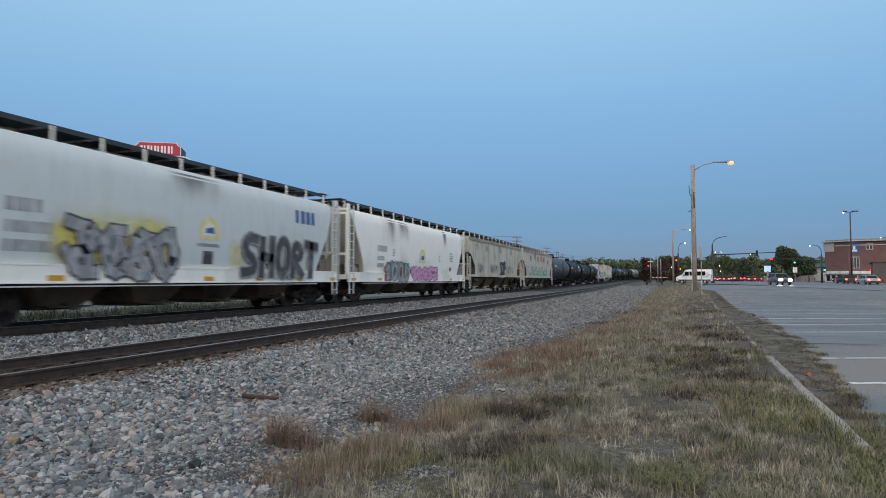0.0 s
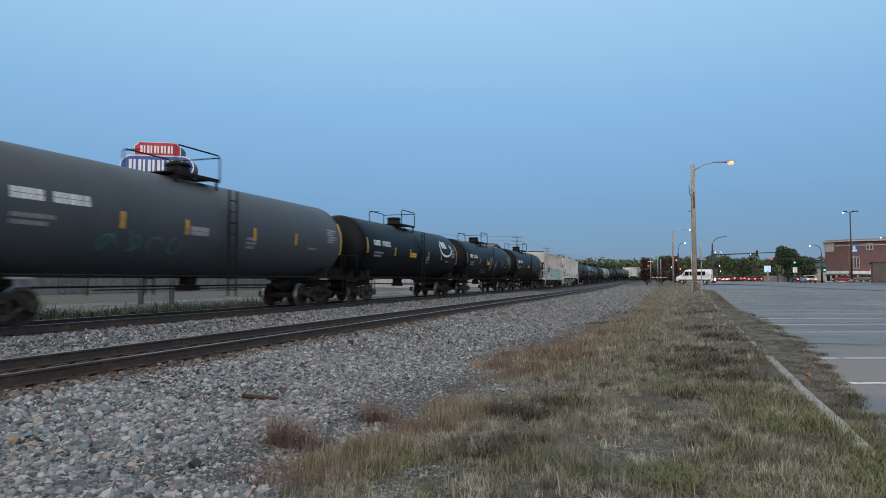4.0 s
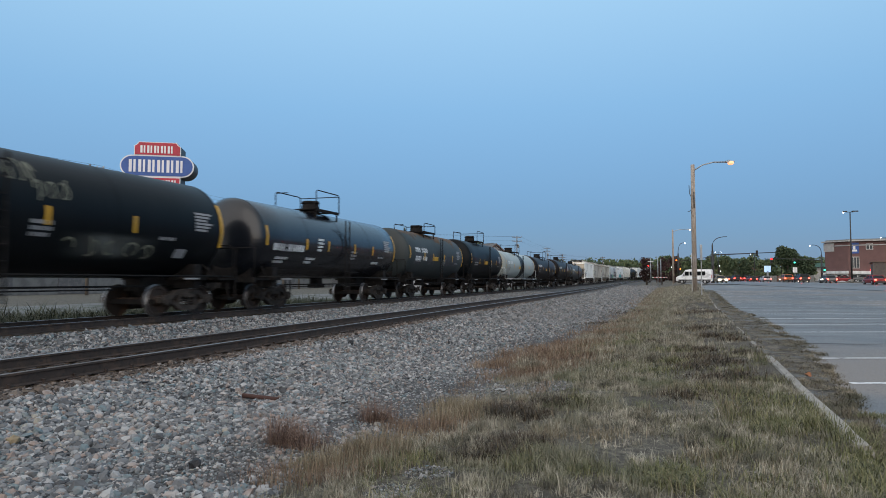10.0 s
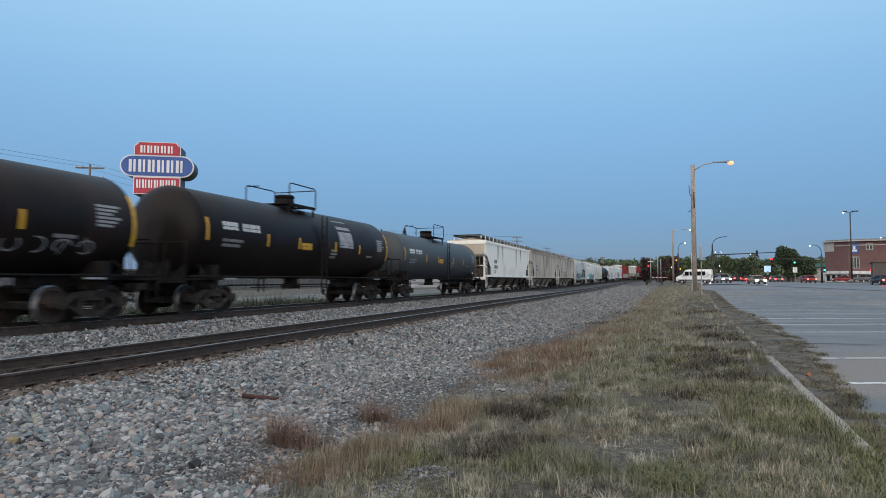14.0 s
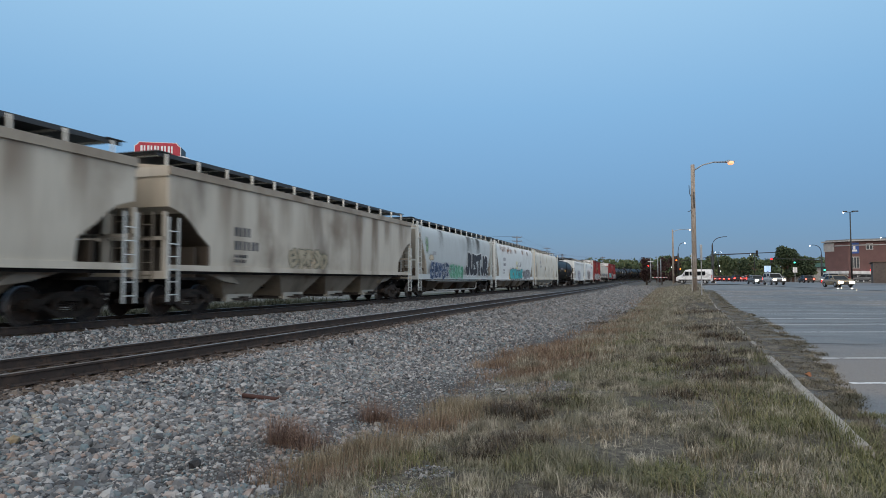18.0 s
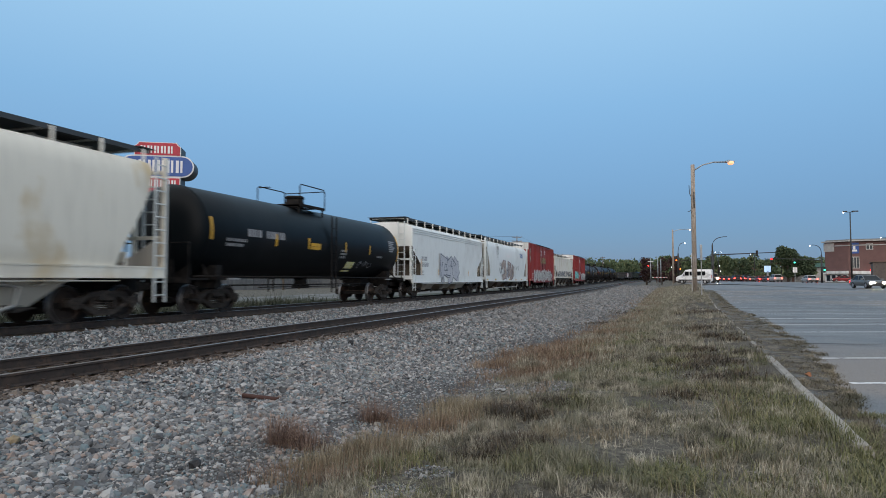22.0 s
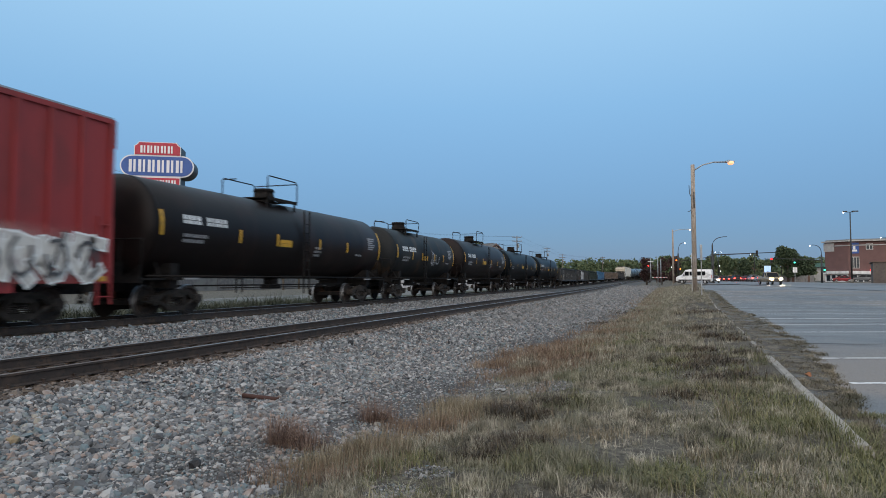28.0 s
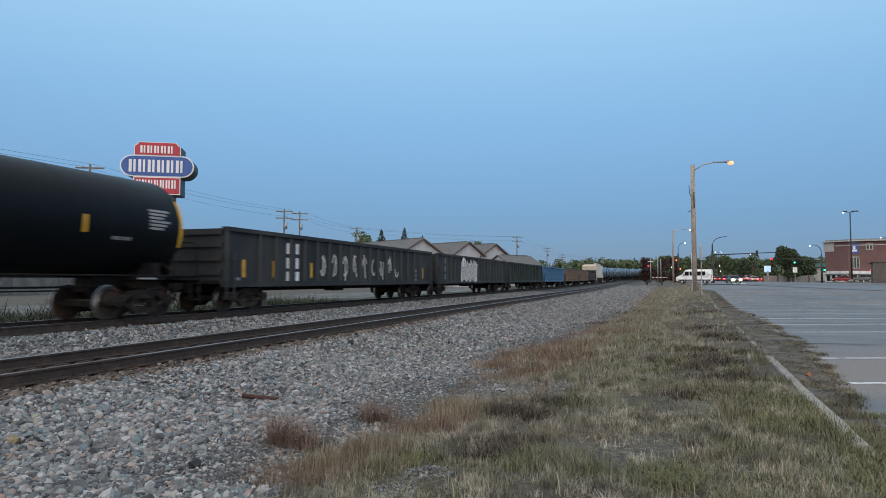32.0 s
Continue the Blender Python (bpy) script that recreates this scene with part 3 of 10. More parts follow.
P_PALEORANGE = mat("faded orange tape", (0.66, 0.48, 0.3), 0.6)
P_LAVENDER = mat("pale lavender spray paint", (0.44, 0.45, 0.5), 0.7, 0, [((0.52, 0.53, 0.56), 2, 0.45, 0.65, ONE)])
P_INK = mat("dark blue outline paint", (0.05, 0.07, 0.11), 0.7)
P_CHALK = mat("chalky white spray paint", (0.55, 0.53, 0.5), 0.75, 0, [((0.36, 0.32, 0.31), 3, 0.48, 0.66, ONE)])
P_RED = mat("red spray paint", (0.45, 0.07, 0.08), 0.7)
P_LIME = mat("lime spray paint", (0.42, 0.4, 0.12), 0.7, 0, [((0.28, 0.24, 0.1), 3, 0.45, 0.65, ONE)])
P_OLIVE = mat("dull olive spray paint", (0.17, 0.17, 0.125), 0.7, 0, [((0.09, 0.09, 0.07), 3, 0.45, 0.65, ONE)])
P_BUFF = mat("buff spray paint", (0.43, 0.37, 0.27), 0.7, 0, [((0.3, 0.25, 0.17), 3, 0.45, 0.65, ONE)])
P_BLUE = mat("blue decal", (0.06, 0.12, 0.3), 0.6)


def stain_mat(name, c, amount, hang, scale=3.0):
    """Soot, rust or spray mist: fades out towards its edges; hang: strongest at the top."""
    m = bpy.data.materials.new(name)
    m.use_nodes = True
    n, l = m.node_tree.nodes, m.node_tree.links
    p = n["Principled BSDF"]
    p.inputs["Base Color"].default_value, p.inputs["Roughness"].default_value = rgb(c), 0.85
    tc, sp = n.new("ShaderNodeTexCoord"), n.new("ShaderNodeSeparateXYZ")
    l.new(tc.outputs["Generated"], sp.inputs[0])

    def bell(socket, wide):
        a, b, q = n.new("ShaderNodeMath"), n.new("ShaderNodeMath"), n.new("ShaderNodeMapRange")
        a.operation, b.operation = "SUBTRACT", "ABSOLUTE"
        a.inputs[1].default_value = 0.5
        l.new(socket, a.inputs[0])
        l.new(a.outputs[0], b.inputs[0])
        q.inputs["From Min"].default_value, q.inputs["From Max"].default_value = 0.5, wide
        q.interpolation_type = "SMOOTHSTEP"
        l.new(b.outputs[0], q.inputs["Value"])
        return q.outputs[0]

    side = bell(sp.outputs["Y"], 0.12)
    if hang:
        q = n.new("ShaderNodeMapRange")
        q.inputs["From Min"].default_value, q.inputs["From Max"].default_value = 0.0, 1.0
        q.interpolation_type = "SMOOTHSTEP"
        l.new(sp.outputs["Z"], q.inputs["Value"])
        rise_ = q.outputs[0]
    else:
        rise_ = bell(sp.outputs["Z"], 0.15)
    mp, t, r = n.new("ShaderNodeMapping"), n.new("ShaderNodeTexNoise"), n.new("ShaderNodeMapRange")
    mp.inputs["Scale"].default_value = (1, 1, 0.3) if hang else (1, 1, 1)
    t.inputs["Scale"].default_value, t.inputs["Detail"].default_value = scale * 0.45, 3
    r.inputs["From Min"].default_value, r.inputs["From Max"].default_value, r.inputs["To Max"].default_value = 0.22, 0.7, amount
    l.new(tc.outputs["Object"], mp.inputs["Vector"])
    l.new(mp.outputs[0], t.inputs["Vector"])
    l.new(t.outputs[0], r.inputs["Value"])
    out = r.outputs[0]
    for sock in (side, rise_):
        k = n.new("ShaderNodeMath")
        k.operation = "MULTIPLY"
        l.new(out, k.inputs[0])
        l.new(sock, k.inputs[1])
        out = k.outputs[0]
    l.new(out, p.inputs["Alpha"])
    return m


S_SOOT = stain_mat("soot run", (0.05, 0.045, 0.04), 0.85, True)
S_BROWN = stain_mat("brown rust run", (0.15, 0.09, 0.055), 0.55, True)
S_RUST = stain_mat("rust bloom", (0.36, 0.17, 0.09), 0.8, False, 6.0)
S_OCHRE = stain_mat("ochre bloom", (0.5, 0.39, 0.19), 0.55, False, 4.0)
S_DIRT = stain_mat("grey green overspray", (0.16, 0.17, 0.16), 0.75, False, 3.0)
S_YELLOW = stain_mat("yellow spray mist", (0.72, 0.62, 0.12), 1.0, False, 2.0)
S_GREENMIST = stain_mat("green spray mist", (0.22, 0.36, 0.2), 0.95, False, 2.0)
S_PINKMIST = stain_mat("pink spray mist", (0.62, 0.34, 0.5), 0.9, False, 1.5)
S_CHALK = stain_mat("chalky spray mist", (0.62, 0.58, 0.54), 1.0, False, 1.6)
S_BUFF = stain_mat("buff spray mist", (0.62, 0.5, 0.34), 0.85, False, 2.0)


def stain(w, face, material, y0, y1, z0, z1, lift=0.012, name="stain"):
    """A soft stain on the near side."""
    bm = bmesh.new()
    n = max(1, int((z1 - z0) / 0.15))
    for k in range(n):
        a, b = z0 + (z1 - z0) * k / n, z0 + (z1 - z0) * (k + 1) / n
        bm.faces.new([bm.verts.new(q) for q in ((face(a) + lift, y0, a), (face(a) + lift, y1, a), (face(b) + lift, y1, b), (face(b) + lift, y0, b))])
    o = tagged(part(name, bm, material, w), kind="stuff")
    o.visible_shadow = False
    return o


def block(w, face, material, y0, y1, z0, z1, name="paint_block", lift=0.006):
    """A plain painted panel on the near side."""
    bm = bmesh.new()
    side_patch(bm, [(y0, z0), (y1, z0), (y1, z1), (y0, z1)], face, lift)
    return part(name, bm, material, w)


def interp(rows, z, col):
    for a, b in zip(rows, rows[1:]):
        if a[0] <= z <= b[0]:
            k = (z - a[0]) / (b[0] - a[0] or 1)
            return a[col] + (b[col] - a[col]) * k
    return rows[0][col] if z < rows[0][0] else rows[-1][col]


def stacked(rows, name, chamfer=0.05):
    """A body skinned over level outlines: rows of height, half width, half length."""
    bm = bmesh.new()
    secs = []
    for z, hw, hl in rows:
        c = min(chamfer, hw * 0.4)
        secs.append([(hw - c, -hl, z), (hw, -hl + c, z), (hw, hl - c, z), (hw - c, hl, z), (-hw + c, hl, z), (-hw, hl - c, z), (-hw, -hl + c, z), (-hw + c, -hl, z)])
    rings(bm, secs)
    return fixed(bm, name)


def wagon(label, category):
    w = new("freight_wagon", None)
    w.empty_display_size = 0.5
    return tagged(w, label, category, group="wagons of the train")


def running_board(w, Lb, z, hw, material, mgrate, step):
    """The grated walk along the roof with its brackets, and the cross walks at the ends."""
    part("walkway", boxes((-hw * 0.66, hw * 0.66, -Lb / 2 + 0.1, Lb / 2 - 0.1, z, z + 0.03)), mgrate, w)
    for s in (-1, 1):
        part("cross_walk", boxes((-hw + 0.42, hw - 0.42, s * (Lb / 2 - 0.3) - 0.3, s * (Lb / 2 - 0.3) + 0.3, z + 0.031, z + 0.05)), mgrate, w)
        part("edge_rail", boxes((s * hw * 0.68 - 0.02, s * hw * 0.68 + 0.02, -Lb / 2 + 0.1, Lb / 2 - 0.1, z - 0.09, z + 0.035)), mgrate, w)
    n = int(Lb / step)
    br = shared(("bracket", round(hw, 2)), lambda: fixed(boxes((hw * 0.72 - 0.025, hw * 0.72 + 0.025, -0.025, 0.025, -0.36, 0.0), (-hw * 0.72 - 0.025, -hw * 0.72 + 0.025, -0.025, 0.025, -0.36, 0.0), (-hw * 0.72, hw * 0.72, -0.03, 0.03, -0.03, -0.005)), "bracket"))
    for k in range(n + 1):
        part("walk_bracket", br, material, w, "", pose(0, -Lb / 2 + 0.4 + (Lb - 0.8) * k / n, z - 0.005))
    hatch = shared("hatch", lambda: fixed(boxes((-0.3, 0.3, -0.9, 0.9, 0, 0.12), (-0.33, 0.33, -0.86, -0.8, 0.1, 0.15), (-0.33, 0.33, 0.8, 0.86, 0.1, 0.15)), "hatch"))
    m = max(3, int(Lb / 4))
    for k in range(m):
        part("hatch", hatch, material, w, "", pose(0, -Lb / 2 + Lb * (k + 0.5) / m, z - 0.22))


def hopper(L, kind, paint, label, bays=4, sillmat=None, undermat=None, pipes=False, sill=None):
    """A covered hopper. kind: 'round' bulging sides, 'grain' flat sides with cut-away ends, 'ribbed' posts outside, 'slab' flat full sides."""
    w = wagon(label, "hopper wagon")
    Lb = L - 1.15
    hl = Lb / 2
    undermat = undermat or paint
    sillmat = sillmat or paint
    if kind == "round":
        rows = [(1.32, 1.50, hl - 1.65), (1.55, 1.56, hl - 1.58), (2.0, 1.60, hl - 1.4), (2.45, 1.62, hl - 1.12), (3.0, 1.62, hl - 0.8), (3.4, 1.61, hl - 0.6), (3.8, 1.585, hl - 0.5), (4.1, 1.53, hl - 0.42), (4.28, 1.40, hl - 0.4), (4.38, 1.1, hl - 0.4), (4.44, 0.45, hl - 0.4)]
        top = 4.72
    elif kind == "grain":
        rows = [(1.40, 1.55, hl - 1.75), (1.60, 1.58, hl - 1.8), (2.1, 1.60, hl - 1.75), (2.45, 1.60, hl - 1.25), (2.75, 1.60, hl - 0.92), (3.0, 1.60, hl - 0.55), (3.15, 1.60, hl - 0.02), (3.5, 1.60, hl), (4.08, 1.595, hl), (4.09, 1.635, hl), (4.3, 1.60, hl), (4.32, 1.5, hl), (4.44, 0.45, hl)]
        top = 4.74
    elif kind == "slab":
        rows = [(1.25, 1.58, hl - 1.35), (2.0, 1.60, hl - 1.3), (2.4, 1.60, hl - 0.7), (2.75, 1.61, hl - 0.1), (3.0, 1.61, hl), (4.0, 1.60, hl), (4.15, 1.50, hl), (4.32, 1.0, hl), (4.4, 0.45, hl)]
        top = 4.64
    else:
        rows = [(1.25, 1.50, hl - 2.2), (2.0, 1.52, hl - 1.6), (2.7, 1.52, hl - 0.7), (3.25, 1.53, hl - 0.02), (3.5, 1.53, hl), (4.40, 1.53, hl), (4.52, 1.2, hl), (4.58, 0.4, hl)]
        top = 4.74
    face = lambda z: interp(rows, z, 1) + (0.075 if kind == "ribbed" else 0.0)
    me = stacked(rows, "body")
    me.shade_smooth()
    me.set_sharp_from_angle(angle=0.5)
    me.materials.append(paint)
    # second slot: end slopes; W_SLOPE has the recess shade in its colour
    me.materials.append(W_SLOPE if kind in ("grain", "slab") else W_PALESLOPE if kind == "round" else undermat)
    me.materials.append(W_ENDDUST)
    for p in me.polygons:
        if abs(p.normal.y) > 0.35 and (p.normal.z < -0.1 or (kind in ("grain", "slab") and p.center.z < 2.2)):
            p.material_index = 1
        elif kind == "grain" and abs(p.normal.y) > 0.8:
            p.material_index = 2
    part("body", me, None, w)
    if kind == "grain":
        for s in (-1, 1):
            part("top_chord", boxes((s * 1.61, s * 1.655, -hl, hl, 4.07, 4.11), (s * 1.59, s * 1.645, -hl, hl, 4.11, 4.30)), W_CHORD if paint in (W_GREY, W_BEIGE, W_BROWNISH) else paint, w)
            part("end_chord", boxes((-1.6, 1.6, s * hl - 0.04, s * hl + 0.04, 4.02, 4.3)), paint, w)
    if kind == "slab":
        for s in (-1, 1):
            for z in (3.74, 3.86, 3.98):
                part("side_bead", boxes((s * 1.60, s * 1.635, -hl, hl, z, z + 0.045)), paint, w)
    if kind == "ribbed":
        rib = shared("rib", lambda: fixed(boxes((1.5, 1.60, -0.05, 0.05, 1.25, 4.42)), "rib"))
        for k in range(14):
            y = -hl + 3.15 + 0.86 * k
            if y > hl - 0.8:
                break
            part("rib", rib, paint, w, "", pose(0, y, 0))
            part("rib", rib, paint, w, "", pose(0, y, 0, 0, 0, 180))
        for s in (-1, 1):
            part("side_sheet", boxes((1.535, 1.575, s * hl - (0.85 if s > 0 else 0.0), s * hl + (0.0 if s > 0 else 3.1), 3.55, 4.42), (1.535, 1.575, s * hl - (1.5 if s > 0 else -1.5), s * hl - (0.85 if s > 0 else -3.1), 1.3, 3.55)), paint, w)
            part("top_chord", boxes((s * 1.52, s * 1.62, -hl, hl, 4.36, 4.48)), paint, w)
    # sills, end platforms, posts
    sz = {"grain": 1.34, "round": 1.0, "slab": 0.93}.get(kind, 1.12)
    deep = {"round": 0.42, "slab": 0.4, "grain": 0.16}.get(kind, 0.2)
    if sill:
        sz, deep = sill, deep - (sill - sz)
    slope = W_SLOPE if kind in ("grain", "slab") else undermat
    for s in (-1, 1):
        if kind == "grain":
            part("side_sill", boxes((s * 1.58 - 0.07, s * 1.58 + 0.035, -hl, hl, sz, sz + deep), (s * 1.58 - 0.05, s * 1.58 + 0.05, -hl, hl, sz - 0.012, sz + 0.012)), sillmat, w)
            # added dark strip: stands for the shade in the recess under the sill
            part("sill_web", boxes((s * 1.50 - 0.03, s * 1.50 + 0.03, -hl + 0.2, hl - 0.2, sz - 0.1, sz - 0.013)), M_UNDER, w, "dark strip standing for the shade under the side sill")
        else:
            part("side_sill", boxes((s * 1.60 - 0.07, s * 1.60 + 0.035, -hl, hl, sz, sz + deep), (s * 1.60 - 0.05, s * 1.60 + 0.06, -hl, hl, sz - 0.02, sz + 0.02), (s * 1.60 - 0.05, s * 1.60 + 0.048, -hl + 0.3, hl - 0.3, sz + deep - 0.03, sz + deep + 0.012)), sillmat, w)
        if kind in ("round", "slab"):
            part("sill_flange", boxes((s * 1.54 - 0.05, s * 1.54 + 0.05, -hl + 1.6, hl - 1.6, sz - 0.1, sz - 0.07)), sillmat, w, "pale lower flange of the sill")
    for s in (-1, 1):
        e = s * hl
        part("end_platform", boxes((-1.55, 1.55, min(e, e - s * 1.7), max(e, e - s * 1.7), 1.06, 1.14), (-0.35, 0.35, min(e + s * 0.3, e - s * 2.4), max(e + s * 0.3, e - s * 2.4), 0.72, 1.08)), M_UNDER, w)
        for x in (-1.5, -0.5, 0.5, 1.5):
            part("end_post", boxes((x - 0.05, x + 0.05, e - 0.05, e + 0.05, 1.1, 3.0 if kind != "round" else 4.1)), paint, w)
        part("end_beam", boxes((-1.6, 1.6, e - 0.05, e + 0.05, 2.2, 2.3), (-1.6, 1.6, e - 0.06, e + 0.06, 1.1, 1.32)), sillmat, w)
        if kind == "round":
            part("corner_post", boxes((1.5, 1.6, e - 0.06, e + 0.06, 1.1, 4.5), (-1.6, -1.5, e - 0.06, e + 0.06, 1.1, 4.5), (-1.55, 1.55, e - 0.05, e + 0.05, 4.05, 4.14)), paint, w)
            for x in (-1.43, 1.43):
                bm = bmesh.new()
                rings(bm, [[(x + q, e - s * 0.07, 1.33), (x + q, e - s * 1.7, 1.33), (x + q, e - s * 0.07, 2.25)] for q in (-0.02, 0.02)])
                part("gusset", fixed(bm, "gusset"), W_GRIME, w)
        # shear plates that close the end frame behind the slope
        bm = bmesh.new()
        sh = [(e - s * 0.06, 1.14), (e - s * 2.2, 1.14), (e - s * 2.2, 1.6), (e - s * 0.5, 2.72), (e - s * 0.06, 2.3)] if kind not in ("grain", "slab") else [(e - s * 0.06, 1.14), (e - s * 2.2, 1.14), (e - s * 2.2, 1.7), (e - s * 1.7, 2.45), (e - s * 0.6, 3.2), (e - s * 0.06, 3.2)]
        rings(bm, [[(x, y, z) for y, z in sh] for x in (-1.47, -1.44)])
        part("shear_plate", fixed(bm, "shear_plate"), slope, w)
        y = e - 0.42 if s > 0 else e + 0.02
        rung = W_GRIME if kind == "grain" else paint
        ladder(w, 1.63, y, 0.45, 4.0 if kind == "round" else 2.4, rung)
        ladder(w, -1.63, y, 0.45, 2.4, rung)
        ladder(w, 1.15, e + s * 0.08, 1.0, 3.4 if kind != "grain" else 2.0, rung, 90)
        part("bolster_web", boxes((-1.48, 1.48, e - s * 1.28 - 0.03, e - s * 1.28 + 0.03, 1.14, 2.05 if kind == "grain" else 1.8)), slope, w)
        part("brake_rod", tubes(([(0.6, e - s * 0.4, 1.2), (0.6, e - s * 0.4, 2.6)], 0.03)), M_UNDER, w)
    # the emptying bays
    span = Lb - 5.0
    zb = max(1.32, sz + 0.1)
    for k in range(bays):
        y = -span / 2 + span * (k + 0.5) / bays
        b = span / bays
        bm = bmesh.new()
        rings(bm, [[(x * (1 - 0.42 * q), y + yy * b / 2 * (1 - 0.6 * q), zb - (zb - 0.44) * q) for x, yy in ((1.42, -1), (1.42, 1), (-1.42, 1), (-1.42, -1))] for q in (0, 1)])
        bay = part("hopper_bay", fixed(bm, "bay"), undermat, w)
        part("outlet_gate", boxes((-0.75, 0.75, y - b * 0.21, y + b * 0.21, 0.34, 0.46), (0.75, 0.95, y - 0.08, y + 0.08, 0.36, 0.44)), M_TRUCK, bay)
    for s in (-1, 1):
        bm = bmesh.new()
        rings(bm, [[(x, s * (hl - 1.75 - 1.1 * q), 1.32 - 0.3 * q) for x in (-1.35, 1.35)] + [(x, s * (hl - 3.0 - 0.7 * q), 1.32 - 0.8 * q * 0.5) for x in (1.35, -1.35)] for q in (0, 1)])
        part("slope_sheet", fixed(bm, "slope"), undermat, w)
    for k in range(bays):
        y = -span / 2 + span * (k + 0.5) / bays
        part("gate_rack", boxes((0.7, 1.25, y - 0.5, y + 0.5, 0.40, 0.44), (0.72, 1.2, y - 0.04, y + 0.04, 0.44, 0.5), (1.2, 1.27, y - 0.12, y + 0.12, 0.34, 0.5)), M_TRUCK, w)
        if kind == "grain":
            part("outlet_box", boxes((0.55, 0.95, y - b * 0.2, y + b * 0.2, 0.36, 0.58), (0.95, 1.02, y - b * 0.23, y + b * 0.23, 0.34, 0.42)), W_PALESLOPE, w, "pale outlet box below the bay")
    part("centre_sill", boxes((-0.25, 0.25, -hl + 0.4, hl - 0.4, 0.75, 1.12)), M_UNDER, w)
    if pipes:
        part("outlet_pipe", tubes(([(1.32, -span / 2 + 1.6, 0.93), (1.36, -span / 2 + 1.9, 0.96), (1.36, span / 2 - 1.9, 0.96), (1.36, span / 2 - 1.65, 0.9), (1.36, span / 2 - 1.7, 0.5), (1.36, span / 2 - 2.1, 0.40), (1.36, -span / 2 + 1.4, 0.40), (1.3, -span / 2 + 1.1, 0.5)], 0.05), n=8), W_PIPE, w, "long pale outlet pipe")
    if kind != "ribbed":
        running_board(w, Lb, top, 1.6, sillmat, W_WALK, 1.45)
    else:
        part("roof_walk", boxes((-0.4, 0.4, -hl, hl, 4.62, 4.66), (-1.4, 1.4, -hl, -hl + 0.6, 4.56, 4.62), (-1.4, 1.4, hl - 0.6, hl, 4.56, 4.62)), M_UNDER, w)
    for s in (-1, 1):
        truck(w, s * (hl - 1.55))
    couplers(w, L)
    return w, face


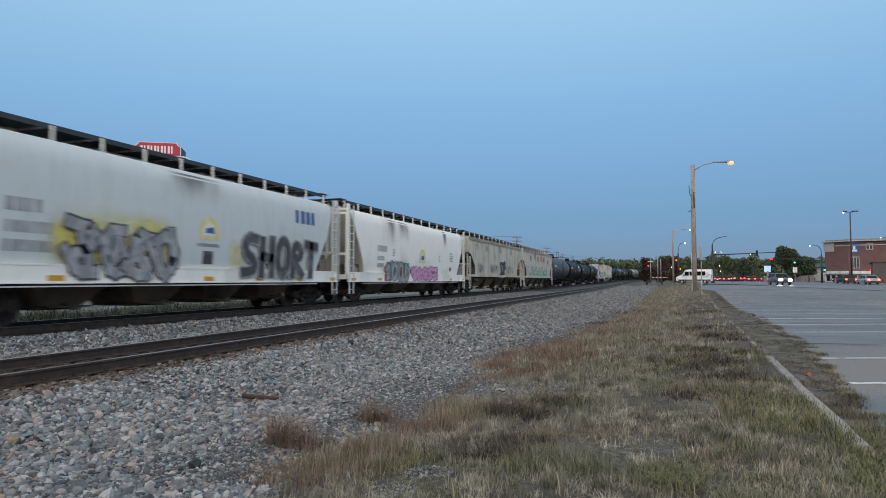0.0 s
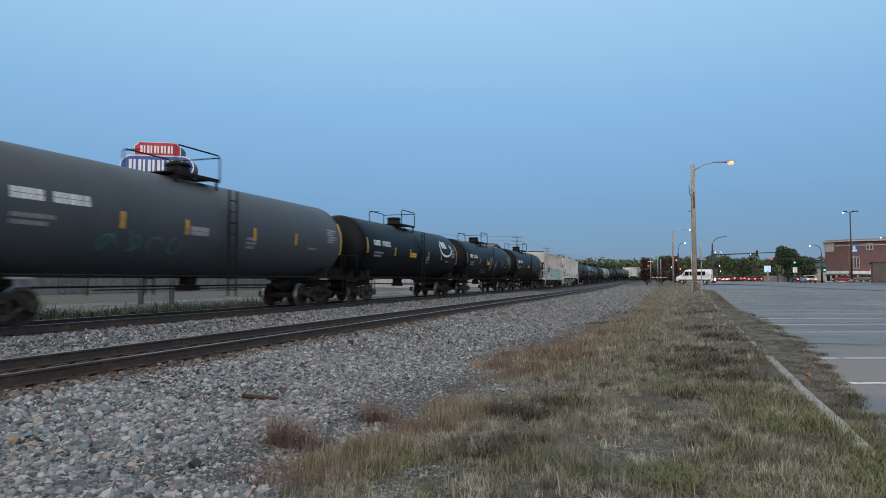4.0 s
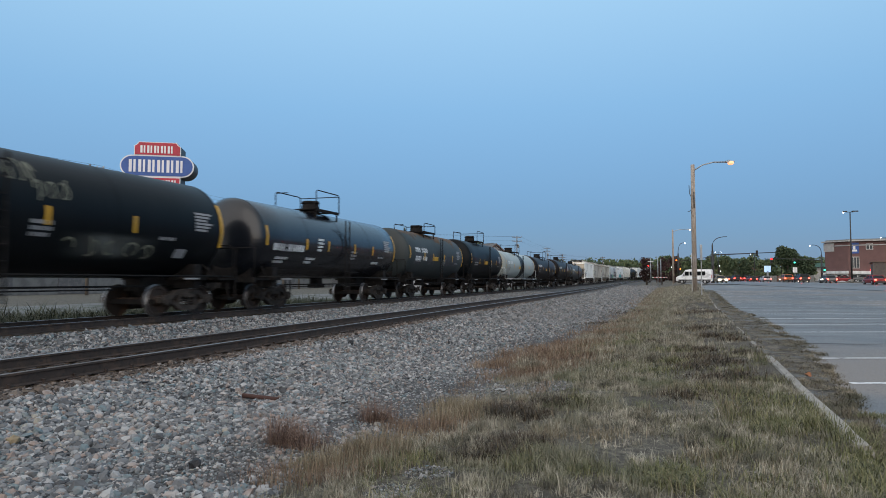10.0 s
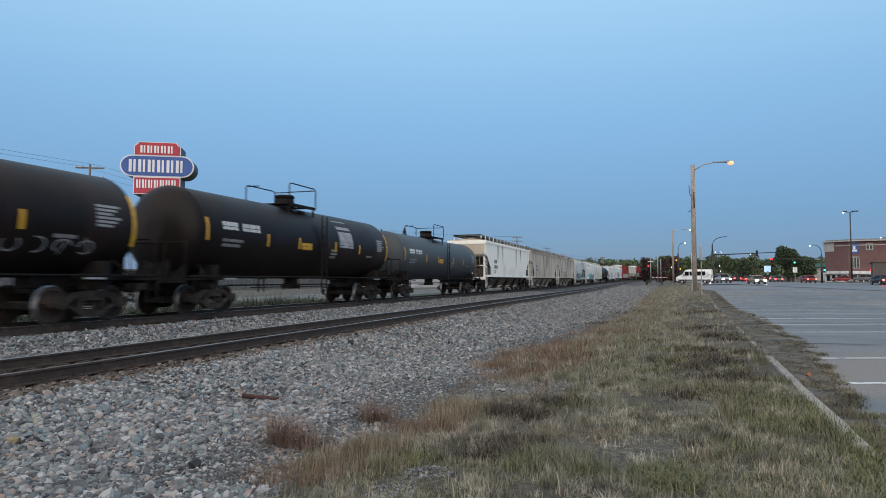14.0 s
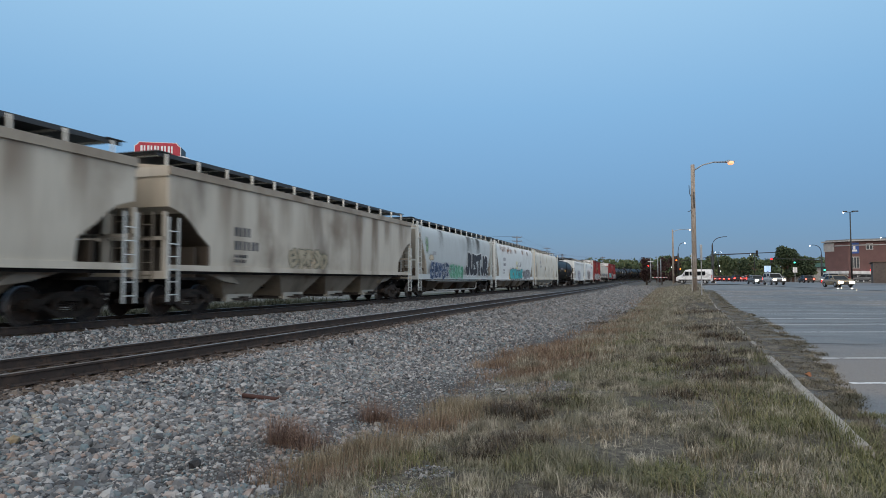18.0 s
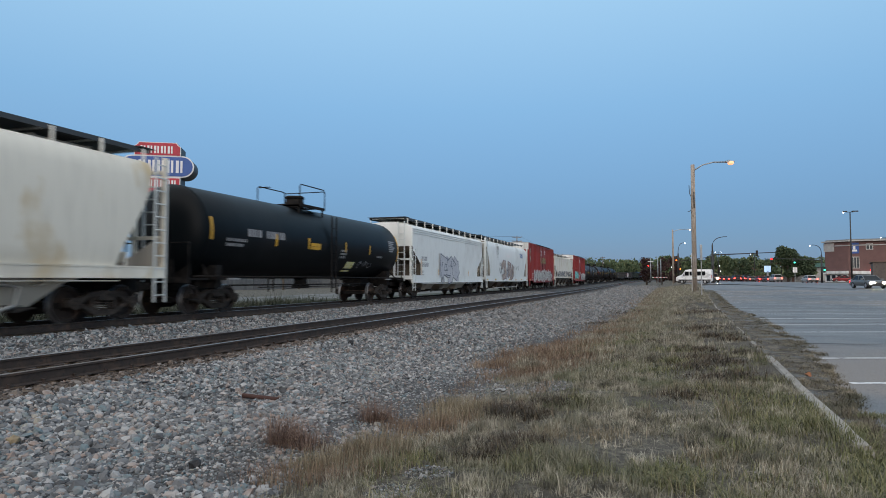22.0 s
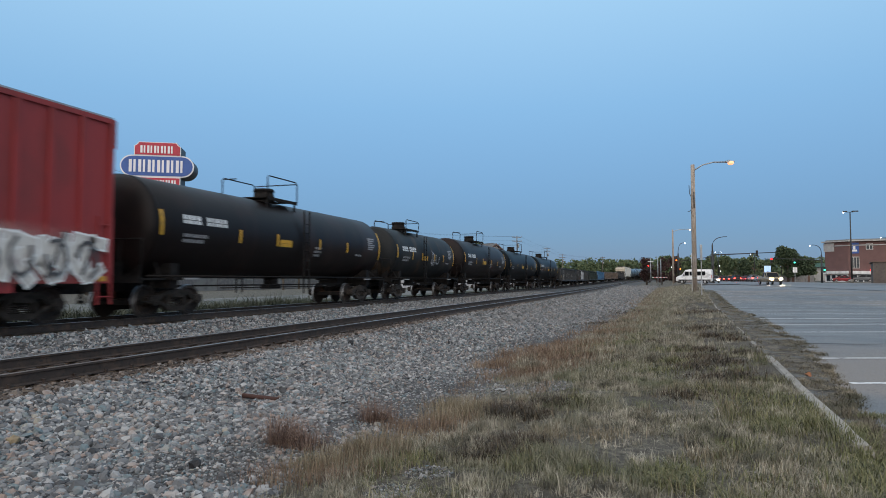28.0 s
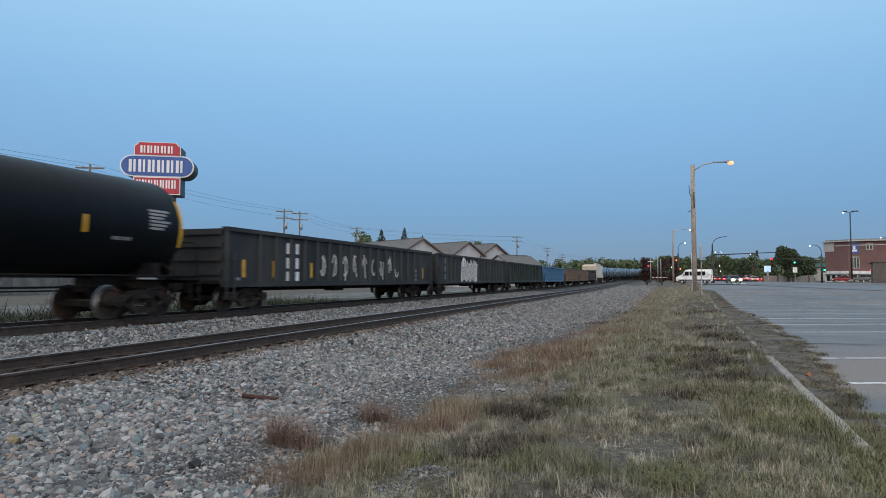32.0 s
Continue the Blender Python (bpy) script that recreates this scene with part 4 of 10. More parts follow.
def tank(L, paint, label, r=1.52, band=None, shine=False, tall_rail=True, rails=None, marks=True, gap=1.6, dome=0.62, hazard=True, top=-0.35):
    w = wagon(label, "tank wagon")
    zc = 1.12 + r
    hl = (L - gap) / 2
    N = 40
    bm = bmesh.new()
    prof = [(-hl + dome * (1 - math.cos(a)), r * math.sin(a)) for a in [math.pi / 2 * k / 7 for k in range(1, 8)]]
    mids = [(-hl + dome + (2 * hl - 2 * dome) * k / 8, r) for k in range(1, 8)]
    secs = [[(q * math.sin(2 * math.pi * k / N), y, zc + q * math.cos(2 * math.pi * k / N)) for k in range(N)] for y, q in prof + mids + [(-y, q) for y, q in prof[::-1]]]
    rings(bm, secs, smooth=True)
    part("shell", fixed(bm, "shell"), paint, w)
    face = lambda z: math.sqrt(max(0.01, r * r - (z - zc) ** 2))

    def ring(y, wd, m, name, lift=0.012):
        b = bmesh.new()
        rings(b, [[((r + lift) * math.sin(2 * math.pi * k / N), yy, zc + (r + lift) * math.cos(2 * math.pi * k / N)) for k in range(N)] for yy in (y - wd / 2, y + wd / 2)], caps=False, smooth=True)
        part(name, b, m, w)

    if band:
        ring(0.35, 1.9, band, "centre_band", 0.006)
    for y in (-hl + dome, -hl * 0.45, hl * 0.45, hl - dome):
        ring(y, 0.05, paint, "weld_seam", 0.008)
    ring(0.0, 0.06, paint, "weld_seam", 0.01)
    # sills and saddles
    rail_m = rails or M_UNDER
    for s in (-1, 1):
        e = s * (L / 2 - 0.5)
        part("stub_sill", boxes((-0.3, 0.3, min(e, s * (hl - 2.6)), max(e, s * (hl - 2.6)), 0.74, 1.2)), M_UNDER, w)
        part("end_platform", boxes((-1.5, 1.5, min(e, e - s * 0.9), max(e, e - s * 0.9), 1.06, 1.12), (-1.5, 1.5, e - 0.04, e + 0.04, 0.98, 1.16)), M_UNDER, w)
        # plates added to block the bright sky gap below the head
        part("head_brace", boxes((-0.95, 0.95, s * (hl - 0.42) - 0.03, s * (hl - 0.42) + 0.03, 1.1, 1.75), (-0.5, 0.5, s * (hl - 0.2) - 0.03, s * (hl - 0.2) + 0.03, 1.1, 1.9)), M_UNDER, w, "dark plate added to close the gap under the tank head")
        part("saddle", boxes((-1.3, 1.3, s * (hl - 1.35) - 0.16, s * (hl - 1.35) + 0.16, 0.82, 1.55), (-1.42, 1.42, s * (hl - 1.35) - 0.25, s * (hl - 1.35) + 0.25, 1.06, 1.16)), M_UNDER, w)
        hr = tubes(([(1.42, e - s * 0.1, 1.1), (1.42, e - s * 0.1, 2.1), (1.36, e - s * 0.2, 2.2), (-1.36, e - s * 0.2, 2.2), (-1.42, e - s * 0.1, 2.1), (-1.42, e - s * 0.1, 1.1)], 0.022), ([(0.6, e - s * 0.1, 1.1), (0.6, e - s * 0.2, 2.2)], 0.02))
        part("end_handrail", hr, M_UNDER if not rails else rails, w)
        part("step", boxes((1.36, 1.5, e - s * 0.25 - 0.2, e - s * 0.25 + 0.2, 0.46, 0.49), (1.46, 1.5, e - s * 0.25 - 0.2, e - s * 0.25 - 0.17, 0.46, 1.08), (1.46, 1.5, e - s * 0.25 + 0.17, e - s * 0.25 + 0.2, 0.46, 1.08)), M_UNDER, w)
        part("side_handrail", tubes(([(s * 1.52, -L / 2 + 0.7, 1.18), (s * 1.52, L / 2 - 0.7, 1.18)], 0.028)), rail_m, w)
        part("brace", tubes(([(1.45, s * (hl - 0.6), 1.12), (1.0, s * (hl - 0.9), 1.62)], 0.035), ([(-1.45, s * (hl - 0.6), 1.12), (-1.0, s * (hl - 0.9), 1.62)], 0.035)), M_UNDER, w)
    part("brake_pipe", tubes(([(0.5, -hl + 1.5, 0.88), (0.5, hl - 1.5, 0.88)], 0.03), ([(0.9, -hl * 0.5, 0.8), (0.9, hl * 0.5, 0.8)], 0.02)), M_UNDER, w)
    bm = bmesh.new()
    cyl(bm, (0, 0.3, 0.78), (0, 0.3, 1.2), 0.28, 12)
    box(bm, -0.2, 0.2, -0.1, 0.7, 0.72, 0.85)
    part("bottom_outlet", fixed(bm, "outlet"), M_UNDER, w)
    # manway, platform and rails on top
    zt = zc + r
    at = pose(0, top, 0)
    bm = bmesh.new()
    tube(bm, [(0, 0.1, zt - 0.1), (0, 0.1, zt + 0.44)], [0.46, 0.36], 14)
    tube(bm, [(0, 0.1, zt + 0.42), (0, 0.1, zt + 0.52)], [0.42, 0.38], 14)
    part("valve_housing", fixed(bm, "valve_housing"), M_UNDER, w, "", at)
    for q in ((-1.0, 1.0, -1.15, -0.55, zt + 0.02, zt + 0.06), (-1.0, 1.0, 0.5, 0.9, zt + 0.02, zt + 0.06), (-1.0, -0.55, -0.549, 0.499, zt + 0.02, zt + 0.06), (0.55, 1.0, -0.549, 0.499, zt + 0.02, zt + 0.06)):
        part("platform_grate", boxes(q), M_UNDER, w, "", at)
    for s in (-1, 1):
        part("platform_edge", boxes((s * 0.99 - 0.025, s * 0.99 + 0.025, -1.15, 0.9, zt - 0.06, zt + 0.019)), M_UNDER, w, "", at)
        for y in (-1.08, 0.82):
            part("platform_strut", boxes((s * 0.93 - 0.03, s * 0.93 + 0.03, y - 0.03, y + 0.03, zt - 0.42, zt - 0.061)), M_UNDER, w, "", at)
    h = zt + (0.84 if tall_rail else 0.56)
    for s in (-1, 1):
        part("guard_rail", tubes(([(s * 1.0, -1.15, zt), (s * 1.0, -1.15, h - 0.08), (s * 1.0, -1.05, h), (s * 1.0, 0.8, h), (s * 1.0, 0.9, h - 0.08), (s * 1.0, 0.9, zt)], 0.024)), M_UNDER, w, "", at)
    for a, y in ((1.0, 0.88), (-0.4, -1.13)):
        part("guard_rail", tubes(([(-1.0, y, h - 0.06), (a, y, h - 0.06)], 0.022)), M_UNDER, w, "", at)
    ladder(w, r + 0.06, 0.55 + top, 0.55, zt - 0.9, M_UNDER)
    ladder(w, -r - 0.06, 0.55 + top, 0.55, zt - 0.9, M_UNDER)
    # tape and lettering
    for y in (-hl + dome + 0.04, -hl * 0.48, -0.2 * hl, 0.19 * hl, 0.5 * hl):
        bm = bmesh.new()
        zs = [zc - 0.28 + 0.12 * k for k in range(7)] if y < -hl * 0.6 else [zc - 0.32 + 0.11 * k for k in range(5)]
        for a, b in zip(zs, zs[1:]):
            side_patch(bm, [(y, a), (y + 0.12, a), (y + 0.12, b), (y, b)], lambda z: face(z), 0.015)
        part("reflective_stripe", bm, P_YELLOW, w)
    bm = bmesh.new()
    zs = [zc - 0.55 + 0.17 * k for k in range(9)]
    for a, b in zip(zs, zs[1:]):
        y = hl - dome + 0.02
        side_patch(bm, [(y, a), (y + 0.12, a), (y + 0.12, b), (y, b)], lambda z: face(z) * 0.992, 0.02)
    part("reflective_stripe", bm, P_YELLOW, w)
    if marks:
        bars(w, -hl + 1.5, zc + 0.12, (4,), face, P_WHITE, 0.26, 3)
        bars(w, -hl + 2.55, zc + 0.12, (5,), face, P_WHITE, 0.26, 7)
    bars(w, -hl + 1.5, zc - 0.28, (14, 12), face, P_DIM, 0.10, 4)
    bars(w, 0.15 * hl, zc - 0.3, (8, 8, 7), face, P_DIM, 0.09, 5)
    bars(w, 0.62 * hl, zc - 0.45, (9,), face, P_DIM, 0.09, 6)
    bm = bmesh.new()
    for i in range(6):
        z0 = zc + 0.4 - 0.1 * i
        q = hl - 1.0 - 0.12 * (i % 3)
        side_patch(bm, [(hl - 1.75, z0), (q, z0), (q, z0 + 0.065), (hl - 1.75, z0 + 0.065)], face, 0.012)
    tagged(part("data_panel", bm, P_DIM, w), kind="stuff")
    if hazard is not None:
        q = 0.22 - 0.2 * hl
        bm = bmesh.new()
        for a, b in ((zc - 0.32, zc - 0.2), (zc - 0.19, zc - 0.06)):
            side_patch(bm, [(q, a), (q + 0.8, a), (q + 0.8, b), (q, b)], face, 0.013)
        part("hazard_panel", bm, P_YELLOW if hazard else P_DIM, w)
    for y in (-hl + 1.5, hl - 2.2):
        part("step_plate", boxes((1.5, 1.56, y, y + 0.6, 1.08, 1.13)), P_DIM, w, "pale step plate on the sill")
    for s in (-1, 1):
        truck(w, s * (L / 2 - 2.35))
    couplers(w, L)
    return w, face


def boxcar(L, paint, label, double_door):
    w = wagon(label, "box wagon")
    hl, hw, top = (L - 1.1) / 2, 1.55, 5.14
    part("body", fixed(boxes((-hw, hw, -hl, hl, 1.15, top)), "body"), paint, w)
    rib = shared("boxrib", lambda: fixed(boxes((hw - 0.02, hw + 0.08, -0.06, 0.06, 1.15, top - 0.05)), "rib"))
    d0, d1 = (-1.9, 1.9) if double_door else (-1.6, 1.6)
    n = 22
    for k in range(n):
        y = -hl + 0.1 + (2 * hl - 0.2) * k / (n - 1)
        if d0 - 0.1 < y < d1 + 0.1:
            continue
        part("side_post", rib, paint, w, "", pose(0, y, 0))
        part("side_post", rib, paint, w, "", pose(0, y, 0, 0, 0, 180))
    for s in (-1, 1):
        part("side_sill", boxes((s * hw - 0.04, s * hw + 0.06, -hl, hl, 0.98, 1.2), (s * hw - 0.03, s * hw + 0.045, -hl + 2.6, hl - 2.6, 0.78, 0.98)), paint, w)
        part("roof_rail", boxes((s * hw + 0.0, s * hw + 0.09, -hl * 0.48, hl * 0.62, top - 0.03, top + 0.05)), M_UNDER, w, "dark rail along the roof edge")
        part("top_rail", boxes((s * hw - 0.03, s * hw + 0.055, -hl, hl, top - 0.12, top)), paint, w)
        for z in (1.3, 1.75, 2.2, 2.65, 3.1, 3.55, 4.0) + (() if s < 0 else (4.4, 4.8)):
            part("end_rib", boxes((-1.5, 1.5, min(s * hl, s * (hl + 0.06)), max(s * hl, s * (hl + 0.06)), z, z + 0.22)), paint, w)
        ladder(w, hw + 0.06, s * hl - (0.45 if s > 0 else 0.0), 0.45, 2.2, paint)
        ladder(w, 1.0, s * (hl + 0.1), 1.0, 3.6, P_WHITE, 90)
        part("end_cap", boxes((-hw, hw, s * (hl + 0.01) - 0.04, s * (hl + 0.01) + 0.04 + 0.04 * (s > 0), 4.42, top - 0.005)), P_WHITE if s < 0 else paint, w, "white painted upper end" if s < 0 else "")
    part("roof", fixed(boxes((-hw, hw, -hl, hl, top, top + 0.06), (-hw * 0.6, hw * 0.6, -hl, hl, top + 0.06, top + 0.12)), "roof"), M_GALV, w)
    doors = ((d0, 0.0), (0.0, d1)) if double_door else ((d0, d1),)
    for a, b in doors:
        d = part("door", boxes((hw, hw + 0.045, a + 0.03, b - 0.03, 1.25, top - 0.2)), paint, w)
        for z in (1.75, 2.55, 3.35, 4.15):
            part("door_rib", boxes((hw + 0.04, hw + 0.075, a + 0.05, b - 0.05, z, z + 0.07)), paint, d)
        for y in (a + 0.06, b - 0.12):
            part("door_edge", boxes((hw + 0.04, hw + 0.085, y, y + 0.07, 1.25, top - 0.2)), paint, d)
        part("lock_bar", tubes(([(hw + 0.1, b - 0.35, 1.3), (hw + 0.1, b - 0.35, 3.3)], 0.025)), M_UNDER, d)
    part("door_track", boxes((hw + 0.02, hw + 0.12, d0 - 0.2, d1 + 2.4, 1.12, 1.2)), paint, w)
    part("door_track", boxes((hw + 0.02, hw + 0.1, d0 - 0.2, d1 + 2.4, top - 0.2, top - 0.12)), paint, w)
    part("underframe", boxes((-0.3, 0.3, -hl - 0.2, hl + 0.2, 0.7, 1.1), (-1.45, 1.45, -hl + 2.2, -hl + 2.4, 0.9, 1.15), (-1.45, 1.45, hl - 2.4, hl - 2.2, 0.9, 1.15)), M_UNDER, w)
    part("brake_gear", boxes((0.4, 0.9, -1.2, -0.4, 0.6, 0.95), (0.5, 0.75, 0.6, 1.9, 0.65, 0.9)), M_UNDER, w)
    for k in range(6):
        y = -hl + 0.3 + (2 * hl - 1.0) * k / 5
        bm = bmesh.new()
        side_patch(bm, [(y, 1.03), (y + 0.5, 1.03), (y + 0.5, 1.16), (y, 1.16)], lambda z: hw + 0.062, 0.003)
        part("reflective_stripe", bm, P_YELLOW, w)
    face = lambda z: hw + 0.082
    for s in (-1, 1):
        truck(w, s * (hl - 2.0))
    couplers(w, L)
    return w, face


def gondola(L, paint, label, h=1.75, rim=0.0):
    w = wagon(label, "gondola wagon")
    hl, hw, z0 = (L - 1.1) / 2, 1.48, 0.93
    top = z0 + h
    part("floor_plate", boxes((-hw, hw, -hl, hl, z0, z0 + 0.08)), M_UNDER, w)
    rim_paint = W_GONPOST if paint is W_DARKGON else paint
    rib = shared(("gonrib", h, rim_paint.name), lambda: fixed(boxes((hw, hw + 0.12, -0.07, 0.07, z0 + 0.02, top - 0.06)), "rib"))
    n = 19
    for s in (-1, 1):
        part("side_wall", boxes((s * hw - 0.03, s * hw + 0.03, -hl, hl, z0, top)), paint, w)
        part("top_rail", boxes((s * hw - 0.06, s * hw + 0.14, -hl, hl, top - 0.08, top + 0.06)), paint, w)
        part("side_sill", boxes((s * hw - 0.06, s * hw + 0.13, -hl, hl, z0 - 0.1, z0 + 0.1)), paint, w)
        for k in range(n):
            y = -hl + 0.1 if k == 0 else hl - 0.1 if k == n - 1 else -hl + 1.9 + (2 * hl - 3.8) * (k - 1) / (n - 3)
            part("side_post", rib, rim_paint, w, "", pose(0, y, 0, 0, 0, 0 if s > 0 else 180))
        part("end_wall", boxes((-hw, hw, s * hl - 0.04, s * hl + 0.04, z0, top)), paint, w)
        for z in (z0 + 0.3, z0 + 0.75, z0 + 1.2, top - 0.2):
            part("end_rib", boxes((-hw, hw, min(s * hl, s * (hl + 0.12)), max(s * hl, s * (hl + 0.12)), z, z + 0.16)), paint, w)
        ladder(w, hw + 0.15, s * hl - (0.42 if s > 0 else 0.0), 0.45, 1.5, paint)
        part("end_platform", boxes((-1.4, 1.4, s * hl - 0.1, s * hl + 0.3 * s + 0.1, 0.95, 1.05)), M_UNDER, w)
    part("underframe", boxes((-0.3, 0.3, -hl - 0.2, hl + 0.2, 0.66, 1.1), *[(-1.4, 1.4, y - 0.05, y + 0.05, 0.92, 1.12) for y in seq(-hl + 1, hl - 1, 2.0)], (0.5, 1.0, -1.5, -0.6, 0.6, 0.95)), M_UNDER, w)
    face = lambda z: hw + 0.035
    for s in (-1, 1):
        truck(w, s * (hl - 1.9))
    couplers(w, L)
    return w, face


# ---- paints of the wagons ----
def car_paint(name, base, dirt, rough=0.55, metal=0.0, rust=None, coat=0.0, heavy=0.5, spec=0.35, soot=None):
    spots = [(dirt, 0.9, heavy, heavy + 0.28, STREAK), (tuple(c * 0.88 for c in base), 3.0, 0.5, 0.75, (1, 2.5, 0.3)), (dirt, 0.35, 0.55, 0.75, ONE)]
    if soot:
        spots.append((soot, 0.62, 0.56, 0.74, (0.3, 0.9, 0.28)))
    if rust:
        spots.append((rust, 1.3, 0.58, 0.72, (1, 1, 0.5)))
    return mat(name, base, rough, metal, spots, 0.08, 8, coat=coat, spec=spec)


W_WHITE = car_paint("white hopper paint", (0.88, 0.865, 0.81), (0.6, 0.58, 0.53), heavy=0.66)
W_PALE = car_paint("pale cool hopper paint", (0.72, 0.745, 0.74), (0.52, 0.52, 0.5), heavy=0.64)
P_CHAR = mat("faded black spray paint", (0.06, 0.06, 0.066), 0.7, 0, [((0.16, 0.16, 0.17), 2.5, 0.5, 0.7, ONE)])
W_COOL = car_paint("cool white hopper paint", (0.6, 0.64, 0.645), (0.44, 0.45, 0.44), heavy=0.63)
W_HAZE = car_paint("hazy pale blue grey hopper paint", (0.5, 0.535, 0.54), (0.38, 0.395, 0.39), heavy=0.6)
W_BEIGE = car_paint("dusty beige hopper paint", (0.55, 0.505, 0.445), (0.36, 0.32, 0.27), rust=(0.3, 0.2, 0.13), heavy=0.56)
W_ENDDUST = car_paint("tan dust on the end sheet", (0.5, 0.44, 0.35), (0.3, 0.23, 0.16), rust=(0.3, 0.17, 0.09), heavy=0.5)
W_GREY = car_paint("dusty grey hopper paint", (0.56, 0.53, 0.46), (0.27, 0.24, 0.20), heavy=0.5, rust=(0.40, 0.29, 0.18), soot=(0.16, 0.14, 0.12))
W_CREAM = car_paint("cream hopper paint", (0.70, 0.665, 0.585), (0.46, 0.42, 0.35), rust=(0.52, 0.42, 0.27), heavy=0.58)
W_BROWNISH = car_paint("brown stained hopper paint", (0.55, 0.505, 0.43), (0.27, 0.22, 0.17), heavy=0.48, soot=(0.11, 0.08, 0.058))
W_GRIME = car_paint("grimy pale bay paint", (0.27, 0.235, 0.19), (0.08, 0.06, 0.045), heavy=0.46, rust=(0.14, 0.085, 0.05))
W_PINKGREY = car_paint("faded grey ribbed paint", (0.53, 0.505, 0.475), (0.38, 0.34, 0.31), rust=(0.4, 0.3, 0.23), heavy=0.58)
# grime and rust, darkened further for the shade beneath the wagon
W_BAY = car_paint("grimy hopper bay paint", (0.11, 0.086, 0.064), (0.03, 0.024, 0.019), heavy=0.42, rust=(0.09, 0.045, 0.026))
W_PIPE = car_paint("dusty outlet pipe paint", (0.36, 0.35, 0.33), (0.14, 0.12, 0.1), heavy=0.5)
W_CHORD = car_paint("rust browned chord paint", (0.36, 0.31, 0.25), (0.2, 0.15, 0.11), heavy=0.46)
W_PALESLOPE = car_paint("dusty pale slope sheet paint", (0.42, 0.4, 0.35), (0.2, 0.17, 0.14), heavy=0.5)
W_WALK = car_paint("dull walkway grating", (0.045, 0.05, 0.056), (0.03, 0.03, 0.032), heavy=0.45)
# brown dirt, with the shade of the end recess darkened into the colour
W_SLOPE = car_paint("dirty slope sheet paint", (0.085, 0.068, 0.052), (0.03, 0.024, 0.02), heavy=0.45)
W_BLACK = car_paint("black tank paint", (0.0036, 0.0052, 0.0068), (0.0095, 0.0105, 0.012), rough=0.44, heavy=0.54, spec=0.12)
W_BROWNBLACK = car_paint("brown black tank paint", (0.009, 0.0065, 0.0065), (0.026, 0.014, 0.0125), rough=0.46, heavy=0.5, spec=0.16)
W_BROWNTANK = car_paint("brown soiled tank paint", (0.010, 0.012, 0.0135), (0.026, 0.023, 0.02), rough=0.55, rust=(0.055, 0.034, 0.02), heavy=0.46, spec=0.2)
W_DKGREY = car_paint("dark grey tank paint", (0.056, 0.066, 0.076), (0.072, 0.075, 0.077), rough=0.48, heavy=0.5, spec=0.2)
W_GLOSS = car_paint("glossy blue black tank paint", (0.006, 0.008, 0.012), (0.012, 0.013, 0.017), rough=0.27, coat=0.3, heavy=0.58, spec=0.4)
W_RUSTTANK = car_paint("rust blotched tank paint", (0.027, 0.035, 0.037), (0.038, 0.045, 0.046), rough=0.6, rust=(0.034, 0.036, 0.034), heavy=0.46)
W_RUSTTOP = car_paint("orange brown rust", (0.095, 0.054, 0.028), (0.05, 0.04, 0.032), rough=0.8, rust=(0.13, 0.062, 0.026), heavy=0.52)
P_DIM = mat("faded white lettering", (0.27, 0.27, 0.28), 0.7, 0, [((0.2, 0.2, 0.21), 4, 0.5, 0.7, ONE)])
W_WHITETANK = car_paint("pale grey tank paint", (0.34, 0.38, 0.365), (0.22, 0.22, 0.2), rough=0.45, heavy=0.58)
W_RED = car_paint("oxide red boxcar paint", (0.265, 0.036, 0.037), (0.14, 0.033, 0.032), rough=0.6, heavy=0.56)
W_DARKGON = car_paint("black gondola paint", (0.022, 0.024, 0.027), (0.05, 0.048, 0.046), rough=0.7, heavy=0.45)
W_GONPOST = car_paint("worn black gondola post paint", (0.05, 0.052, 0.055), (0.1, 0.09, 0.082), rough=0.7, heavy=0.5)
W_GREENGON = car_paint("dark green gondola paint", (0.022, 0.034, 0.032), (0.05, 0.05, 0.045), rough=0.7)
W_BLUEGON = car_paint("blue gondola paint", (0.05, 0.15, 0.28), (0.10, 0.13, 0.16), rough=0.6)
W_BROWNGON = car_paint("brown gondola paint", (0.13, 0.09, 0.07), (0.2, 0.17, 0.14), rough=0.7)
W_STEEL = car_paint("blue grey tank paint", (0.10, 0.16, 0.22), (0.06, 0.08, 0.10), rough=0.35)

# ---- the train: coupling points along the track at the start, front to back ----
ROUGH = [17.0, 37.53, 58.79, 80.92, 103.55, 122.71, 141.99, 160.81, 181.06, 200.02, 222.05, 240.77, 255.88, 270.34, 283.93, 302.94, 322.24, 339.71, 359.37, 381.7, 404.05, 426.41, 446.8, 467.49, 488.63, 507.86, 526.51, 546.42, 567.47, 590.17, 611.11, 628.78, 642.95, 660.17, 678.37, 697.19, 720.65, 743.31, 764.91, 786.28]
JOINTS = [0.9127 * q - 8.1 for q in ROUGH]
KIND = "HHHHTTTTHHTTTTTTTTHHHHHHTHHBHBTTTTTGGGGGGGH"
for j in range(1, len(JOINTS)):
    JOINTS[j] += {"HH": -0.7, "TT": 0.5, "BH": -0.35, "HB": -0.35, "TG": 0.4, "HT": -0.6}.get(KIND[j - 1:j + 1], -0.1)
JOINTS[30] -= 0.6
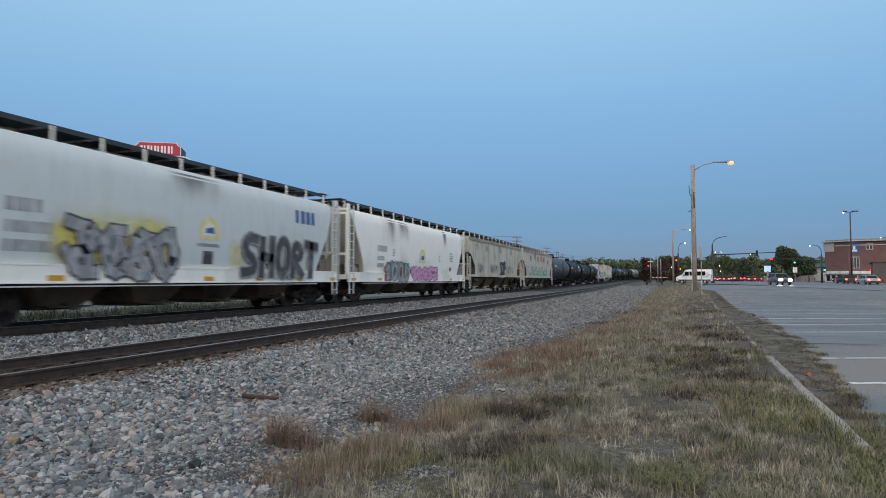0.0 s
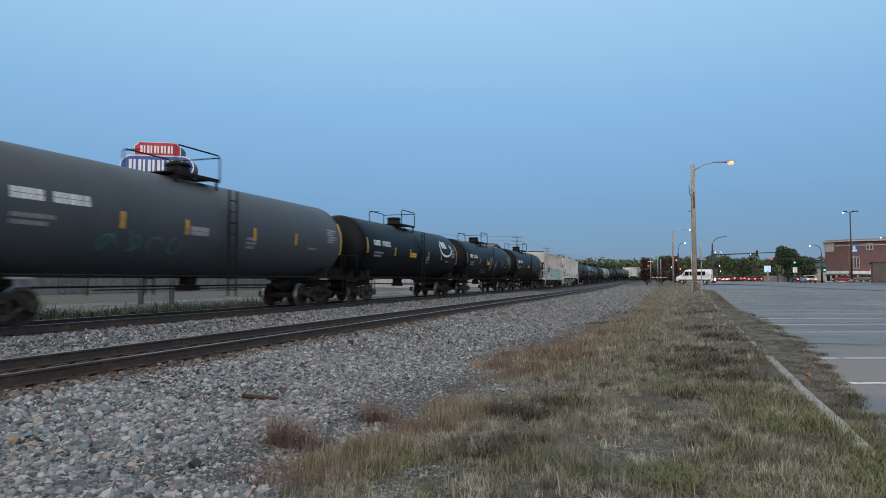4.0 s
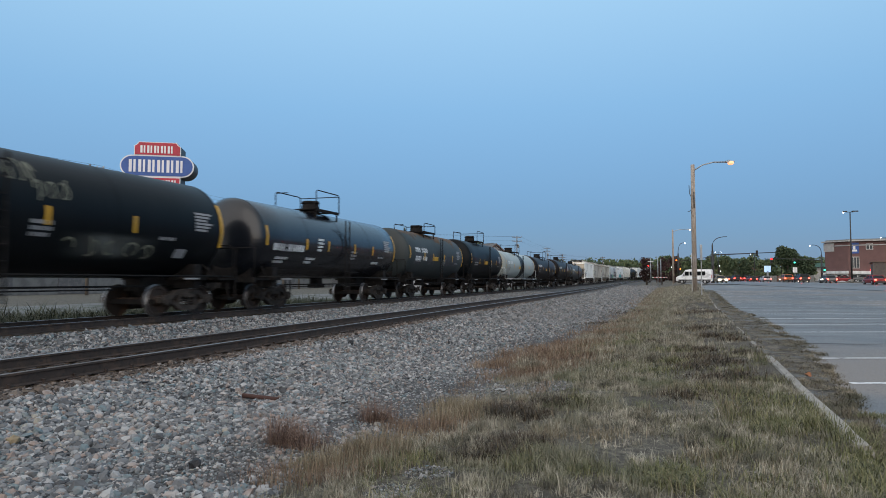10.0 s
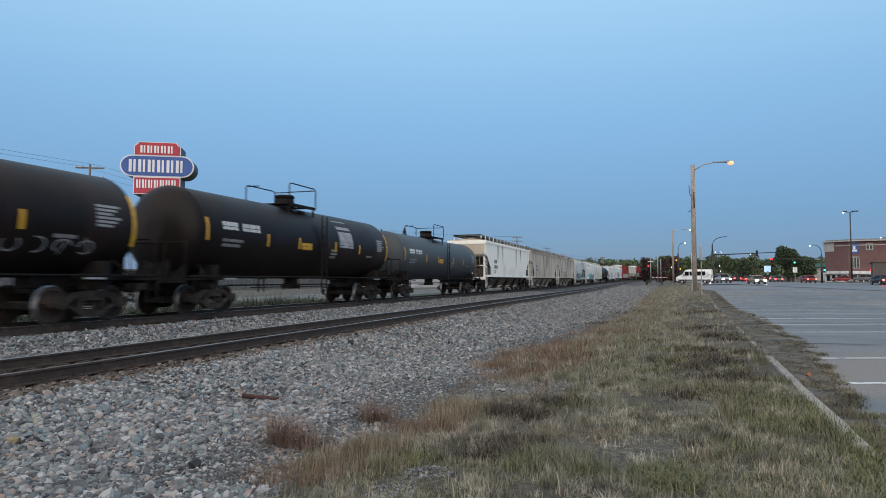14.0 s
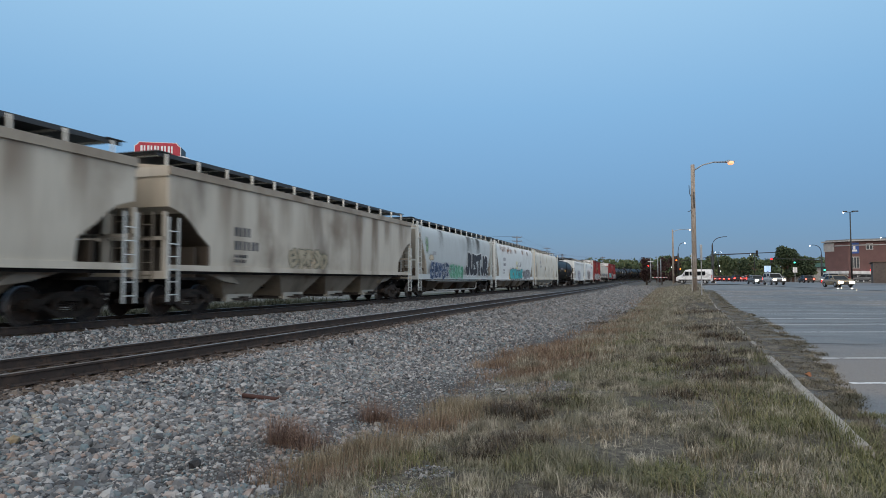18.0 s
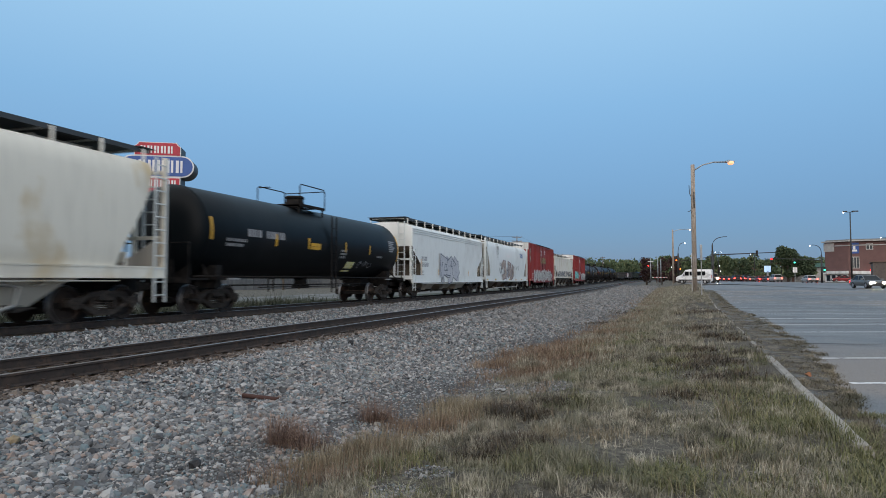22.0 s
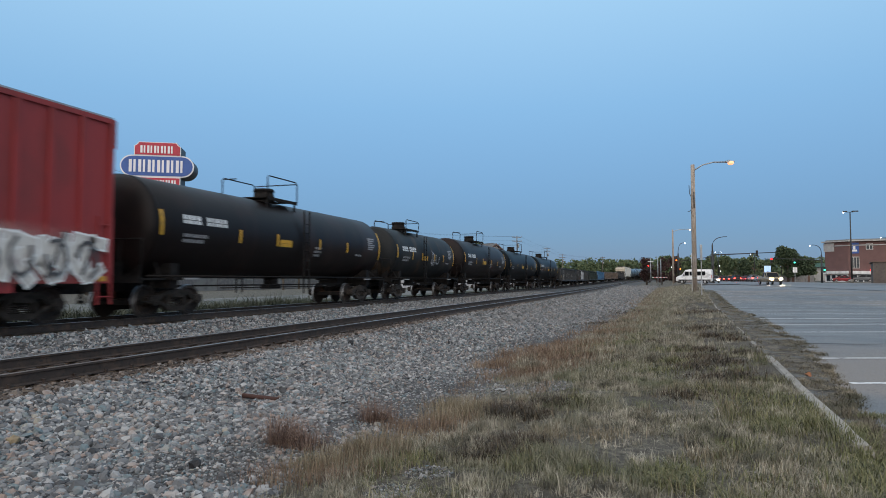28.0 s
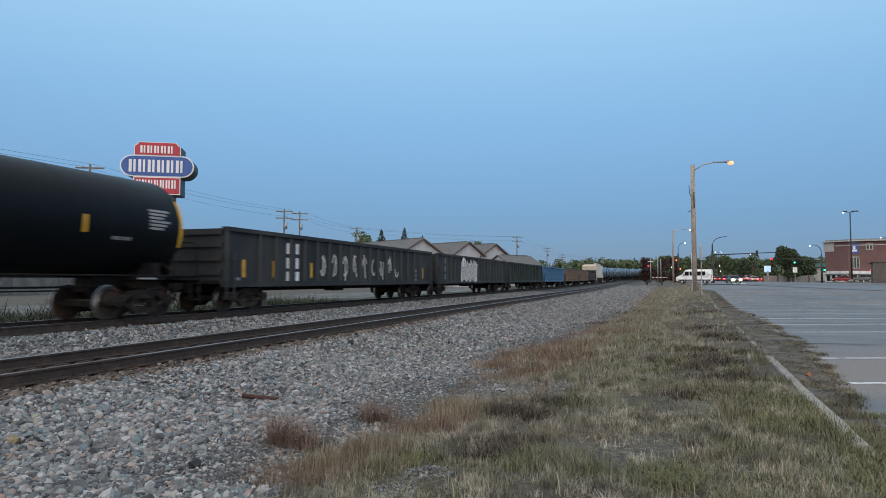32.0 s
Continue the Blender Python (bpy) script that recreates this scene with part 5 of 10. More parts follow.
for j, d in {1: -0.2, 2: -0.2, 4: -0.15, 6: -0.3, 7: 0.1, 8: -0.4, 9: -0.6, 10: -0.25, 11: -0.2, 12: 0.1, 13: -0.5, 14: -0.6, 15: -0.85, 16: -1.65, 17: -0.8, 18: -0.4, 21: -0.35, 22: -0.25, 24: -0.35, 25: -0.35, 26: -0.3, 27: -0.1, 28: -0.65, 29: -0.3, 31: -0.1, 32: -0.15, 33: -0.45, 34: -0.2}.items():
    JOINTS[j] += d
for step in (19.5, 17.5, 17.5, 17.5) + (18.0,) * 9:
    JOINTS.append(JOINTS[-1] + step)


def gone(t):
    """How far the train has come by t seconds."""
    return 0.9127 * (21.4806 * t - 0.03249 * t * t + 0.0005 * t ** 3)


def L(i):
    return JOINTS[i + 1] - JOINTS[i]


TRAIN = []


def add(made):
    TRAIN.append(made[0])
    return made


def yellow_squares(w, face, hl, z=1.11, n=7):
    for k in range(n):
        y = -hl + 0.8 + (2 * hl - 2.0) * k / (n - 1)
        bm = bmesh.new()
        side_patch(bm, [(y, z), (y + 0.45, z), (y + 0.45, z + 0.13), (y, z + 0.13)], lambda q: 1.637, 0.004)
        part("reflective_stripe", bm, P_YELLOW, w)


def arch_badge(w, face, y, z, s=1.0):
    bm = bmesh.new()
    side_patch(bm, [(y - 0.5 * s, z)] + [(y - 0.5 * s * math.cos(a), z + 0.25 * s + 0.5 * s * math.sin(a)) for a in [math.pi * k / 10 for k in range(11)]] + [(y + 0.5 * s, z)], face, 0.005)
    b = part("arch_badge", bm, P_PALEYELLOW, w, "pale yellow arch badge")
    bm = bmesh.new()
    side_patch(bm, [(y - 0.32 * s, z + 0.12)] + [(y - 0.32 * s * math.cos(a), z + 0.25 * s + 0.3 * s * math.sin(a)) for a in [math.pi * k / 8 for k in range(9)]] + [(y + 0.32 * s, z + 0.12)], face, 0.01)
    part("badge_field", bm, P_WHITE, b)
    bm = bmesh.new()
    side_patch(bm, [(y - 0.2 * s, z + 0.2), (y + 0.25 * s, z + 0.2), (y + 0.2 * s, z + 0.42 * s), (y - 0.15 * s, z + 0.36 * s)], face, 0.014)
    part("badge_picture", bm, P_BLUE, b)


i = 0
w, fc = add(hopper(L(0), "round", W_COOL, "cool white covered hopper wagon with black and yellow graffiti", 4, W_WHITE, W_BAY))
hl = L(0) / 2
side = lambda z: max(fc(z), 1.65)
stain(w, fc, S_YELLOW, -5.5, -1.0, 1.0, 3.0, 0.012, "spray_mist")
stain(w, fc, S_YELLOW, -5.6, -4.2, 1.3, 2.6, 0.014, "spray_mist")
stain(w, fc, S_YELLOW, 0.9, 2.1, 1.3, 2.5, 0.012, "spray_mist")
paint_word(w, "????", -5.0, -1.4, 1.04, 2.55, lambda z: side(z) + 0.015, P_GREY, P_CHAR, 1, None, 0.26)
paint_word(w, "SHORT", 1.6, 6.6, 1.25, 2.5, lambda z: side(z) + 0.015, P_CHAR, P_GREY, 2, None, 0.24)
stain(w, lambda z: 1.64, S_DIRT, 1.2, 6.6, 1.0, 1.4, 0.013, "spray_mist")
arch_badge(w, fc, 0.02, 2.3, 0.95)
block(w, fc, P_GREY, -0.5, 0.5, 2.08, 2.18)
block(w, fc, P_CHAR, -0.22, 0.25, 1.55, 1.95)
bars(w, 5.0, 3.25, (4,), fc, P_BLUE, 0.5, 1, "owner_mark")
bars(w, -6.5, 2.56, (4,), fc, P_GREY, 0.3, 2)
bars(w, -6.5, 2.1, (6, 6), fc, P_GREY, 0.26, 3)
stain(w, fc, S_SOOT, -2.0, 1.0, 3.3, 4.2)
yellow_squares(w, fc, hl, 1.04)
w, fc = add(hopper(L(1), "round", W_WHITE, "white covered hopper wagon with soot stains and pink graffiti", 4, None, W_BAY))
hl = L(1) / 2
side = lambda z: max(fc(z), 1.64)
block(w, side, P_RED, -5.2, -4.3, 1.02, 1.7, "spray_patch", 0.004)
block(w, side, P_GREEN, -4.9, -1.85, 1.3, 2.0, "spray_patch", 0.006)
block(w, side, P_RED, -3.6, -3.0, 1.2, 1.9, "spray_patch", 0.008)
paint_word(w, "????", -5.1, -1.85, 1.02, 2.02, lambda z: side(z) + 0.006, P_GREY, P_CHAR, 5, None, 0.26)
stain(w, side, S_DIRT, -5.3, -1.6, 1.0, 2.2, 0.02, "spray_mist")
paint_word(w, "?????", -1.4, 3.0, 1.02, 1.85, side, P_PINK, P_PURPLE, 6, P_PINK, 0.26)
arch_badge(w, fc, 0.37, 2.05, 1.1)
bars(w, -6.0, 2.5, (5,), fc, P_GREY, 0.3, 3)
bars(w, -6.0, 2.05, (5, 5), fc, P_GREY, 0.22, 3)
bars(w, 5.6, 2.75, (9, 10, 9, 10), fc, P_GREY, 0.1, 4)
bars(w, -4.1, 2.6, (4, 4, 4), fc, P_GREY, 0.09, 4)
block(w, fc, P_CHAR, 5.6, 6.0, 1.65, 1.9)
paint_word(w, "?", 3.4, 3.8, 2.15, 2.7, fc, P_CHAR, None, 14, None, 0.14)
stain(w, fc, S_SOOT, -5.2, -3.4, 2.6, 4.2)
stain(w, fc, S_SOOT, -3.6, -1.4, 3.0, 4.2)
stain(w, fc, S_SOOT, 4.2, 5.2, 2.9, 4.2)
yellow_squares(w, fc, hl, 1.04)
w, fc = add(hopper(L(2), "grain", W_GREY, "dusty grey covered hopper wagon with black lettered graffiti", 4, None, W_BAY))
hl = L(2) / 2
paint_word(w, "SCOT?", 0.35, 2.75, 1.42, 2.7, fc, P_BLACK, P_WHITE, 7, None, 0.24)
for y0, y1 in ((-3.6, -1.6), (-2.2, 0.0), (3.0, 5.2), (-7.5, -5.0)):
    stain(w, fc, S_DIRT, y0, y1, 1.5, 2.5)
for y in (-4.2, 0.4, -7.5, 4.8):
    stain(w, fc, S_OCHRE, y - 0.7, y + 0.7, 3.3, 4.0)
block(w, fc, P_CHAR, 5.6, 5.9, 1.68, 1.9)
bars(w, 5.0, 2.1, (7, 6), fc, P_GREY, 0.1, 8)
yellow_squares(w, fc, hl, 1.38)
w, fc = add(hopper(L(3), "grain", W_BEIGE, "dusty beige covered hopper wagon with teal graffiti", 4, None, W_BAY))
hl = L(3) / 2
stain(w, fc, S_YELLOW, -6.4, 5.8, 1.5, 2.3, 0.012, "spray_mist")
paint_word(w, "JTHE CALME", -6.2, 5.7, 1.42, 2.42, fc, P_TEALWASH, P_BLACK, 8, None, 0.34)
for y, z in ((-5.5, 3.5), (-2.9, 3.75), (-0.8, 3.5), (1.3, 3.6), (3.2, 3.5), (6.2, 3.3)):
    stain(w, fc, S_RUST, y - 0.9, y + 0.9, z - 0.5, z + 0.45)
bars(w, -7.4, 2.35, (4,), fc, P_GREY, 0.3, 9)
bars(w, -7.4, 1.95, (6, 6), fc, P_GREY, 0.22, 9)
block(w, fc, P_CHAR, 6.2, 6.5, 1.68, 1.9)
w, fc = add(tank(L(4), W_DKGREY, "dark grey tank wagon with yellow reflective stripes", 1.6, hazard=False))
hl = L(4) / 2
paint_word(w, "????", -hl + 4.6, -hl + 7.8, 1.75, 2.35, fc, P_TEALDARK, None, 9, None, 0.16)
w, fc = add(tank(L(5), W_BLACK, "black tank wagon with a white oval badge", 1.55))
hl = L(5) / 2
bm = bmesh.new()
stroke(bm, [(5.05 + 1.15 * math.cos(a), 3.12 + 0.5 * math.sin(a)) for a in [2.6 + 4.2 * k / 14 for k in range(15)]], 0.13, fc, 0.01)
part("oval_badge", bm, P_WHITE, w, "white oval badge")
bars(w, 4.3, 3.12, (3,), fc, P_WHITE, 0.46, 9, "owner_mark")
w, fc = add(tank(L(6), W_BLACK, "black tank wagon with white scrawled graffiti"))
paint_word(w, "??", -0.5, 0.6, 1.7, 3.1, fc, P_GREY, None, 10, None, 0.1)
paint_word(w, "?????", -2.9, -1.0, 1.6, 2.0, fc, P_GREY, None, 11, None, 0.14)
w, fc = add(tank(L(7), W_BLACK, "black tank wagon with small yellow graffiti", 1.56))
paint_word(w, "???", 2.2, 3.6, 2.05, 2.55, fc, P_LIME, None, 12, None, 0.12)
paint_word(w, "????", 4.6, 6.6, 1.65, 2.1, fc, P_GREY, None, 12, None, 0.12)
paint_word(w, "???", -3.4, -2.0, 1.6, 1.95, fc, P_GREY, None, 13, None, 0.14)
w, fc = add(hopper(L(8), "ribbed", W_PINKGREY, "faded grey ribbed hopper wagon with mint and pink graffiti", 3, None, W_BAY))
hl = L(8) / 2
stain(w, lambda z: fc(z) + 0.03, S_PINKMIST, -4.0, 6.0, 1.25, 2.8, 0.013, "spray_mist")
paint_word(w, "?????????", -3.5, 5.2, 1.22, 2.45, lambda z: fc(z) + 0.03, P_MINT, P_CHAR, 13, P_PINK, 0.34)
paint_word(w, "?", -5.9, -5.2, 1.2, 2.9, fc, P_AQUA, P_PURPLE, 14, None, 0.14)
block(w, fc, P_LIME, -5.62, -5.4, 1.6, 2.4, "spray_patch", 0.02)
block(w, fc, P_WHITE, -5.0, -4.4, 1.25, 1.62)
block(w, fc, P_WHITE, -4.2, -3.7, 1.25, 1.62)
for y in (-5.02, -4.25):
    bm = bmesh.new()
    side_patch(bm, [(y, 2.1), (y + 0.64, 2.1), (y + 0.64, 2.9), (y, 2.9)], fc, 0.006)
    part("number_panel", bm, P_BLACK, w, "black number panel")
    bars(w, y + 0.1, 2.56, (2, 1), lambda z: fc(z) + 0.006, P_WHITE, 0.26, 20)
bars(w, -7.0, 3.85, (12, 6), fc, P_CHAR, 0.11, 15)
for k in range(14):
    stain(w, lambda z: fc(z) + 0.005, S_BROWN, -hl + 3.62 + 0.86 * k, -hl + 3.95 + 0.86 * k, 2.2, 4.35)
w, fc = add(hopper(L(9), "grain", W_CREAM, "cream covered hopper wagon with brown stained hopper bays", 4, None, W_BROWNISH))
bars(w, -7.45, 2.4, (4,), fc, P_BLUE, 0.26, 21)
bars(w, -7.45, 2.05, (6,), fc, P_GREY, 0.24, 21)
for y, z0, z1 in ((-5.45, 1.55, 2.05), (-2.35, 1.55, 2.08), (2.45, 1.55, 1.98)):
    block(w, fc, P_YELLOW, y, y + 0.24, z0, z1, "reflective_stripe")
block(w, fc, P_GREY, -6.0, -5.5, 1.65, 1.95)
block(w, fc, P_CHAR, 6.4, 6.65, 1.68, 1.9)
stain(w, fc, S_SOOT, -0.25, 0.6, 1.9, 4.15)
for y, z in ((-5.5, 3.6), (-8.0, 3.3), (-2.2, 3.5), (-1.8, 2.9), (2.8, 3.5), (5.8, 3.6)):
    stain(w, fc, S_OCHRE, y - 0.9, y + 0.9, z - 0.4, z + 0.45)
for y in (-4.8, -2.6, 0.9, 4.2, 7.0):
    stain(w, fc, S_DIRT, y - 0.7, y + 0.7, 1.45, 2.1)
w, fc = add(tank(L(10), W_BLACK, "black tank wagon with dull olive graffiti and pale scuffs", marks=False, hazard=None))
for a, b in ((1.62, 1.77), (1.78, 1.93)):
    block(w, fc, P_YELLOW, -1.35, -0.45, a, b, "hazard_panel", 0.013)
stain(w, fc, S_DIRT, 1.9, 5.4, 1.55, 2.3, 0.012, "spray_mist")
paint_word(w, "?????", 2.0, 5.2, 1.62, 2.12, lambda z: fc(z) + 0.012, P_OLIVE, None, 15, None, 0.16)
paint_word(w, "???", 0.7, 1.5, 3.2, 3.85, fc, P_OLIVE, None, 16, None, 0.12)
paint_word(w, "???", 1.3, 2.3, 2.85, 3.4, fc, P_OLIVE, None, 17, None, 0.12)
block(w, fc, P_DIM, 5.93, 6.37, 1.71, 1.97)
bars(w, -6.0, 2.2, (4,), fc, P_WHITE, 0.24, 15)
w, fc = add(tank(L(11), W_GLOSS, "glossy blue black tank wagon reflecting the sky", 1.47, marks=False, gap=1.35, dome=0.5, hazard=None))
bars(w, -5.3, 2.17, (4,), fc, P_WHITE, 0.25, 15)
bars(w, -4.3, 2.17, (6,), fc, P_WHITE, 0.25, 16)
bars(w, -2.13, 2.68, (7, 7, 6, 5), fc, P_WHITE, 0.09, 17)
bars(w, -2.9, 1.88, (11, 8), fc, P_WHITE, 0.09, 18)
bars(w, -5.0, 1.85, (12, 9), fc, P_WHITE, 0.09, 19)
bars(w, 3.4, 1.85, (9,), fc, P_WHITE, 0.11, 20)
w, fc = add(tank(L(12), W_RUSTTANK, "short grey tank wagon with rust blotches", 1.47, tall_rail=False, gap=1.35, dome=0.5))
hl = L(12) / 2 - 1.2
v, f = [], []
for j in range(61):
    y = -hl + 2 * hl * j / 60
    reach = 0.7 + 0.6 * noise.noise((y * 0.7, 1, 0)) + 0.3 * noise.noise((y * 2.6, 5, 0))
    for k in range(9):
        a = -0.5 + (0.5 + max(0.12, reach)) * k / 8
        v.append((1.475 * math.sin(a), y, 1.12 + 1.47 + 1.475 * math.cos(a)))
for j in range(60):
    for k in range(8):
        f.append((9 * j + k, 9 * j + k + 1, 9 * j + k + 10, 9 * j + k + 9))
part("rust_stain", mesh_of("rust_stain", v, f), W_RUSTTOP, w, "orange brown rust running down from the top")
bars(w, -4.1, 2.24, (5,), lambda z: fc(z) + 0.004, P_WHITE, 0.24, 12)
bars(w, -2.9, 2.24, (4,), lambda z: fc(z) + 0.004, P_WHITE, 0.24, 13)
for y in (-4.3, -1.8, 1.4, 2.6):
    bm = bmesh.new()
    side_patch(bm, [(y, 2.0), (y + 1.1, 2.0), (y + 1.1, 2.6), (y, 2.6)], fc, 0.004)
    part("black_panel", bm, P_BLACK, w)
w, fc = add(tank(L(13), W_BLACK, "short black tank wagon with white data panels", 1.53, marks=False, gap=1.3, dome=0.5))
w, fc = add(tank(L(14), W_WHITETANK, "pale grey tank wagon with a black centre band", 1.4, W_BLACK, rails=P_WHITE, gap=1.4))
w, fc = add(tank(L(15), W_BROWNBLACK, "brownish black tank wagon with white lettering bars", 1.39))
paint_word(w, "????", 3.4, 6.0, 1.65, 2.1, fc, P_GREY, None, 16, None, 0.12)
w, fc = add(tank(L(16), W_BROWNBLACK, "brownish black tank wagon with a silver patch", 1.47))
bm = bmesh.new()
for z0 in (2.5, 2.8, 3.1, 3.4):
    side_patch(bm, [(1.9, z0), (3.2, z0), (3.2, z0 + 0.3), (1.9, z0 + 0.3)], fc, 0.006)
part("repaired_patch", bm, P_GREY, w, "silver grey repaired patch")
w, fc = add(tank(L(17), W_DKGREY, "low dark grey tank wagon with yellow stripes", 1.36))
w, fc = add(hopper(L(18), "grain", W_WHITE, "white covered hopper wagon with grey streaks", 4, None, W_BAY))
w, fc = add(hopper(L(19), "grain", W_BROWNISH, "brown streaked covered hopper wagon", 4, None, W_GRIME))
w, fc = add(hopper(L(20), "grain", W_BROWNISH, "brown streaked covered hopper wagon with a pale scrawl", 4, None, W_GRIME))
stain(w, fc, S_BUFF, -3.5, 0.2, 1.45, 2.35, 0.012, "spray_mist")
paint_word(w, "?????", -3.15, -0.25, 1.5, 2.22, lambda z: fc(z) + 0.012, P_BUFF, P_OLIVE, 17, None, 0.22)
sr = random.Random(61)
for k in (18, 19, 20):
    bars(TRAIN[k], 3.6 - L(k) / 2, 2.5, (4,), lambda z: 1.602, P_CHAR, 0.3, 50 + k)
    bars(TRAIN[k], 3.6 - L(k) / 2, 2.05, (6,), lambda z: 1.602, P_CHAR, 0.3, 50 + k)
    bars(TRAIN[k], 3.6 - L(k) / 2, 1.8, (9, 8), lambda z: 1.602, P_CHAR, 0.1, 55 + k)
    for y in (-7.2, -5.4, -3.4, -1.5, 0.6, 2.4, 4.4, 6.3, 8.0):
        y += sr.uniform(-0.6, 0.6)
        if k > 18 or sr.random() < 0.4:
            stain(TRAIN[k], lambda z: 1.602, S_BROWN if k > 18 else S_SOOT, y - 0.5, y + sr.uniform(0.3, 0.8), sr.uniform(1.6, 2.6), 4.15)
w, fc = add(hopper(L(21), "round", W_HAZE, "white covered hopper wagon with blue, green and black graffiti", 4, None, W_BAY, True, 1.13))
hl = L(21) / 2
side = lambda z: max(fc(z), 1.65)
stain(w, fc, S_GREENMIST, -7.75, -6.95, 3.05, 3.75, 0.012, "spray_mist")
stain(w, fc, S_GREENMIST, -7.6, -7.0, 2.6, 3.3, 0.014, "spray_mist")
stain(w, fc, S_BUFF, -7.3, -5.9, 2.2, 2.7, 0.012, "spray_mist")
bars(w, -6.3, 2.62, (4,), fc, P_GREY, 0.22, 19)
stain(w, side, S_DIRT, -7.0, 0.4, 1.0, 2.3, 0.004, "spray_mist")
paint_word(w, "?????", -6.8, -3.2, 1.16, 2.15, side, P_NAVY, P_LAVENDER, 18, None, 0.42)
paint_word(w, "?????", -2.95, 0.1, 1.16, 2.1, side, P_GREEN, P_MINT, 19, None, 0.38)
paint_word(w, "JUSTJR", 0.85, 7.1, 1.56, 2.85, lambda z: side(z) + 0.004, P_BLACK, P_WHITE, 20, None, 0.36)
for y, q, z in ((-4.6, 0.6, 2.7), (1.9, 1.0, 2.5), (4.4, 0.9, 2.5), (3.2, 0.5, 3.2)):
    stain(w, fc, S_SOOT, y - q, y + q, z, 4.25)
w, fc = add(hopper(L(22), "round", W_PALE, "rust spotted white covered hopper wagon with teal graffiti", 4, None, W_GRIME, False, 1.13))
hl = L(22) / 2
side = lambda z: max(fc(z), 1.65)
stain(w, side, S_BUFF, -4.0, 2.7, 1.0, 2.4, 0.012, "spray_mist")
block(w, side, P_AMBER, -3.6, -2.9, 1.16, 1.7, "spray_patch", 0.005)
block(w, side, P_AMBER, 1.4, 2.2, 1.4, 2.0, "spray_patch", 0.005)
paint_word(w, "??????", -3.3, 2.4, 1.2, 2.1, lambda z: side(z) + 0.004, P_TEAL, P_BLACK, 21, None, 0.36)
paint_word(w, "?????", 3.2, 6.6, 1.2, 2.1, side, P_GREY, P_CHAR, 22, None, 0.24)
paint_word(w, "??", 0.7, 2.2, 2.35, 2.95, fc, P_CHAR, None, 24, None, 0.2)
arch_badge(w, fc, 0.0, 2.2, 0.95)
bars(w, -5.9, 2.8, (4,), fc, P_GREY, 0.3, 23)
bars(w, -5.9, 2.36, (5,), fc, P_GREY, 0.26, 23)
bars(w, -5.9, 1.9, (6, 6), fc, P_GREY, 0.16, 23)
for y, z in ((-6.8, 4.0), (-6.1, 3.85), (-5.2, 3.95), (-4.1, 3.75), (-3.6, 3.95), (-2.6, 3.8), (-0.6, 3.9), (2.9, 3.95), (5.4, 3.9)):
    stain(w, fc, S_RUST, y - 0.6, y + 0.75, z - 0.35, z + 0.3)
w, fc = add(hopper(L(23), "round", W_CREAM, "grey beige covered hopper wagon with faint yellow marks", 4, None, W_CREAM, True, 1.13))
bars(w, -5.8, 3.0, (4,), fc, P_GREY, 0.3, 24)
bars(w, -5.8, 2.55, (6,), fc, P_GREY, 0.24, 24)
for y in (-2.0, 0.9, 3.4):
    stain(w, fc, S_OCHRE, y - 0.5, y + 0.5, 2.0, 2.9)
w, fc = add(tank(L(24), W_BLACK, "black tank wagon with yellow reflective stripes", 1.5, marks=False))
bars(w, -5.6, 2.55, (4,), fc, P_DIM, 0.26, 24)
bars(w, -4.5, 2.55, (6,), fc, P_DIM, 0.26, 25)
block(w, fc, P_PALEYELLOW, 2.1, 2.9, 1.45, 1.9, "spray_patch")
paint_word(w, "???", 3.2, 4.8, 1.6, 2.0, fc, P_DIM, None, 26, None, 0.14)
w, fc = add(hopper(L(25), "slab", W_PALE, "clean white covered hopper wagon with outlined graffiti", 3, None, W_BROWNISH))
hl = L(25) / 2
side = lambda z: max(fc(z), 1.65)
paint_word(w, "???", -2.8, 1.0, 1.02, 2.6, side, P_LAVENDER, P_INK, 25, P_LAVENDER, 0.36)
bars(w, -6.15, 2.2, (5,), fc, P_GREY, 0.26, 26)
bars(w, -6.15, 1.85, (6,), fc, P_GREY, 0.26, 26)
bars(w, -6.15, 1.5, (5, 5), fc, P_GREY, 0.12, 26)
for y, z1 in ((-6.35, 2.3), (-3.25, 1.75), (3.5, 1.75), (6.2, 2.0)):
    block(w, side, P_PALEORANGE, y, y + 0.13, 1.36, z1, "reflective_stripe", 0.004)
w, fc = add(hopper(L(26), "round", W_PALE, "white covered hopper wagon with brown and grey graffiti", 4, None, W_BAY, True))
hl = L(26) / 2
side = lambda z: max(fc(z), 1.65)
paint_word(w, "?", -3.1, -1.55, 1.05, 2.75, side, P_GOLD, P_PURPLE, 27, None, 0.3)
paint_word(w, "?", -1.6, -0.8, 1.2, 2.1, side, P_GREY, P_PURPLE, 26, None, 0.3)
paint_word(w, "???", -0.85, 1.7, 1.1, 2.75, side, P_GOLD, P_PURPLE, 29, None, 0.22)
paint_word(w, "???", -4.0, -3.0, 1.55, 2.25, fc, P_CHAR, None, 31, None, 0.16)
paint_word(w, "??????", 1.8, 4.3, 2.05, 2.45, fc, P_CHAR, None, 28, None, 0.14)
bars(w, 4.95, 3.3, (4,), fc, P_BLUE, 0.46, 29, "owner_mark")
bars(w, -4.0, 2.5, (7, 7), fc, P_GREY, 0.1, 30)
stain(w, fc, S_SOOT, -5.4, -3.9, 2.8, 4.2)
stain(w, fc, S_BROWN, -4.9, -4.2, 2.5, 4.0)
yellow_squares(w, fc, hl, 1.04)
w, fc = add(boxcar(L(27), W_RED, "oxide red boxcar with white sprayed graffiti along its base", True))
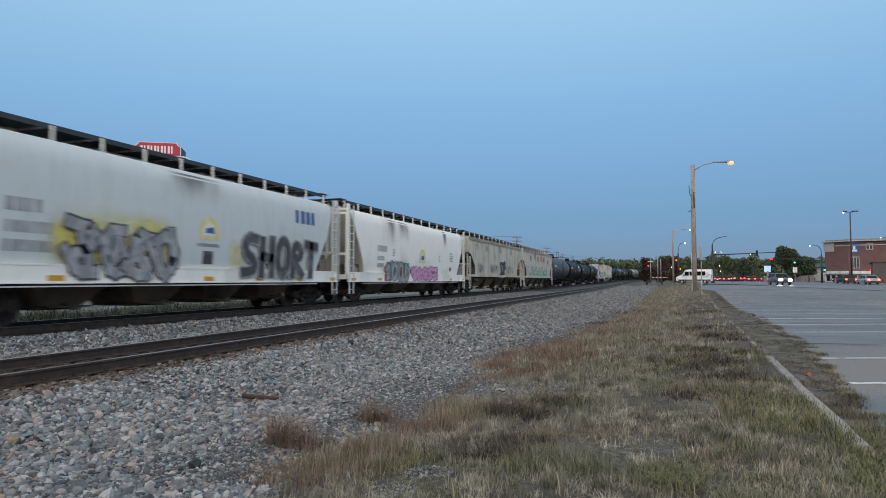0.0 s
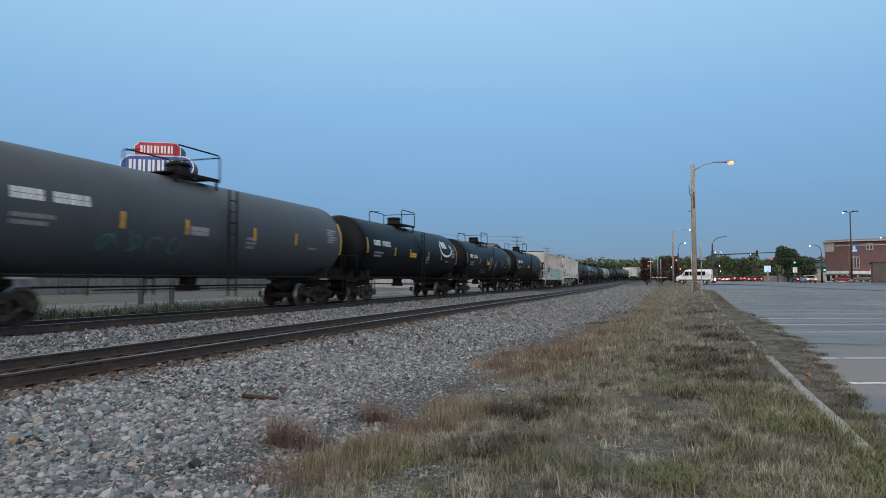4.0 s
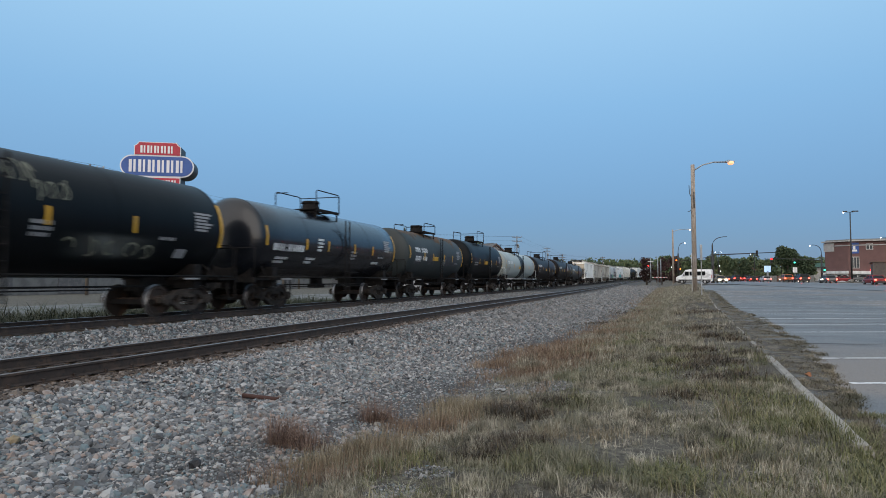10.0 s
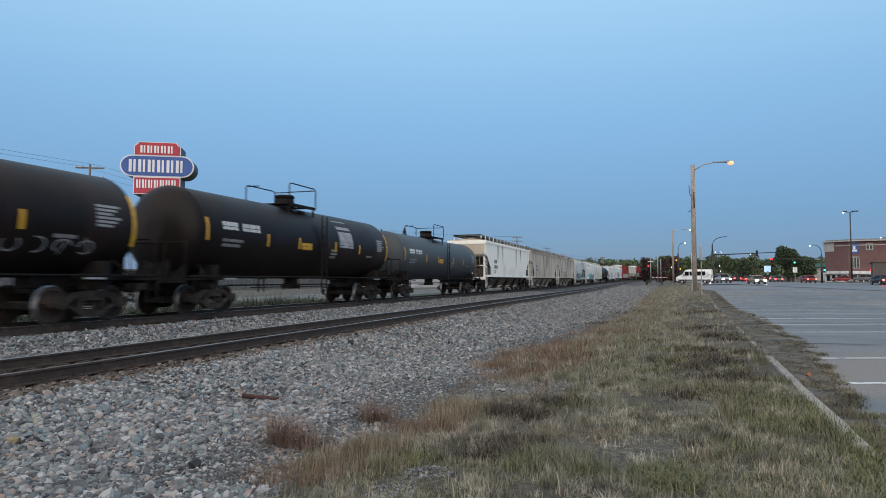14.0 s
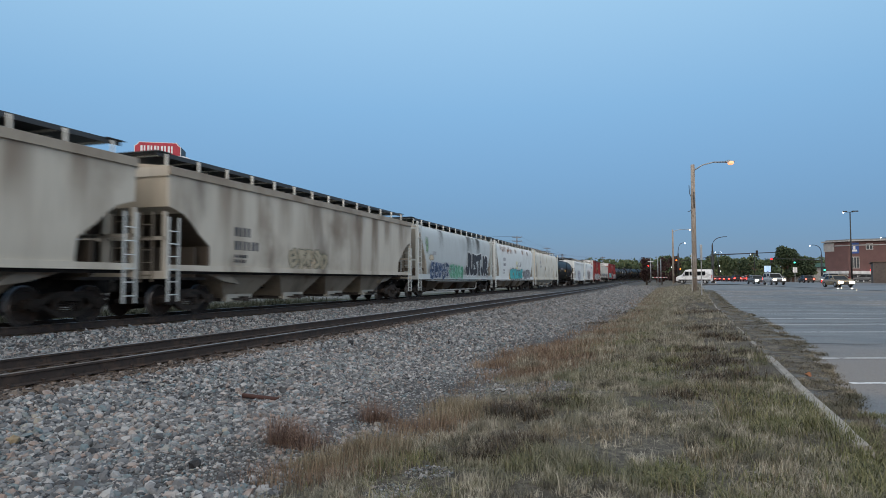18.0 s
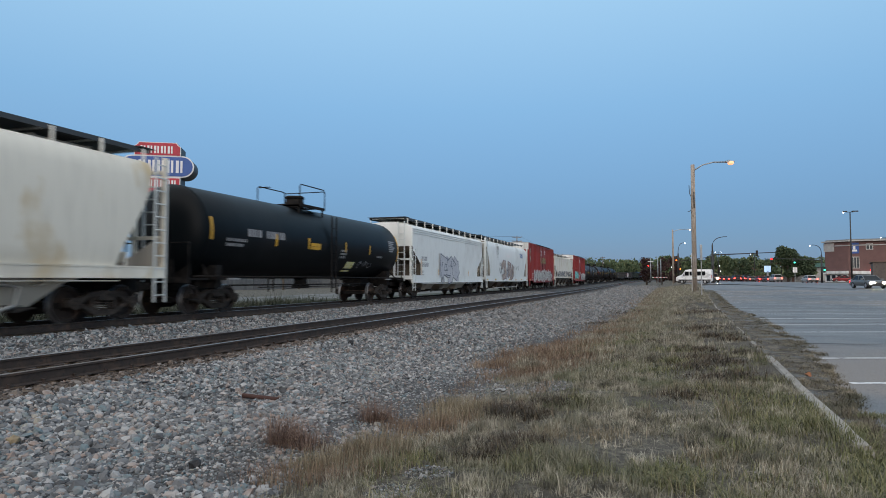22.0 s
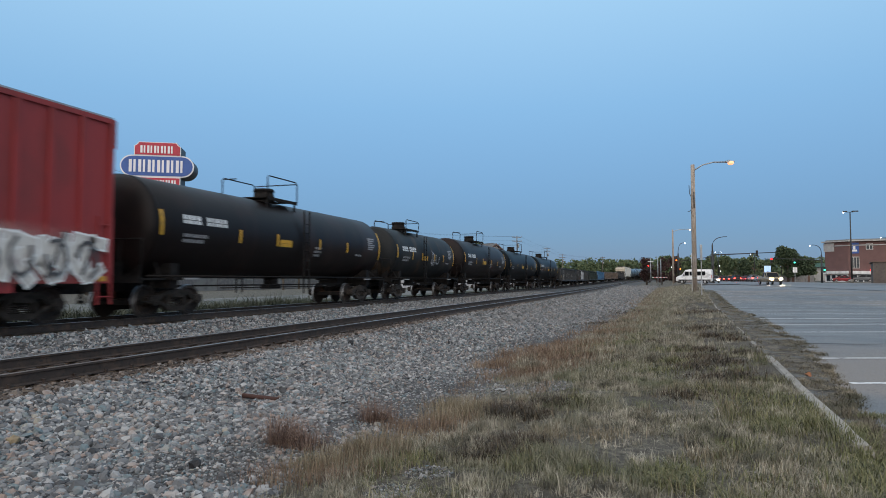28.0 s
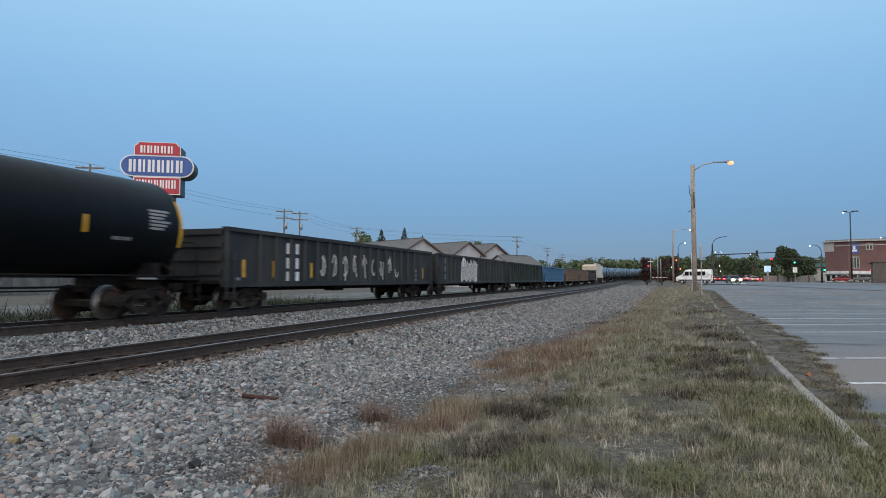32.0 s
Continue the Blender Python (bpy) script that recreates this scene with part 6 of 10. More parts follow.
hl = L(27) / 2
over = lambda z: fc(z) + 0.035
stain(w, over, S_CHALK, -6.1, 6.3, 0.95, 2.3, 0.012, "spray_mist")
paint_word(w, "????????????", -6.2, 6.2, 1.0, 2.25, over, P_CHALK, P_WHITE, 30, None, 0.34)
paint_word(w, "??????????????", -6.1, 6.1, 1.0, 2.2, lambda z: fc(z) + 0.1, P_CHAR, None, 45, None, 0.15)
paint_word(w, "??????", -1.9, 1.75, 2.95, 3.8, over, P_LIME, None, 31, None, 0.2)
paint_word(w, "??????", -1.8, 1.7, 3.0, 3.7, lambda z: fc(z) + 0.07, P_OLIVE, None, 32, None, 0.14)
bars(w, -1.65, 4.45, (8, 10, 9, 7), over, P_WHITE, 0.11, 32)
bars(w, 0.6, 4.55, (8, 10, 8), over, P_WHITE, 0.11, 33)
bars(w, -6.98, 1.7, (5, 5, 5, 5), fc, P_WHITE, 0.14, 34)
bars(w, 7.2, 1.8, (4, 4, 4, 4), over, P_DIM, 0.12, 34)
for q, z0, z1 in ((0.75, 3.7, 4.6), (0.85, 2.9, 3.8)):
    paint_word(w, "??", -hl + q, -hl + q + 0.7, z0, z1, fc, P_MINT, None, 44 + int(10 * q), None, 0.12)
w, fc = add(hopper(L(28), "grain", W_CREAM, "dusty cream covered hopper wagon with black scrawled graffiti", 4, None, W_BAY))
hl = L(28) / 2
paint_word(w, "?????? ? ????", -hl + 3.0, hl - 2.4, 1.5, 2.4, fc, P_CHAR, P_GREY, 35, None, 0.13)
w, fc = add(boxcar(L(29), W_RED, "bright oxide red boxcar with pale graffiti along its base", False))
hl = L(29) / 2
over = lambda z: fc(z) + 0.035
stain(w, over, S_CHALK, 1.4, 8.9, 0.9, 2.4, 0.012, "spray_mist")
paint_word(w, "????????", 1.8, 8.6, 1.02, 2.15, over, P_CHALK, P_WHITE, 36, None, 0.34)
paint_word(w, "????????", 1.9, 8.5, 1.0, 2.1, lambda z: fc(z) + 0.09, P_CHAR, None, 47, None, 0.13)
paint_word(w, "????", -hl + 2.4, -2.2, 1.25, 2.4, fc, P_TEAL, P_MINT, 37, P_MINT, 0.24)
bars(w, -1.1, 4.4, (10, 11, 8), over, P_WHITE, 0.12, 38)
block(w, over, P_WHITE, 0.0, 0.3, 1.95, 2.35)
bars(w, 0.5, 2.3, (4, 2, 3), over, P_WHITE, 0.16, 39)
bars(w, -1.1, 1.75, (5, 5, 5), over, P_WHITE, 0.1, 40)
w, fc = add(tank(L(30), W_BROWNBLACK, "brownish black tank wagon with white lettering bars", 1.5, gap=1.3, dome=0.5))
w, fc = add(tank(L(31), W_BROWNTANK, "brown soiled black tank wagon", 1.44, tall_rail=False, top=-1.5))
paint_word(w, "??", 0.4, 2.2, 2.0, 2.9, fc, P_GREY, None, 39, None, 0.14)
w, fc = add(tank(L(32), W_BROWNBLACK, "brownish black tank wagon with yellow stripes", gap=1.35, dome=0.5))
w, fc = add(tank(L(33), W_BLACK, "black tank wagon with white lettering bars", 1.47, marks=False))
w, fc = add(tank(L(34), W_BLACK, "black tank wagon with white lettering bars", 1.44))
w, fc = add(gondola(L(35), W_DARKGON, "black ribbed gondola wagon with white marks", 1.8))
hl = L(35) / 2
plate = lambda z: 1.515
for k, z in enumerate((2.05, 1.5, 0.98)):
    bars(w, -6.25, z, (1,), plate, P_WHITE, 0.4, 40 + k)
    bars(w, -5.6, z, (1,), plate, P_WHITE, 0.4, 44 + k)
for k in range(9):
    y = -3.75 + 1.0 * k
    paint_word(w, "?", y, y + 0.6, 1.15, 2.25, plate, P_CHALK, None, 41 + k, None, 0.14)
bars(w, hl - 3.3, 1.5, (3, 3, 3), plate, P_DIM, 0.16, 46)
bars(w, -hl + 1.1, 1.05, (4, 4), plate, P_DIM, 0.1, 47)
for y in (-8.95, -7.15, -4.5, hl - 2.0):
    block(w, plate, P_YELLOW, y, y + 0.16, 1.15, 1.75, "reflective_stripe")
w, fc = add(gondola(L(36), W_DARKGON, "black ribbed gondola wagon with a white sprayed patch", 1.8))
paint_word(w, "????", -4.6, -0.6, 1.0, 2.5, lambda z: 1.62, P_CHALK, P_PURPLE, 42, P_WHITE, 0.3)
bars(w, -L(36) / 2 + 2.3, 2.2, (2, 2, 2), lambda z: 1.515, P_WHITE, 0.34, 48)
w, fc = add(gondola(L(37), W_GREENGON, "dark green ribbed gondola wagon", 1.8))
w, fc = add(gondola(L(38), W_BLUEGON, "faded blue gondola wagon", 1.8))
w, fc = add(gondola(L(39), W_BROWNGON, "brown gondola wagon with pale patches", 1.8))
w, fc = add(gondola(L(40), W_BROWNGON, "plain brown ribbed gondola wagon", 1.8))
w, fc = add(gondola(L(41), W_DARKGON, "plain black ribbed gondola wagon", 1.8))
w, fc = add(hopper(L(42), "grain", W_CREAM, "pale covered hopper wagon", 4, None, W_BAY))
for k in range(43, len(JOINTS) - 1):
    add(tank(L(k), W_STEEL, "blue grey tank wagon far along the train"))


def wagon_pose(k, t):
    """A wagon's pose on the track at t seconds: its middle between its couplings."""
    return pose(*on_track((JOINTS[k] + JOINTS[k + 1]) / 2 - gone(t), FAR_X, FAR_Z)[:3], 0, 0, on_track((JOINTS[k] + JOINTS[k + 1]) / 2 - gone(t), FAR_X, FAR_Z)[3])


# ---- the street and what stands along it ----
LANE_IN = ((11.4, 140.8), (22.11, 76.91))      # towards the camera
LANE_OUT = ((30.99, 115.7), (22.23, 207.63))   # away from it


def street_z(y):
    return lot_z(y) + 0.4 * rise(y) + 0.03


def lane(line, u, side=0.0):
    (ax, ay), (bx, by) = line
    n = math.hypot(bx - ax, by - ay)
    dx, dy = (bx - ax) / n, (by - ay) / n
    x, y = ax + dx * u + dy * side, ay + dy * u - dx * side
    return pose(x, y, street_z(y), 0, 0, math.degrees(math.atan2(dy, dx)) - 90)


def inbound(u, side=0.0):
    """The lane towards the camera; before the junction it comes down the far street."""
    return lane(LANE_IN, u, side) if u >= 0 else lane(((13.4, 207.0), LANE_IN[0]), 66.23 + u, side)


def road_mesh():
    v, f = [], []
    for y in seq(20, 420, 10):
        li = 11.4 + (140.8 - y) * 0.1676
        lo = 30.99 - (y - 115.7) * 0.0953
        v += [(li - 4 if y < 140 else 8.3 + (y - 140) * 0.03, y, street_z(y)), (max(lo + 5, li + 6), y, street_z(y))]
    for k in range(len(v) // 2 - 1):
        f.append((2 * k, 2 * k + 1, 2 * k + 3, 2 * k + 2))
    me = mesh_of("road", v, f)
    me.materials.append(M_ROAD)
    return tagged(new("road", me), "worn grey asphalt street leading to a junction", "road", kind="structure")


road_mesh()
strip("side_street", lambda y: 5 + 0 * y, lambda y: 60 + 0 * y, seq(113, 131, 3), M_ROAD, "cross street of worn asphalt before the junction", "road", 0.02, lambda x, y: street_z(y) + 0.004)


def thing(name, label, category, m, group=""):
    o = new(name, None)
    o.empty_display_size = 0.3
    o.matrix_basis = m
    return tagged(o, label, category, group)


def glow(name, c, s):
    return mat(name, c, 0.4, emit=(c, s))


E_SODIUM = glow("sodium lamp glow", (1.0, 0.42, 0.22), 1.25)
E_COOL = glow("cool lamp glow", (0.85, 0.93, 1.0), 6)
E_WARMWHITE = glow("warm white lamp glow", (1.0, 0.84, 0.6), 8)
E_RED = glow("red signal glow", (1.0, 0.012, 0.012), 9)
E_TAIL = glow("tail lamp glow", (1.0, 0.012, 0.008), 60)
E_TAILDIM = glow("dim tail lamp", (0.9, 0.005, 0.004), 8.0)
E_GREEN = glow("green signal glow", (0.03, 1.0, 0.55), 6)
E_AMBER = glow("amber lamp glow", (1.0, 0.16, 0.015), 4)
E_HEAD = glow("headlamp glow", (1.0, 0.80, 0.5), 130)
E_HEADCOOL = glow("cool headlamp glow", (1.0, 0.93, 0.8), 110)
E_SHOP = glow("lit shop sign", (0.45, 0.65, 0.9), 0.6)


def ball(r, n=10, squash=1.0):
    bm = bmesh.new()
    bmesh.ops.create_uvsphere(bm, u_segments=n, v_segments=max(4, n // 2 + 1), radius=r)
    bmesh.ops.scale(bm, vec=(1, 1, squash), verts=bm.verts)
    for fc_ in bm.faces:
        fc_.smooth = True
    return bm


def arc(p0, p1, up, n=8):
    """A bent arm from p0 to p1 that rises first."""
    a, c = Vector(p0), Vector(p1)
    b = Vector((p0[0], p0[1], p1[2])) + Vector(up)
    return [a * (1 - k) ** 2 + b * 2 * k * (1 - k) + c * k * k for k in [i / n for i in range(n + 1)]]


# the timber lamp post beside the lot
p = thing("street_lamp", "tall weathered timber lamp post with a lit sodium lamp", "street lamp", pose(3.19, 59.03, 0.62))
bm = bmesh.new()
tube(bm, [(0, 0, 0), (0, 0, 5.5), (0, 0, 10.98)], [0.215, 0.19, 0.165], 14)
part("pole", fixed(bm, "pole"), M_POLE, p)
part("arm", tubes(([(0.12, 0, 10.5), (0.8, 0.25, 10.95), (1.7, 0.55, 11.2), (2.75, 0.9, 11.22)], 0.065)), M_GALV, p, "curved steel lamp arm")
hd = part("lamp_head", fixed(boxes((-0.42, 0.32, -0.14, 0.14, 0, 0.14), (-0.2, 0.0, -0.05, 0.05, 0.14, 0.24)), "head"), M_GALV, p, "", pose(3.1, 1.02, 11.17, 0, 0, 18))
part("lens", ball(0.27, 14, 0.7), E_SODIUM, hd, "glowing orange lens", pose(0.05, 0, -0.03))
part("ground_wire", tubes(([(-0.2, -0.05, 0), (-0.19, -0.05, 9.0)], 0.012)), M_GALV, p)
part("bracket", tubes(([(-0.17, 0, 7.0), (-0.45, 0, 6.9)], 0.03), ([(-0.17, 0, 8.2), (-0.3, 0, 8.5), (-0.32, 0, 9.2)], 0.03), ([(0.05, -0.18, 7.2), (0.05, -0.26, 8.6)], 0.05)), M_WIRE, p)
part("conduit", boxes((-0.235, -0.20, -0.08, -0.02, 0, 3.3)), P_WHITE, p, "pale conduit cover")
for z in (1.2, 2.6, 4.4):
    part("step_band", boxes((-0.21, 0.21, -0.21, 0.21, z, z + 0.03)), M_GALV, p)

p = thing("sign_post", "thin grey steel sign post seen edge on", "sign post", pose(2.86, 45.21, 0.62))
part("post", boxes((-0.03, 0.03, -0.03, 0.03, 0, 3.3)), M_GALV, p)
part("sign_plate", boxes((-0.06, 0.06, -0.3, 0.3, 2.3, 3.3)), M_GALV, p)

p = thing("street_lamp", "distant timber lamp post with a lit lamp", "street lamp", pose(3.43, 138.15, 0.9))
part("pole", tubes(([(0, 0, 0), (0, 0, 11.0)], [0.2, 0.15]), n=10), M_POLE, p)
part("footing", boxes((-0.3, 0.3, -0.3, 0.3, -0.7, 0.02)), M_KERB, p)
part("arm", tubes((arc((0, 0, 10.3), (3.1, 0.6, 11.05), (0.4, 0, 0.1)), 0.06)), M_GALV, p)
hd = part("lamp_head", boxes((2.8, 3.5, 0.5, 0.8, 10.95, 11.1)), M_GALV, p)
part("lens", ball(0.13, 10), E_WARMWHITE, hd, "", pose(3.3, 0.62, 10.92))


def signal_head(parent, m, lit, which):
    h = part("signal_head", shared("sighead", lambda: fixed(boxes((-0.18, 0.18, -0.12, 0.12, -0.55, 0.55)), "sighead")), M_BLACKSTEEL, parent, "", m)
    for k, z in enumerate((0.36, 0.0, -0.36)):
        part("signal_lens", (shared("siglit", lambda: fixed(ball(0.145, 12, 1.0), "siglit")) if k == which else shared("siglens", lambda: fixed(ball(0.15, 10, 1.0), "siglens"))).copy(), lit if k == which else M_BLACKSTEEL, h, "", pose(0, -0.13, z))
        part("visor", shared("visor", lambda: fixed(boxes((-0.15, 0.15, -0.3, -0.1, 0.13, 0.15), (-0.15, -0.13, -0.3, -0.1, -0.05, 0.15), (0.13, 0.15, -0.3, -0.1, -0.05, 0.15)), "visor")), M_BLACKSTEEL, h, "", pose(0, 0, z))
    return h


# junction masts
p = thing("signal_mast", "black traffic signal mast with curved lamp arm", "traffic signal", pose(10.21, 129.86, 0.87))
part("pole", tubes(([(0, 0, 0), (0, 0, 6.2)], [0.26, 0.2]), ([(0, 0, 6.0), (0, 0, 7.4)], 0.14), n=10), M_BLACKSTEEL, p)
part("lamp_arm", tubes((arc((0, 0, 7.2), (2.6, 0.8, 8.9), (0.1, 0, 0.0)), 0.07)), M_BLACKSTEEL, p)
part("signal_arm", tubes(([(0, 0, 5.45), (6, 1.9, 5.72), (11.5, 3.7, 5.95)], [0.13, 0.10, 0.07])), M_BLACKSTEEL, p)
part("base", boxes((-0.35, 0.35, -0.35, 0.35, 0, 0.4)), M_BLACKSTEEL, p)
signal_head(p, pose(7.9, 2.4, 5.75, 0, 0, 0), E_RED, 9)
part("side_sign", boxes((-0.35, 0.35, -0.05, 0.05, 4.3, 5.2)), M_BLACKSTEEL, p)
p = thing("signal_mast", "black traffic signal mast with a lit lamp and amber lights", "traffic signal", pose(4.25, 133.15, 1.0))
part("pole", tubes(([(0, 0, 0), (0, 0, 5.8)], [0.2, 0.14]), n=10), M_BLACKSTEEL, p)
part("footing", boxes((-0.35, 0.35, -0.35, 0.35, -0.8, 0.02)), M_KERB, p)
part("lamp_arm", tubes((arc((0, 0, 5.6), (1.25, 0.4, 7.9), (-0.1, 0, 0.2)), 0.06)), M_BLACKSTEEL, p)
part("lens", ball(0.13, 10), E_COOL, p, "", pose(1.3, 0.4, 7.8))
part("signal_arm", tubes(([(0, 0, 4.3), (6.0, 1.8, 5.1)], 0.08)), M_BLACKSTEEL, p)
signal_head(p, pose(-0.36, -0.15, 4.48), E_AMBER, 1)
signal_head(p, pose(0.35, -0.2, 2.4), E_AMBER, 0)
p = thing("signal_mast", "black signal mast with a curved lit lamp and green lights", "traffic signal", pose(30.87, 142.0, 0.95))
part("pole", tubes(([(0, 0, 0), (0, 0, 5.6)], [0.22, 0.14]), n=10), M_BLACKSTEEL, p)
part("lamp_arm", tubes((arc((0, 0, 5.4), (-2.0, -0.6, 7.5), (0.2, 0, 0.3)), 0.06)), M_BLACKSTEEL, p)
part("lens", ball(0.13, 10), E_COOL, p, "", pose(-2.05, -0.6, 7.4))
part("signal_arm", tubes(([(0, 0, 4.5), (-4.65, 0.55, 4.85), (-8.6, 2.55, 5.05)], [0.1, 0.08, 0.06])), M_BLACKSTEEL, p)
signal_head(p, pose(0.38, -0.3, 2.64), E_GREEN, 1)
signal_head(p, pose(-4.65, 0.4, 4.5), E_GREEN, 2)
signal_head(p, pose(-8.47, 2.4, 4.55), E_RED, 0)
p = thing("parking_lamp", "tall dark parking lot lamp with twin heads", "street lamp", pose(36.43, 143.85, 0.9))
part("pole", tubes(([(0, 0, 0), (0, 0, 14.1)], [0.16, 0.1]), n=8), M_BLACKSTEEL, p)
part("base", tubes(([(0, 0, 0), (0, 0, 0.9)], 0.3), n=10), M_KERB, p)
part("lamp_head", boxes((-1.3, -0.5, -0.2, 0.2, 14.1, 14.3)), M_BLACKSTEEL, p)
part("lamp_head", boxes((0.3, 1.4, -0.2, 0.2, 14.1, 14.3)), M_BLACKSTEEL, p)
part("cross_arm", boxes((-0.6, 0.6, -0.05, 0.05, 14.0, 14.1)), M_BLACKSTEEL, p)
part("lens", ball(0.14, 10), E_COOL, p, "", pose(-1.15, 0, 13.98))
for x, y, z, h in ((40.7, 138.0, 0.95, 8.6), (27.6, 207.0, 1.3, 8.0), (20.0, 232.0, 1.5, 9.5), (36.0, 215.0, 1.2, 9.0)):
    p = thing("street_lamp", "slim distant street lamp with a lit head", "street lamp", pose(x, y, z), "far street lamps")
    part("pole", tubes(([(0, 0, 0), (0, 0, h)], 0.1), n=6), M_BLACKSTEEL, p)
    part("lamp_arm", tubes(([(-0.9, 0, h), (0.9, 0, h)], 0.05)), M_BLACKSTEEL, p)
    for s in (-0.9, 0.9):
        part("lens", ball(0.10, 8), E_COOL, p, "", pose(s, 0, h - 0.05))
for x, y, z, h in ((15.6, 212.0, 1.3, 3.6), (17.4, 198.0, 1.3, 4.4), (12.0, 232.0, 1.5, 5.2), (21.4, 240.0, 1.5, 3.2), (4.4, 200.0, 1.3, 4.0)):
    p = thing("street_lamp", "low lit lamp on a slim distant post", "street lamp", pose(x, y, z), "far street lamps")
    part("pole", tubes(([(0, 0, 0), (0, 0, h)], 0.07), n=6), M_BLACKSTEEL, p)
    part("lens", ball(0.11, 8), E_COOL, p, "", pose(0, 0, h))

# level crossing signals
for x, y, h, lit in ((-0.99, 147.2, 5.4, True), (1.12, 147.9, 5.2, False), (0.5, 149.5, 5.4, False)):
    p = thing("crossing_signal", "white level crossing signal post with red lamps" if lit else "white steel crossing post", "crossing signal", pose(x, y, ground_z(x, y)))
    up = 1.1 - ground_z(x, y)
    part("post", tubes(([(0, 0, 0), (0, 0, h + up)], 0.08), n=8), M_GALV, p)
    if lit:
        for s in (-0.5, 0.5):
            part("target_disc", tubes(([(s, -0.1, 3.6 + up), (s, -0.06, 3.6 + up)], 0.3), n=12), M_BLACKSTEEL, p)
            part("lens", ball(0.12, 8), E_RED if s < 0 else M_BLACKSTEEL, p, "", pose(s, -0.16, 3.6 + up))
        part("crossbuck", boxes((-0.6, 0.6, -0.16, -0.12, 4.5 + up, 4.62 + up)), P_WHITE, p)
        part("gate_arm", boxes((0.3, 3.4, -0.1, 0.0, 1.0 + up, 1.12 + up)), P_WHITE, p, "white gate arm with red bands")
        for k in range(4):
            part("gate_band", boxes((0.7 + 0.75 * k, 1.0 + 0.75 * k, -0.105, 0.005, 0.995 + up, 1.125 + up)), P_RED, p)

# ---- vehicles ----
M_GLASS = mat("dark vehicle glass", (0.006, 0.008, 0.01), 0.12, 0.0, spec=0.15)
M_TYRE = mat("tyre rubber", (0.02, 0.02, 0.02), 0.85)
M_RIM = mat("alloy rim", (0.4, 0.4, 0.42), 0.35, 0.8)
M_PLASTIC = mat("black trim plastic", (0.025, 0.025, 0.027), 0.6)


def car_paint_simple(name, c):
    return mat(name, c, 0.42, 0.0, [(tuple(k * 0.8 for k in c), 2.0, 0.45, 0.65, ONE), (tuple(k * 0.55 for k in c), 0.8, 0.55, 0.7, (1, 1, 2.5))], coat=0.25, spec=0.3)


V_WHITE = car_paint_simple("white car paint", (0.4, 0.41, 0.42))
V_VAN = car_paint_simple("white van paint", (0.76, 0.78, 0.8))
V_SILVER = car_paint_simple("silver car paint", (0.13, 0.135, 0.14))
V_DARK = car_paint_simple("dark car paint", (0.016, 0.017, 0.019))
V_RED = car_paint_simple("red car paint", (0.26, 0.02, 0.025))
V_ORANGE = car_paint_simple("copper orange car paint", (0.42, 0.12, 0.03))
V_TAN = car_paint_simple("tan car paint", (0.26, 0.2, 0.125))


def wheel_mesh(r=0.34):
    bm = bmesh.new()
    rings(bm, [[(x, q * math.cos(2 * math.pi * k / 18), q * math.sin(2 * math.pi * k / 18)) for k in range(18)] for x, q in ((-0.1, r * 0.6), (-0.11, r * 0.95), (-0.07, r), (0.07, r), (0.11, r * 0.95), (0.1, r * 0.6))], smooth=False)
    return fixed(bm, "tyre")


